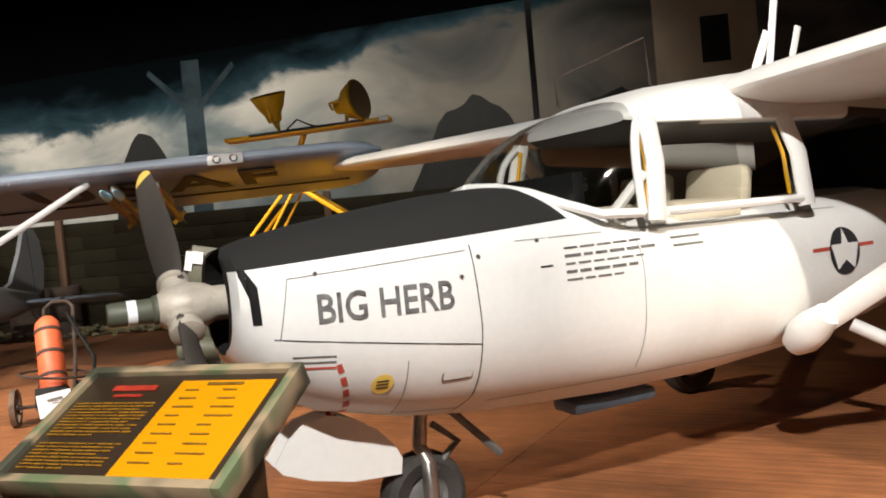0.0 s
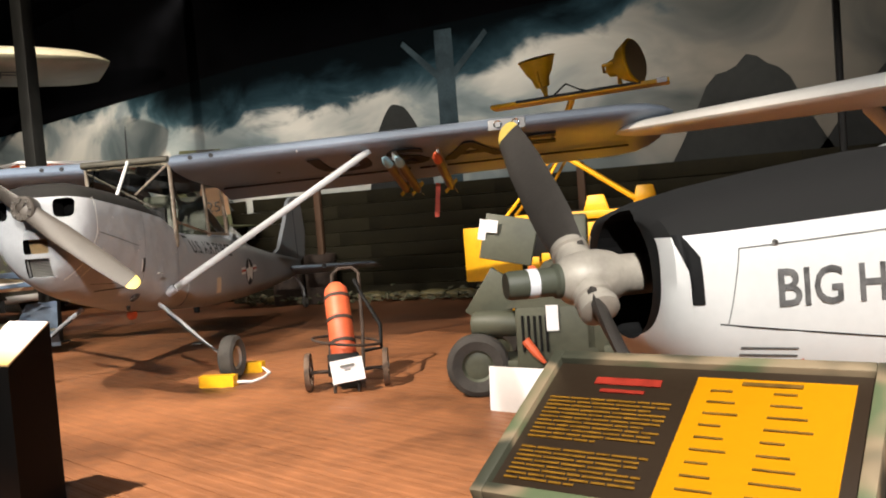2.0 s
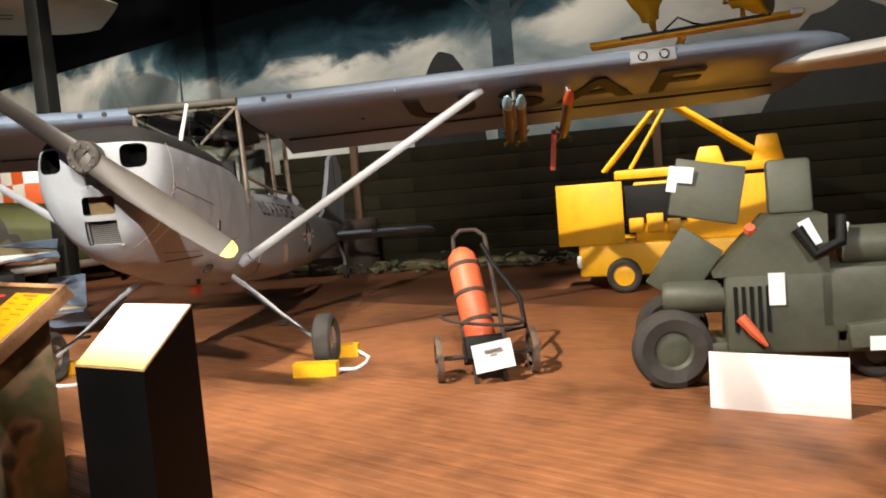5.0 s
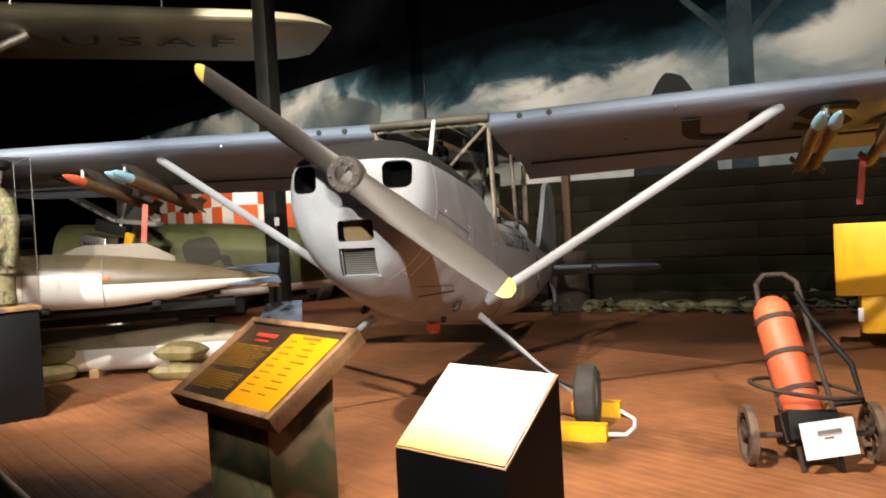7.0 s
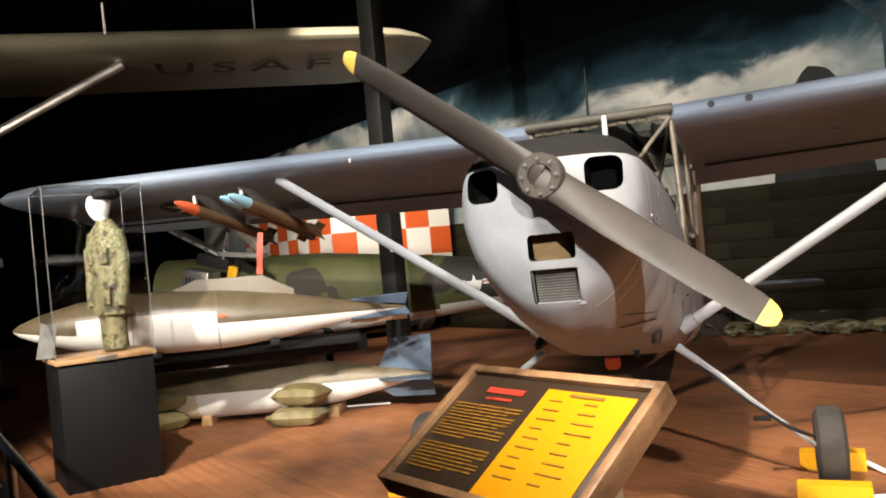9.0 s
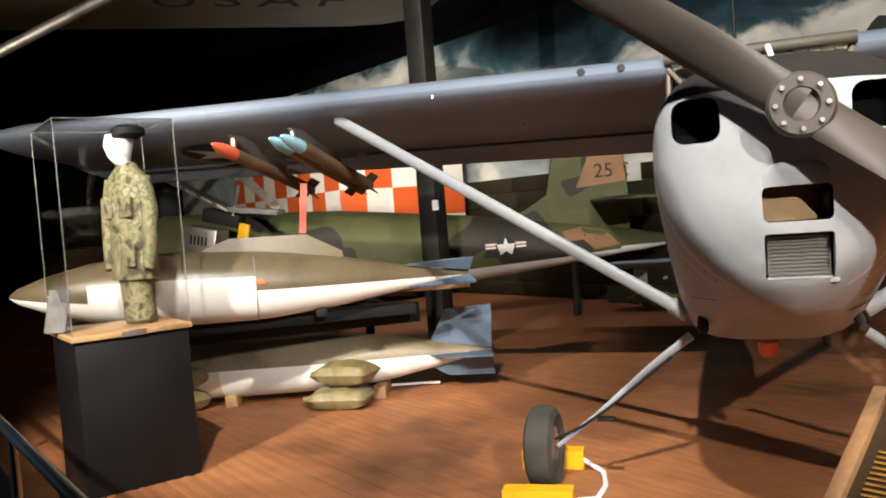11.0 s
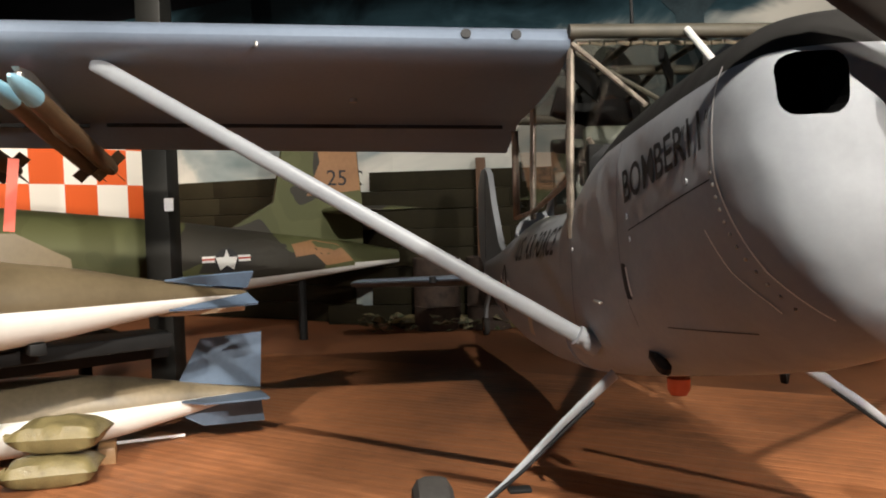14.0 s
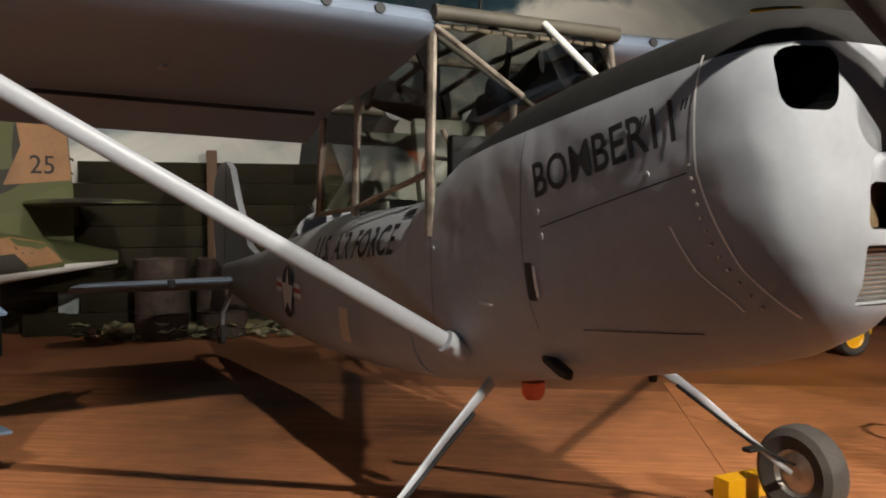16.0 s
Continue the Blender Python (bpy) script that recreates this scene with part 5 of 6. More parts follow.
boxed("backing", (0, 0.012, 0.16), (0.69, 0.01, 0.3), MESH, root, "", (-4, 0, 0), 0.001)


# gas bottle cart ---------------------------------------------------------------------
RUSTRIM = material("dusty_rusty_rim", (0.17, 0.11, 0.075), 0.8, 0.1, 0.3, 9)


def bottle_cart():
    root = thing("gas_bottle_cart", "orange-red gas bottle strapped to a rusty two-wheeled cart", "cart", -3.69, 7.58, 0, 23)
    bottle = turned("bottle", [(0.0, 0.0), (0.09, 0.0), (0.11, 0.03), (0.11, 0.62), (0.1, 0.69), (0.06, 0.74), (0.0, 0.76)], ORANGE, Matrix.Translation((-0.02, 0.02, 0.24)) @ Euler((radians(-32), radians(-6), 0)).to_matrix().to_4x4(), root, "orange-red gas bottle")
    for h in (0.14, 0.36, 0.58):
        turned("strap", [(0.111, h), (0.117, h), (0.117, h + 0.03), (0.111, h + 0.03)], RUST, Matrix.Translation((-0.02, 0.02, 0.24)) @ Euler((radians(-32), radians(-6), 0)).to_matrix().to_4x4(), bottle, "dark iron strap")
    boxed("tray", (-0.02, 0.0, 0.2), (0.26, 0.3, 0.16), BLACK, root, "black iron tray", (-20, 0, 0), 0.01)
    tubed("axle", [(-0.32, 0.0, 0.16), (0.32, 0.0, 0.16)], 0.016, RUST, root)
    for k in (-1, 1):
        w = new("wheel")
        w.parent = root
        w.matrix_basis = Matrix.Translation((k * 0.33, 0, 0.165)) @ Matrix.Rotation(radians(90), 4, "Y")
        turned("rim", [(0.125, -0.022), (0.163, -0.022), (0.165, 0.0), (0.163, 0.022), (0.125, 0.022), (0.125, -0.022)], RUSTRIM, None, w, "rusty iron rim", 24, False)
        for s in range(6):
            a = radians(60 * s)
            tubed("spoke", [(0.02 * math.cos(a), 0.02 * math.sin(a), 0), (0.14 * math.cos(a), 0.14 * math.sin(a), 0)], 0.01, RUST, w, "", 6)
        turned("hub", [(0.0, -0.03), (0.03, -0.03), (0.03, 0.03), (0.0, 0.03)], RUST, None, w, "", 12)
        tubed("side_rail", [(k * 0.14, -0.1, 0.14), (k * 0.14, 0.25, 0.5), (k * 0.12, 0.55, 0.95)], 0.016, RUST, root, "", 8)
    tubed("handle", [(-0.12, 0.55, 0.95), (-0.06, 0.6, 1.0), (0.06, 0.6, 1.0), (0.12, 0.55, 0.95)], 0.016, RUST, root, "", 8)
    tubed("guard_hoop", [(0.29 * math.cos(2 * math.pi * k / 20), 0.08 + 0.24 * math.sin(2 * math.pi * k / 20), 0.4 + 0.04 * math.cos(2 * math.pi * k / 20) * -1) for k in range(21)], 0.012, RUST, root, "thin iron hoop", 8)
    tubed("gas_hose", [(0.15, 0.1, 0.3), (0.3, 0.05, 0.32), (0.3, 0.2, 0.5), (0.15, 0.4, 0.75), (0.08, 0.45, 0.9)], 0.018, BLACK, root, "", 8)
    tubed("foot", [(-0.1, -0.12, 0.14), (-0.1, -0.2, 0.01)], 0.014, RUST, root, "", 6)
    tubed("foot", [(0.1, -0.12, 0.14), (0.1, -0.2, 0.01)], 0.014, RUST, root, "", 6)
    tag = boxed("tag_card", (0.02, -0.24, 0.2), (0.27, 0.008, 0.19), CARD, root, "white printed card", (-10, -7, 0), 0)
    for k, (w, h) in enumerate(((0.12, 0.02), (0.05, 0.012), (0.2, 0.012))):
        boxed("print_line", (0.02, -0.246 + 0.004 * k, 0.24 - 0.035 * k), (w, 0.004, h), MESH, tag, "", (-10, -7, 0), 0)
    return root


bottle_cart()


# signs -------------------------------------------------------------------------------
WORNPINE = material("worn_pine_frame", (0.3, 0.16, 0.075), 0.5, 0, 0.32, 7, 60, 0.15)
SIGNTEXT = material("dull_yellow_small_print", (0.26, 0.12, 0.008), 0.5, 0, 0.2, 40)
PRINTBROWN = material("brown_small_print", (0.2, 0.1, 0.015), 0.5, 0, 0.15, 30)
REDTITLE = material("dull_red_title_print", (0.35, 0.03, 0.015), 0.5, 0, 0.15, 30)
CAMOBOX = camo_paint("sprayed_camouflage_box", [(0.07, 0.1, 0.05), (0.2, 0.17, 0.09), (0.12, 0.15, 0.07), (0.3, 0.22, 0.13), (0.05, 0.05, 0.03)], 3.0)
UNIFORM = camo_paint("camouflage_cloth", [(0.04, 0.035, 0.02), (0.13, 0.12, 0.06), (0.2, 0.17, 0.09), (0.09, 0.11, 0.05), (0.24, 0.2, 0.12)], 14.0)


def lectern(name, label, tl, tr, bl, pedestal, trim):
    """A sloping sign in a frame on a box pedestal; its face is given by three corners."""
    tl, tr, bl = Vector(tl), Vector(tr), Vector(bl)
    w, h = (tr - tl).length, (tl - bl).length
    ex = (tr - tl).normalized()
    ey = ((tl - bl) - ex * (tl - bl).dot(ex)).normalized()
    ez = ex.cross(ey)
    face = Matrix((ex, ey, ez)).transposed().to_4x4()
    face.translation = tl
    rz = math.degrees(math.atan2(ex.y, ex.x))
    mid = (tl + tr) / 2 + (bl - tl) / 2
    root = thing(name, label, "sign", mid.x, mid.y, 0, rz, "exhibit signs")
    m = pose(mid.x, mid.y, 0, 0, 0, rz).inverted() @ face

    def bit(nm, x0, y0, x1, y1, z, t, mat, lab=""):
        bm = bmesh.new()
        box(bm, ((x0 + x1) / 2, (y0 + y1) / 2, z + t / 2), (abs(x1 - x0), abs(y1 - y0), t), None, 0.003 if t > 0.01 else 0)
        bmesh.ops.transform(bm, matrix=m, verts=bm.verts[:])
        return part(nm, bm, mat, root, lab)
    b = 0.028
    rnd = random.Random(9)
    bit("frame_side", 0, -h, b, 0, -0.05, 0.07, trim, "worn wooden frame")
    bit("frame_side", w - b, -h, w, 0, -0.05, 0.07, trim)
    bit("frame_side", b, -b, w - b, 0, -0.05, 0.07, trim)
    bit("frame_side", b, -h, w - b, -h + b, -0.05, 0.07, trim)
    bit("sign_face", b, -h + b, w - b, -b, -0.03, 0.035, SIGNDARK, "dark brown printed face")
    bit("yellow_panel", w * 0.5, -h + b + 0.004, w * 0.92, -b - 0.03, 0.006, 0.002, SIGNYEL, "yellow printed panel")
    bit("title_bar", w * 0.19, -b - 0.07, w * 0.4, -b - 0.048, 0.007, 0.002, REDTITLE, "red unreadable title")
    bit("title_bar", w * 0.22, -b - 0.096, w * 0.36, -b - 0.086, 0.007, 0.002, REDTITLE)
    for k in range(19):
        y = -b - 0.12 - 0.0125 * k - (0.02 if k > 10 else 0)
        if y > -h + b + 0.02:
            x, last = w * 0.07, w * (0.46 - 0.05 * (k % 4 == 2) - 0.12 * (k in (10, 18)))
            while x < last - 0.015:
                step = min(last - x, 0.03 + 0.045 * rnd.random())
                bit("text_line", x, y - 0.005, x + step - 0.005, y, 0.007, 0.002, SIGNTEXT)
                x += step
    for k in range(9):
        y = -b - 0.07 - 0.034 * k
        if y > -h + b + 0.03:
            bit("text_line", w * 0.55, y - 0.004, w * (0.61 + 0.05 * ((k * 7) % 3) / 3), y, 0.0095, 0.002, PRINTBROWN)
            bit("text_line", w * 0.72, y - 0.004, w * (0.78 + 0.08 * ((k * 5) % 4) / 4), y, 0.0095, 0.002, PRINTBROWN)
    bit("panel_heading", w * 0.63, -b - 0.052, w * 0.79, -b - 0.042, 0.0095, 0.002, PRINTBROWN)
    top = (bl.z + tl.z) / 2 - 0.12
    pw = w * 0.62
    bm = bmesh.new()
    box(bm, (0.03, 0.02, top / 2), (pw, h * 0.62, top), None, 0.006)
    part("pedestal", bm, pedestal, root)
    bm = bmesh.new()
    d = h * 0.62 / 2
    plate(bm, [(-d + 0.02, top), (d + 0.02, top), (d + 0.02, tl.z - 0.1), (-d + 0.02, bl.z - 0.02)], pw, Matrix.Translation((0.03 - pw / 2, 0, 0)) @ SWAP)
    part("pedestal_head", bm, pedestal, root)
    return root


s1 = lectern("exhibit_sign", "sloping brown and yellow exhibit sign on a camouflage-painted pedestal", (-5.63, 5.36, 1.06), (-4.94, 5.16, 1.05), (-5.82, 5.01, 0.81), CAMOBOX, WORNPINE)
lectern("exhibit_sign", "sloping brown and yellow exhibit sign in an olive wooden frame", (-0.86, 3.3, 1.065), (-0.17, 3.12, 1.065), (-1.0, 2.92, 0.86), CAMOBOX, CAMOBOX)

def label_card():
    """White card colour that turns yellow towards its lower edge."""
    m = material("white_card_fading_to_yellow", (0.82, 0.82, 0.82), 0.5, 0, 0.03)
    nt = m.node_tree
    out = nt.nodes["Principled BSDF"]
    co, sep, ramp, mix = (nt.nodes.new(k) for k in ("ShaderNodeTexCoord", "ShaderNodeSeparateXYZ", "ShaderNodeMapRange", "ShaderNodeMix"))
    nt.links.new(co.outputs["Object"], sep.inputs[0])
    nt.links.new(sep.outputs["Y"], ramp.inputs["Value"])
    ramp.inputs["From Min"].default_value, ramp.inputs["From Max"].default_value = -0.13, 0.04
    ramp.inputs["To Min"].default_value, ramp.inputs["To Max"].default_value = 1.0, 0.0
    mix.data_type = "RGBA"
    mix.inputs["B"].default_value = (0.8, 0.58, 0.16, 1)
    nt.links.new(ramp.outputs["Result"], mix.inputs["Factor"])
    nt.links.new(out.inputs["Base Color"].links[0].from_socket, mix.inputs["A"])
    nt.links.new(mix.outputs["Result"], out.inputs["Base Color"])
    return m


LABELCARD = label_card()
root = thing("podium", "plain black podium with a white sloping label plate", "podium", -4.25, 4.73, 0, -13)
bm = bmesh.new()
plate(bm, [(-0.125, 0), (0.125, 0), (0.125, 1.0), (-0.125, 0.8)], 0.4, Matrix.Translation((-0.2, 0, 0)) @ SWAP)
part("body", bm, DARKBOX, root)
ang = math.degrees(math.atan2(0.2, 0.25))
boxed("label_plate", (0, 0, 0.906), (0.392, 0.31, 0.008), LABELCARD, root, "white label plate, yellow towards its lower edge", (ang, 0, 0), 0.002)
boxed("plate_edge", (0, 0, 0.902), (0.402, 0.32, 0.006), WOODTRIM, root, "thin pale edge", (ang, 0, 0), 0.001)


# display case -------------------------------------------------------------------------
def display_case():
    root = thing("display_case", "clear acrylic display case on a black plinth with a wooden lip", "display case", -9.84, 6.71, 0, -22)
    s = 0.33
    boxed("plinth", (0, 0, 0.45), (2 * s - 0.02, 2 * s - 0.02, 0.9), DARKBOX, root, "", None, 0.004)
    boxed("lip", (0, 0, 0.915), (2 * s + 0.02, 2 * s + 0.02, 0.03), WOODTRIM, root, "varnished wooden lip", None, 0.004)
    boxed("lock_plate", (0.345 - 0.01, 0.0, 0.915), (0.012, 0.14, 0.035), ALU, root, "small metal lock plate", None, 0.002)
    for k in range(4):
        a = radians(90 * k)
        c, d = Vector((math.cos(a), math.sin(a), 0)), Vector((-math.sin(a), math.cos(a), 0))
        pane("acrylic_pane", [tuple(c * s - d * s + Vector((0, 0, 0.935))), tuple(c * s + d * s + Vector((0, 0, 0.935))), tuple(c * s + d * s + Vector((0, 0, 2.15))), tuple(c * s - d * s + Vector((0, 0, 2.15)))], root, CLEAR, "clear acrylic pane")
        tubed("pane_edge", [tuple(c * s + d * s + Vector((0, 0, 0.935))), tuple(c * s + d * s + Vector((0, 0, 2.15)))], 0.003, MESH, root, "polished pane edge", 6)
        tubed("pane_edge", [tuple(c * s - d * s + Vector((0, 0, 2.15))), tuple(c * s + d * s + Vector((0, 0, 2.15)))], 0.0028, MESH, root, "", 6)
    pane("acrylic_pane", [(-s, -s, 2.152), (s, -s, 2.152), (s, s, 2.152), (-s, s, 2.152)], root, CLEAR, "clear acrylic pane")
    return root


display_case()
bm = bmesh.new()


def oval(z, rx, ry, x=0.0, y=0.0, n=20):
    return [(x + rx * math.cos(2 * math.pi * k / n), y + ry * math.sin(2 * math.pi * k / n), z) for k in range(n)]


skin(bm, [oval(0.94, 0.11, 0.08), oval(0.96, 0.13, 0.1, 0.01), oval(1.1, 0.13, 0.1), oval(1.22, 0.15, 0.11), oval(1.26, 0.16, 0.115)])
skin(bm, [oval(1.2, 0.2, 0.13), oval(1.24, 0.205, 0.135), oval(1.5, 0.19, 0.12), oval(1.7, 0.205, 0.12), oval(1.8, 0.17, 0.1), oval(1.85, 0.09, 0.08), oval(1.88, 0.06, 0.06)])
for k in (-1, 1):
    tube(bm, [(k * 0.16, 0, 1.78), (k * 0.215, -0.01, 1.6), (k * 0.22, -0.03, 1.4), (k * 0.2, -0.05, 1.26)], [0.06, 0.062, 0.052, 0.048], 12)
box(bm, (-0.1, -0.125, 1.62), (0.11, 0.02, 0.12), None, 0.006)
box(bm, (0.1, -0.125, 1.62), (0.11, 0.02, 0.12), None, 0.006)
box(bm, (0.1, -0.13, 1.34), (0.12, 0.02, 0.13), None, 0.006)
for f in bm.faces:
    f.material_index = 0
old = set(bm.faces)
skin(bm, [oval(1.85, 0.045, 0.045), oval(1.88, 0.06, 0.06, -0.01, -0.03), oval(1.92, 0.08, 0.085, -0.02, -0.04), oval(1.98, 0.095, 0.11, -0.02, -0.04), oval(2.04, 0.09, 0.105, -0.01, -0.03)])
for f in bm.faces:
    if f not in old:
        f.material_index = 1
old = set(bm.faces)
skin(bm, [oval(2.015, 0.098, 0.11, 0.0, -0.02), oval(2.04, 0.125, 0.13, 0.04, 0.0), oval(2.075, 0.12, 0.12, 0.05, 0.0), oval(2.095, 0.07, 0.08, 0.05, 0.0)])
for f in bm.faces:
    if f not in old:
        f.material_index = 2
man = part("mannequin", bm, [UNIFORM, CARD, BLACK])
man.matrix_world = pose(-9.79, 6.83, 0.0, 0, 0, 5) @ Matrix.Translation((0, 0, 0.935)) @ Matrix.Diagonal((0.8, 0.85, 1.05, 1)) @ Matrix.Translation((0, 0, -0.94))
tagged(man, "white-headed mannequin in a camouflage uniform with black beret", "mannequin")
root = thing("caption_stand", "small caption card leaning in an acrylic stand", "caption card", -10.0, 6.42, 0.93, 20)
boxed("card", (0, 0, 0.13), (0.14, 0.008, 0.26), MESH, root, "", (-18, 0, 0), 0.001)


# drop tanks and sandbags ----------------------------------------------------------------
DUSTBROWN = material("dusty_brown_tank_paint", (0.2, 0.16, 0.1), 0.45, 0, 0.2, 3)


def drop_tank(name, label, tail, nose, radius, white_below, band, red):
    tail, nose = Vector(tail), Vector(nose)
    way = (nose - tail)
    length = way.length
    root = thing(name, label, "fuel tank", tail.x, tail.y, 0, math.degrees(math.atan2(way.y, way.x)), "drop tanks")
    zt = tail.z
    bm = bmesh.new()
    if band:
        prof = [(0.0, 0.06), (0.08, 0.25), (0.16, 0.48), (0.25, 0.72), (0.34, 0.9), (0.44, 0.985), (0.55, 1.0), (0.72, 1.0), (0.9, 1.0), (0.96, 0.9), (0.99, 0.6), (1.0, 0.1)]
    else:
        prof = [(0.0, 0.06), (0.08, 0.2), (0.2, 0.45), (0.32, 0.72), (0.45, 0.92), (0.5, 0.965), (0.62, 1.0), (0.72, 0.97), (0.84, 0.78), (0.93, 0.48), (0.985, 0.2), (1.0, 0.05)]
    rings = []
    n = 32
    for f, k in prof:
        z = zt + (nose.z - zt) * f
        rings.append([(f * length, radius * k * math.cos(2 * math.pi * (i + 0.5) / n), z + radius * k * math.sin(2 * math.pi * (i + 0.5) / n)) for i in range(n)])
    skin(bm, rings)
    for f in bm.faces:
        c = f.calc_center_median()
        edge = 0.15 if band else (-0.12 if c.x < length * 0.5 else 0.2 if c.x < length * 0.84 else -0.3)
        axis = zt + (nose.z - zt) * c.x / length
        low = math.sin(math.atan2(c.z - axis, c.y)) < edge
        f.material_index = (2 if band and c.x > length * 0.72 else 1) if low else 0
    part("tank_shell", bm, [DUSTBROWN if band else BROWN, TANKWHITE, SAND], root)
    zc = zt + (nose.z - zt) * 0.1
    for a, reach in ((0, 1.55 if band else 0.5), (90, 1.05 if band else 0.5), (180, 0.8 if band else 0.5), (270, 1.05 if band else 0.5)):
        bm = bmesh.new()
        plate(bm, [(0.0, radius * 0.1), (0.5, radius * 0.45), (0.36, radius * reach), (-0.02, radius * reach * 1.05)], 0.014, Matrix.Translation((0, -0.007, 0)))
        bmesh.ops.transform(bm, matrix=Matrix.Translation((0, 0, zc)) @ Matrix.Rotation(radians(a + (0 if band else 60)), 4, "X"), verts=bm.verts[:])
        part("tail_fin", bm, BLUEGREY if a != 90 else SAND, root, "blue-grey tail fin" if a != 90 else "tan tail fin")
    if red:
        z = zt + (nose.z - zt) * 0.6
        for y in (-1, 1):
            turned("red_mark", [(0.0, 0.0), (0.035, 0.0), (0.03, 0.006), (0.0, 0.008)], ORANGE, Matrix.Translation((length * 0.49, y * radius * 0.97 * 0.985, z + 0.02)) @ Matrix.Rotation(radians(-90 * y), 4, "X") @ Matrix.Diagonal((1.2, 0.5, 1, 1)), root, "small red fuel marking", 14)
        bm = bmesh.new()
        skin(bm, [[(x, -w, z0), (x, w, z0), (x, w * 0.7, z0 + h), (x, -w * 0.7, z0 + h)] for x, w, z0, h in ((length * 0.3, 0.03, zt + 0.2, 0.06), (length * 0.38, 0.05, zt + 0.24, 0.16), (length * 0.55, 0.06, zt + 0.27, 0.14), (length * 0.62, 0.05, zt + 0.27, 0.06))])
        part("pylon_fairing", bm, BROWN, root, "dark brown pylon fairing on top")
        for x in (length * 0.2, length * 0.86):
            boxed("cradle_leg", (x, -1.0, 0.4), (0.07, 0.07, 0.8), BLACK, root, "black stand leg", None, 0.008)
            boxed("cradle_arm", (x, -0.66, 0.765), (0.07, 0.66, 0.07), BLACK, root, "black stand arm", None, 0.008)
        boxed("cradle_beam", (length * 0.49, -0.22, 0.76), (length * 0.72, 0.3, 0.08), BLACK, root, "black stand beam", None, 0.01)
        # added panel, black in place of the deep shade under the upper tank
        boxed("tank_gap_shade", (length * 0.5, -0.42, 0.69), (length * 0.8, 0.03, 0.16), BLACK, root, "black panel added for the shade between the tanks", None, 0.004)
        for x in (length * 0.36, length * 0.66):
            boxed("cradle_saddle", (x, -0.05, 0.815), (0.08, 0.3, 0.06), BLACK, root, "black saddle", None, 0.01)
    else:
        for x in (length * 0.3, length * 0.7):
            boxed("wooden_chock", (x, 0, 0.05), (0.1, 0.36, 0.1), WOODTRIM, root, "", None, 0.008)
        boxed("base_strip", (length * 0.55, -radius * 0.9, 0.03), (length * 0.8, 0.02, 0.02), CARD, root, "thin pale floor strip", None, 0.004)
    for x in (0.36, 0.5, 0.66):
        z = zt + (nose.z - zt) * x
        k = 0.62 + (x - 0.32) * 1.55 if x < 0.45 else 0.985
        turned("tank_seam", [(radius * k, -0.003), (radius * k * 1.003, 0.0), (radius * k, 0.003)], MESH, Matrix.Translation((x * length, 0, z)) @ Matrix.Rotation(radians(90), 4, "Y"), root, "", 28) if x > 0.45 else None
    return root


drop_tank("drop_tank", "brown and white aircraft drop tank on a black stand", (-8.68, 8.98, 0.99), (-10.87, 6.64, 1.12), 0.26, 0.0, False, True)
drop_tank("drop_tank", "brown and white drop tank with tan band lying low", (-8.78, 9.42, 0.32), (-11.5, 7.95, 0.28), 0.235, 0.03, True, False)


def sandbag(name_label, x, y, z, rz, seed, sx=0.42, sy=0.26, sz=0.15):
    bm = bmesh.new()
    bmesh.ops.create_grid(bm, x_segments=14, y_segments=10, size=0.5)
    top = list(bm.verts)
    rnd = Vector((seed * 3.1, seed * 1.7, 0))
    ret = bmesh.ops.duplicate(bm, geom=bm.faces[:])
    low = [g for g in ret["geom"] if isinstance(g, bmesh.types.BMVert)]
    for vs, s in ((top, 1), (low, -1)):
        for v in vs:
            u, w = v.co.x * 2, v.co.y * 2
            k = max(0.0, (1 - abs(u) ** 3) * (1 - abs(w) ** 3)) ** 0.45
            n = noise.noise(Vector((u * 2.2, w * 2.2, s)) + rnd) * 0.25 * k
            v.co = Vector((u * sx / 2 * (1 - 0.06 * (1 - w * w)), w * sy / 2 * (1 - 0.05 * (1 - u * u)), sz / 2 + s * sz / 2 * k * (0.85 + n) if s > 0 else sz / 2 - sz / 2 * k))
    bmesh.ops.remove_doubles(bm, verts=bm.verts[:], dist=0.004)
    tube(bm, [(-sx / 2 + 0.02, 0, sz / 2), (-sx / 2 - 0.02, 0, sz / 2 - 0.01), (-sx / 2 - 0.05, 0.01, sz / 2 - 0.02)], [0.03, 0.018, 0.03], 8)
    ob = part("sandbag", bm, CANVAS)
    ob.matrix_world = pose(x, y, z, 0, 0, rz)
    return tagged(ob, name_label, "sandbag", "stacked sandbags")


sandbag("filled olive sandbag lying on the floor", -9.62, 8.47, 0.0, 22, 1, 0.5, 0.3, 0.19)
sandbag("filled olive sandbag stacked on another", -9.58, 8.5, 0.185, 14, 2, 0.48, 0.3, 0.2)
sandbag("slumped olive sandbag at the tank's end", -10.9, 7.95, 0.0, 75, 3, 0.5, 0.3, 0.2)
sandbag("slumped olive sandbag on top of another", -10.92, 8.0, 0.19, 60, 4, 0.46, 0.3, 0.2)


# camouflaged jet ---------------------------------------------------------------------------
CAMOJET = camo_paint("tan_and_green_aircraft_camouflage", [(0.03, 0.026, 0.018), (0.08, 0.085, 0.03), (0.09, 0.095, 0.035), (0.08, 0.085, 0.03), (0.03, 0.026, 0.018)], 0.7)

CLAY = material("tan_camouflage_paint", (0.3, 0.15, 0.065), 0.6, 0, 0.15, 2)
DARKCAMO = material("dark_camouflage_paint", (0.03, 0.026, 0.018), 0.6, 0, 0.15, 2)


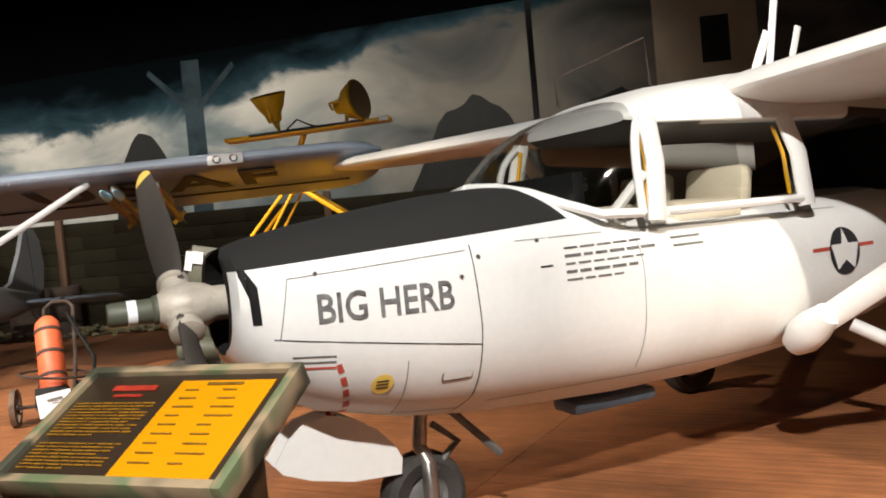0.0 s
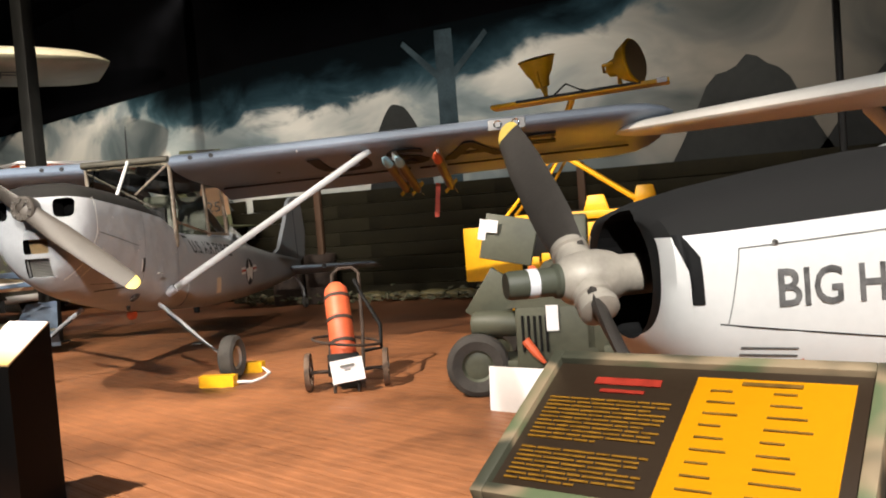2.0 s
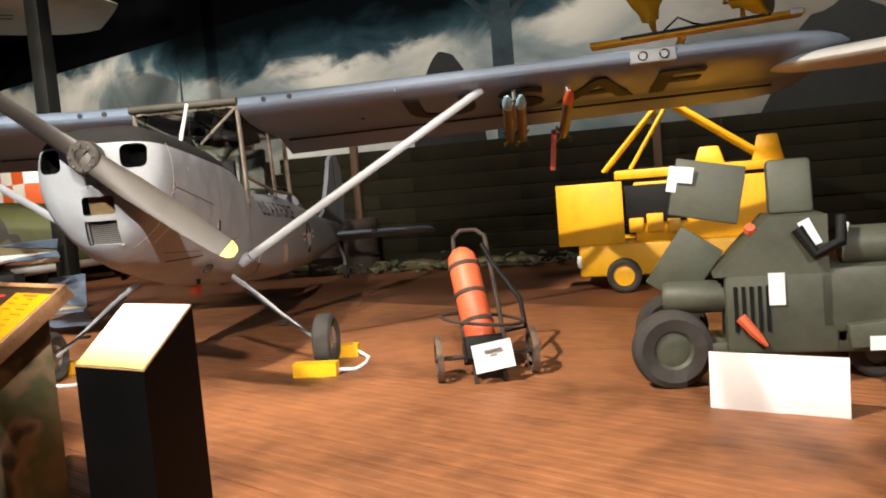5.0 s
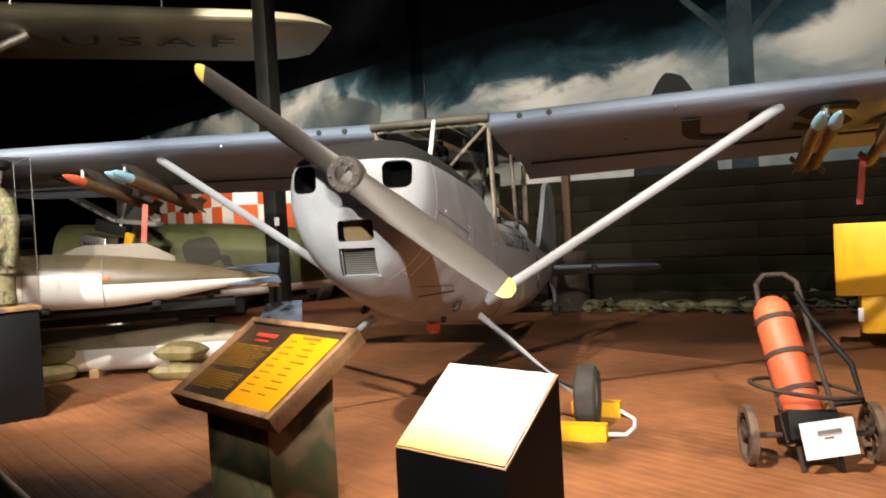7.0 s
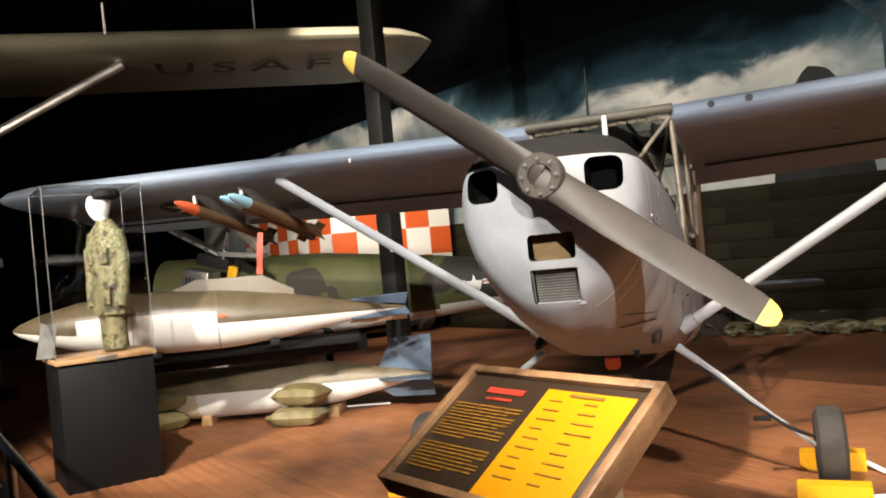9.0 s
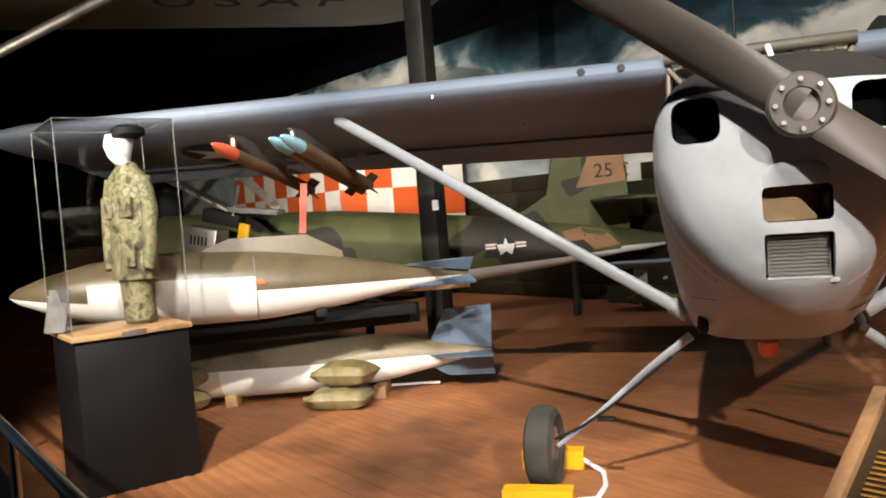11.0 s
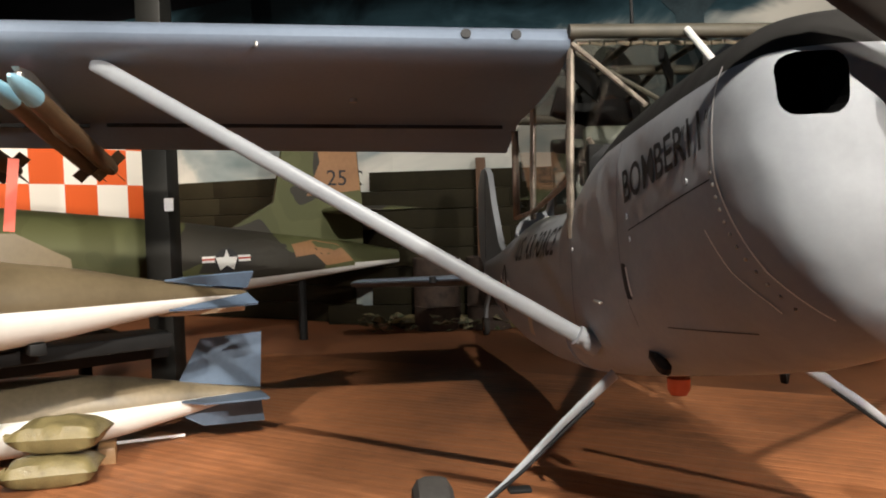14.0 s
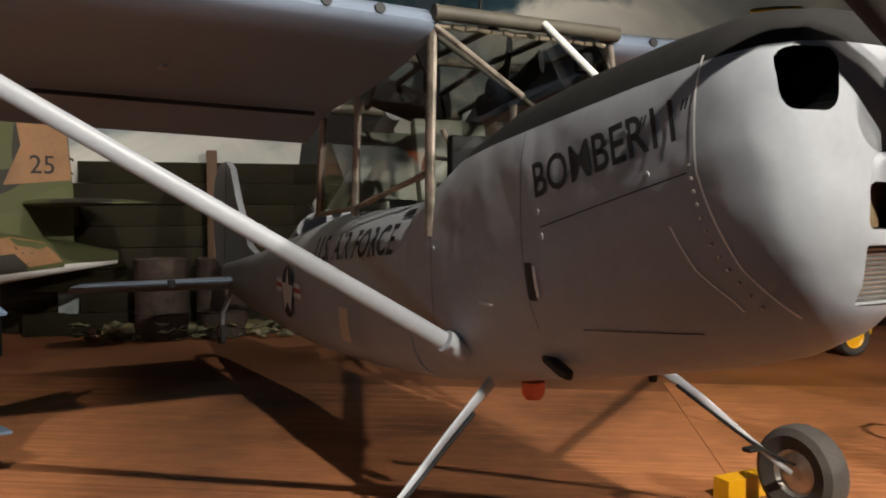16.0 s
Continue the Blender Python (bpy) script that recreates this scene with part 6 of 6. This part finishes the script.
def jet():
    ang = math.degrees(math.atan2(-0.53, -0.85)) - 90
    root = thing("attack_jet", "camouflaged jet aircraft with a white belly and tall fin", "aircraft", -8.75, 14.15, 0, ang)
    st = [(0.0, 0.06, 0.99, 0.84), (0.6, 0.17, 1.12, 0.77), (1.5, 0.28, 1.25, 0.66), (2.6, 0.42, 1.42, 0.55), (4.2, 0.6, 1.6, 0.45), (6.5, 0.7, 1.7, 0.42)]
    hull = Hull(st, (2.2, 2.2), 0.5)
    bm_mats = [CAMOJET, WHITE]
    shell("fuselage", st, bm_mats, root, lambda c: 1 if c.z < 0.91 - 0.075 * c.y else 0, 32, (2.2, 2.2), 0.5)
    insignia(hull, root, 1, 2.1, 0.98, 0.13)
    insignia(hull, root, -1, 2.1, 0.98, 0.13)
    fin = [(0.45, 0.98), (2.1, 1.25), (1.5, 1.6), (1.25, 2.9), (0.55, 2.9), (0.45, 1.6)]
    plated("fin", fin, 0.09, CAMOJET, Matrix.Translation((-0.045, 0, 0)) @ SWAP, root)
    for k in (-1, 1):
        m = Matrix(((0, 0, k, k * 0.052), (k, 0, 0, 0.75 if k < 0 else 0.52), (0, 1, 0, 1.78), (0, 0, 0, 1)))
        lettering("tail_number", "25", m, 0.26, INK, root, "black tail number", 0.003)
        wing("stabiliser", 1.45, 1.0, 0.7, 0.09, CAMOJET, root, Matrix.Translation((k * 0.04, 0.95, 1.48)) @ Matrix.Rotation(math.pi, 4, "Z"), side=-k)
        wing("wing", 2.2, 1.9, 1.6, 0.13, CAMOJET, root, Matrix.Translation((k * 0.5, 6.0, 0.75)) @ Matrix.Rotation(math.pi, 4, "Z"), side=-k)
        plated("fin_patch", [(0.47, 1.72), (1.12, 1.66), (0.95, 2.05), (1.0, 2.35), (0.8, 2.6), (0.82, 2.86), (0.56, 2.86)], 0.004, CLAY, Matrix.Translation((0.046 if k > 0 else -0.05, 0, 0)) @ SWAP, root, "tan camouflage patch on the fin")
        hull.mark("camouflage_patch", [(0.62, 0.9), (0.95, 0.86), (1.1, 1.0), (1.32, 0.98), (1.36, 1.12), (1.1, 1.16), (0.8, 1.1)], CLAY, root, k, "tan camouflage patch")
        hull.mark("camouflage_patch", [(1.4, 0.88), (1.9, 0.84), (2.4, 0.86), (2.3, 1.05), (2.0, 1.16), (1.7, 1.2), (1.42, 1.12)], DARKCAMO, root, k, "dark camouflage patch", 0.003)
    m = Matrix(((0, 0, 1, 0.052), (1, 0, 0, 0.95), (0, 1, 0, 2.05), (0, 0, 0, 1)))
    lettering("tail_code", "US", m, 0.24, OLIVE, root, "dark tail code", 0.003)
    tubed("tail_stand", [(0, 1.2, 0.7), (0, 1.2, 0.0)], 0.05, BLACK, root, "black stand post", 8)
    for k in (-1, 1):
        wheel(root, (k * 1.4, 5.4, 0.25), 0.25, 0.16, ALU, name="main_wheel")
        tubed("main_leg", [(k * 1.35, 5.4, 0.7), (k * 1.35, 5.4, 0.25)], 0.05, WHITE, root, "", 8)
    return root


jet()


# chequered control hut --------------------------------------------------------------------------
def chequer():
    m = bpy.data.materials.new("orange_and_white_chequer_paint")
    m.use_nodes = True
    nt = m.node_tree
    co, ck = nt.nodes.new("ShaderNodeTexCoord"), nt.nodes.new("ShaderNodeTexChecker")
    mp = nt.nodes.new("ShaderNodeMapping")
    mp.inputs["Location"].default_value = (0.013, 0.017, 0.02)
    nt.links.new(co.outputs["Object"], mp.inputs["Vector"])
    nt.links.new(mp.outputs[0], ck.inputs["Vector"])
    ck.inputs["Color1"].default_value, ck.inputs["Color2"].default_value = (0.62, 0.1, 0.02, 1), (0.75, 0.72, 0.66, 1)
    ck.inputs["Scale"].default_value = 1 / 0.49
    nt.links.new(ck.outputs["Color"], nt.nodes["Principled BSDF"].inputs["Base Color"])
    nt.nodes["Principled BSDF"].inputs["Roughness"].default_value = 0.55
    return m


CHEQUER = chequer()
root = thing("control_hut", "orange and white chequered runway control hut on a trailer", "hut", -13.57, 13.47, 0, -23)
boxed("cabin", (-2.2, 1.2, 2.12), (4.4, 2.4, 1.8), CHEQUER, root, "", None, 0.03)
boxed("roof", (-2.2, 1.2, 3.05), (4.5, 2.5, 0.06), CARD, root, "", None, 0.02)
boxed("trailer_bed", (-2.2, 1.2, 1.12), (4.4, 2.3, 0.2), OLIVE, root, "", None, 0.02)
for x in (-3.4, -0.9):
    for y in (0.3, 2.1):
        wheel(root, (x, y, 0.5), 0.5, 0.3, OLIVE, (90, 0, 0))
        tubed("axle_post", [(x, y, 0.5), (x, y, 1.1)], 0.08, OLIVE, root, "", 8)

# machine gun mount behind the tanks
root = thing("gun_mount", "bare metal door gun on a pintle mount", "gun mount", -12.6, 10.2, 0, 12)
tubed("pedestal", [(-0.1, 0, 0), (-0.1, 0, 1.2)], 0.09, BLACK, root, "black pedestal")
box_ob = boxed("ammo_box", (-0.25, -0.05, 1.34), (0.42, 0.26, 0.34), ALU, root, "silver ammunition box", (0, 12, 0), 0.015)
for k in range(5):
    boxed("box_vent", (-0.36 + 0.05 * k, -0.185, 1.38 - 0.01 * k), (0.022, 0.006, 0.1), BLACK, box_ob, "", (0, 12, 0), 0)
boxed("receiver", (-0.02, 0.0, 1.6), (0.5, 0.16, 0.16), BLACK, root, "black gun receiver", (0, 14, 0), 0.02)
tray = boxed("feed_tray", (-0.3, -0.06, 1.9), (0.98, 0.2, 0.04), ALU, root, "bright metal feed tray", (0, 27, 0), 0.008)
for k in range(4):
    boxed("tray_slot", (-0.62 + 0.2 * k, -0.165, 2.07 - 0.102 * k), (0.07, 0.006, 0.02), BLACK, tray, "", (0, 27, 0), 0)
boxed("feed_chute", (0.44, -0.04, 1.65), (0.66, 0.18, 0.06), MESH, root, "grey feed chute", (0, 7, 0), 0.01)
boxed("side_plate", (0.42, 0.03, 1.9), (0.75, 0.02, 0.1), WORN, root, "worn tan side plate", (0, 42, 0), 0.004)
tubed("link_rod", [(0.18, -0.1, 1.62), (0.28, -0.1, 1.95)], 0.02, ALU, root, "", 8)
boxed("yellow_tag", (0.3, -0.1, 1.42), (0.14, 0.05, 0.2), YELLOW, root, "yellow tag", (0, 15, 0), 0.02)

# hanging transport wing overhead
root = thing("hanging_aircraft", "olive high-wing aircraft hung from the ceiling", "aircraft", -18.2, 4.9, 0, math.degrees(math.atan2(0.75, 0.66)))
UNDER = material("olive_grey_wing_paint", (0.2, 0.185, 0.13), 0.45, 0, 0.15, 1.0)
wing("wing", 11.1, 3.4, 3.2, 0.13, UNDER, root, Matrix.Translation((0, 0, 4.7)), side=1)
for k, ch in enumerate("USAF"):
    lettering("wing_letter", ch, Matrix.Translation((7.3 + 0.69 * k, 1.15, 4.49)) @ Matrix.Rotation(radians(180), 4, "X"), 0.9, INK, root, "large black letter under the wing", 0.003)
tubed("wing_strut", [(6.6, 0.62, 4.52), (4.8, 0.6, 3.57), (3.0, 0.58, 2.62)], 0.07, ALU, root, "bare metal wing strut", 12, 0.6)
shell("fuselage", [(-2.0, 0.3, 4.5, 3.5), (-0.5, 0.8, 4.9, 2.9), (2.0, 0.9, 4.95, 2.8), (5.0, 0.8, 4.9, 2.9), (8.0, 0.3, 4.7, 3.8)], [UNDER], root)
tubed("pitot", [(6.5, -0.1, 4.75), (6.5, -0.15, 5.15)], 0.02, ALU, root, "", 6)
for x in (1.0, 8.5):
    tubed("hanging_cable", [(x, 1.2, 4.8), (x, 1.2, 7.0)], 0.012, STEEL, root, "", 6)

# kiosk on the far side
root = thing("information_post", "dark information post with a pale top", "post", -15.6, 8.6, 0, 20)
# blue of the body colour stands in for blue light on the post
boxed("body", (0, 0, 0.9), (0.35, 0.35, 1.8), BLUEGREY, root, "", None, 0.01)
boxed("cap", (0, 0, 1.86), (0.55, 0.5, 0.12), CARD, root, "white cap", None, 0.01)
boxed("plinth", (0, 0, 0.1), (0.6, 0.6, 0.2), DARKBOX, root, "", None, 0.01)

# barrels and crates by the fence
def barrel(x, y, mat, label):
    r = thing("oil_drum", label, "drum", x, y, 0, 0, "oil drums")
    turned("drum", [(0.0, 0.0), (0.28, 0.0), (0.29, 0.01), (0.285, 0.28), (0.295, 0.29), (0.285, 0.3), (0.285, 0.58), (0.295, 0.59), (0.285, 0.6), (0.29, 0.87), (0.28, 0.88), (0.27, 0.86), (0.0, 0.86)], mat, None, r, "", 28)
    turned("bung", [(0.0, 0.86), (0.03, 0.86), (0.03, 0.875), (0.0, 0.878)], RUST, Matrix.Translation((0.15, 0.05, 0)), r)


barrel(-8.3, 14.3, RUST, "rusty brown oil drum by the plank fence")
barrel(-7.65, 14.35, RUST, "rusty brown oil drum beside another")

# parapet and hand rail
dirn = Vector((-4.71, 1.803, 0)).normalized()
ang = math.degrees(math.atan2(dirn.y, dirn.x))
start = Vector((3.0, 3.107 - 0.3828 * 5.95, 0))
bm = bmesh.new()
box(bm, (0, 0, 0.25), (16.2, 0.12, 0.5), None, 0.01)
par = part("parapet", bm, CARPET)
mid = start + dirn * 8.1
par.matrix_world = pose(mid.x, mid.y, 0, 0, 0, ang)
tagged(par, "low dark parapet under the hand rail", kind="structure")
rail = thing("hand_rail", "brushed steel hand rail on short posts", "railing", start.x, start.y, 0.5, ang)
tubed("top_rail", [(0, 0, 0.3), (16.2, 0, 0.3)], 0.021, STEEL, rail)
for k in range(20):
    x = 0.26 + 0.85 * k
    if x < 16.2:
        post = tubed("rail_post", [(x, 0, 0.0), (x, 0, 0.29)], 0.018, STEEL, rail)
        turned("post_flange", [(0.0, 0.0), (0.04, 0.0), (0.038, 0.008), (0.018, 0.012), (0.0, 0.012)], STEEL, Matrix.Translation((x, 0, 0)), post, "", 12)

# painted hills on the mural
def hill(x0, x1, z0, top, seed):
    pts = [(x0, z0)]
    for k in range(1, 16):
        f = k / 16
        pts.append((x0 + (x1 - x0) * f, z0 + (top - z0) * (math.sin(math.pi * f) ** (0.6 if seed == 1 else 1.1)) * (1 + (0.05 if seed == 1 else 0.22) * noise.noise(Vector((f * 6, seed, 0))))))
    pts.append((x1, z0))
    ob = plated("painted_hill", pts, 0.004, HILL, Matrix.Translation((0, 14.792, 0)), bpy.data.objects["wall_north"], "dark painted hill")


MN = bpy.data.objects["wall_north"]
plated("painted_tower", [(-5.33, 1.9), (-4.97, 1.9), (-4.99, 4.6), (-5.31, 4.6)], 0.004, MURALPOST, Matrix.Translation((0, 14.794, 0)), MN, "faint blue-grey painted tower")
for k in (-1, 1):
    plated("painted_brace", [(-5.15 + k * 0.16, 3.75), (-5.15 + k * 0.16, 3.92), (-5.15 + k * 0.75, 4.5), (-5.15 + k * 0.8, 4.42)], 0.004, MURALPOST, Matrix.Translation((0, 14.79, 0)), MN, "faint painted brace")
hill(-6.75, -5.5, 1.9, 3.42, 1)
hill(-1.5, 0.9, 1.9, 3.5, 2)
hill(0.6, 3.4, 1.9, 3.3, 3)
plated("painted_building", [(2.75, 1.9), (4.4, 1.9), (4.4, 4.9), (2.75, 4.9)], 0.004, SAND, Matrix.Translation((0, 14.793, 0)), bpy.data.objects["wall_north"], "pale painted building front")
plated("painted_doorway", [(3.5, 3.6), (3.95, 3.6), (3.95, 4.35), (3.5, 4.35)], 0.004, HILL, Matrix.Translation((0, 14.788, 0)), bpy.data.objects["wall_north"], "dark painted opening")

# greenery and rubble along the fence
bm = bmesh.new()
rnd = random.Random(3)
for k in range(420):
    x, y = rnd.uniform(-9.2, -2.0), 14.15 + rnd.uniform(-0.3, 0.35)
    r = rnd.uniform(0.03, 0.11)
    z = abs(rnd.gauss(0, 0.07))
    a = rnd.uniform(0, 6.28)
    v = [bm.verts.new((x + r * math.cos(a + j * 2.1) * rnd.uniform(0.6, 1.3), y + r * math.sin(a + j * 2.1) * 0.8, z + r * rnd.uniform(0, 0.9))) for j in range(3)]
    v.append(bm.verts.new((x, y, z + r * rnd.uniform(0.5, 1.1))))
    for t in ((0, 1, 3), (1, 2, 3), (2, 0, 3), (0, 2, 1)):
        bm.faces.new([v[i] for i in t])
LITTER = camo_paint("dry_leaves_and_rubble", [(0.04, 0.05, 0.025), (0.1, 0.1, 0.05), (0.16, 0.13, 0.08), (0.06, 0.07, 0.03)], 12.0)
tagged(part("undergrowth", bm, LITTER, smooth=False), "dry leaves and rubble along the fence foot", "undergrowth", kind="stuff")
for k in range(7):
    sandbag("dull olive sandbag at the foot of the fence", -8.6 + 0.62 * k + 0.1 * math.sin(k * 5), 14.35 + 0.08 * math.sin(k * 3), 0, 4 * math.sin(k * 2), 10 + k, 0.55, 0.3, 0.17)

# plank fence, board by board
bm = bmesh.new()
box(bm, (0, 0, 0), (2.398, 0.03, 0.24), None, 0.004)
plank_mesh = part("plank", bm, PLANK, bpy.data.objects["wall_north"]).data
first = bpy.data.objects["plank"]
first.location = (-8.6, 14.72, 0.13)
for row in range(8):
    for c in range(8):
        if row == 0 and c == 0:
            continue
        ob = new("plank", plank_mesh)
        ob.parent = bpy.data.objects["wall_north"]
        ob.location = (-8.6 + 2.4 * c + (0.6 if row % 2 else 0), 14.72 + 0.008 * math.sin(c * 7 + row * 3), 0.13 + 0.245 * row)
        ob.rotation_euler = (0.02 * math.sin(row + c), 0.003 * math.sin(c * 3 + row), 0)
slant = math.atan2(14.88 - 20.95, -9.3 + 26)
for row in range(8):
    for c in range(2):
        ob = new("plank", plank_mesh)
        ob.parent = bpy.data.objects["wall_north"]
        d = 1.25 + 2.4 * c + (0.1 if row % 2 else 0)
        ob.location = (-9.3 - d * math.cos(slant) + 0.07 * math.sin(slant), 14.88 - d * math.sin(slant) - 0.07 * math.cos(slant), 0.13 + 0.245 * row)
        ob.rotation_euler = (0.02 * math.sin(row + c), 0, slant)
post_mesh = boxed("fence_post", (0, 0, 1.05), (0.12, 0.1, 2.1), FENCEPOST, bpy.data.objects["wall_north"], "brown fence post", None, 0.01)
post_mesh.location = (-7.75, 14.62, 0)
for x in (-2.9, 1.9):
    ob = new("fence_post", post_mesh.data)
    ob.parent = bpy.data.objects["wall_north"]
    ob.location = (x, 14.62, 0)

# floor matting, strip by strip
bm = bmesh.new()
rib = [(-0.0815, -0.004), (-0.0815, 0.002), (-0.064, 0.003), (-0.056, 0.0056), (-0.026, 0.0056), (-0.018, 0.003), (0.018, 0.003), (0.026, 0.0056), (0.056, 0.0056), (0.064, 0.003), (0.0815, 0.002), (0.0815, -0.004)]
skin(bm, [[(x, y, z) for y, z in rib] for x in (-2.9975, 2.9975)])
strip = part("matting_strip", bm, RIB, bpy.data.objects["floor"], "", False)
a = radians(-22)
u, v = Vector((math.cos(a), math.sin(a), 0)), Vector((-math.sin(a), math.cos(a), 0))
done = 0
for row in range(-24, 26):
    for c in range(-2, 2):
        p = Vector((-4.5, 6.2, 0.003)) + u * (6.0 * c + 1.6) + v * 0.168 * row
        if p.y > 11.5 or p.y < 2.4 - 0.383 * (p.x + 2.95) + 0.95:
            continue
        ob = strip if done == 0 else new("matting_strip", strip.data)
        ob.parent = bpy.data.objects["floor"]
        ob.location, ob.rotation_euler = p, (0.006 * math.sin(row * 5), 0, a)
        done += 1
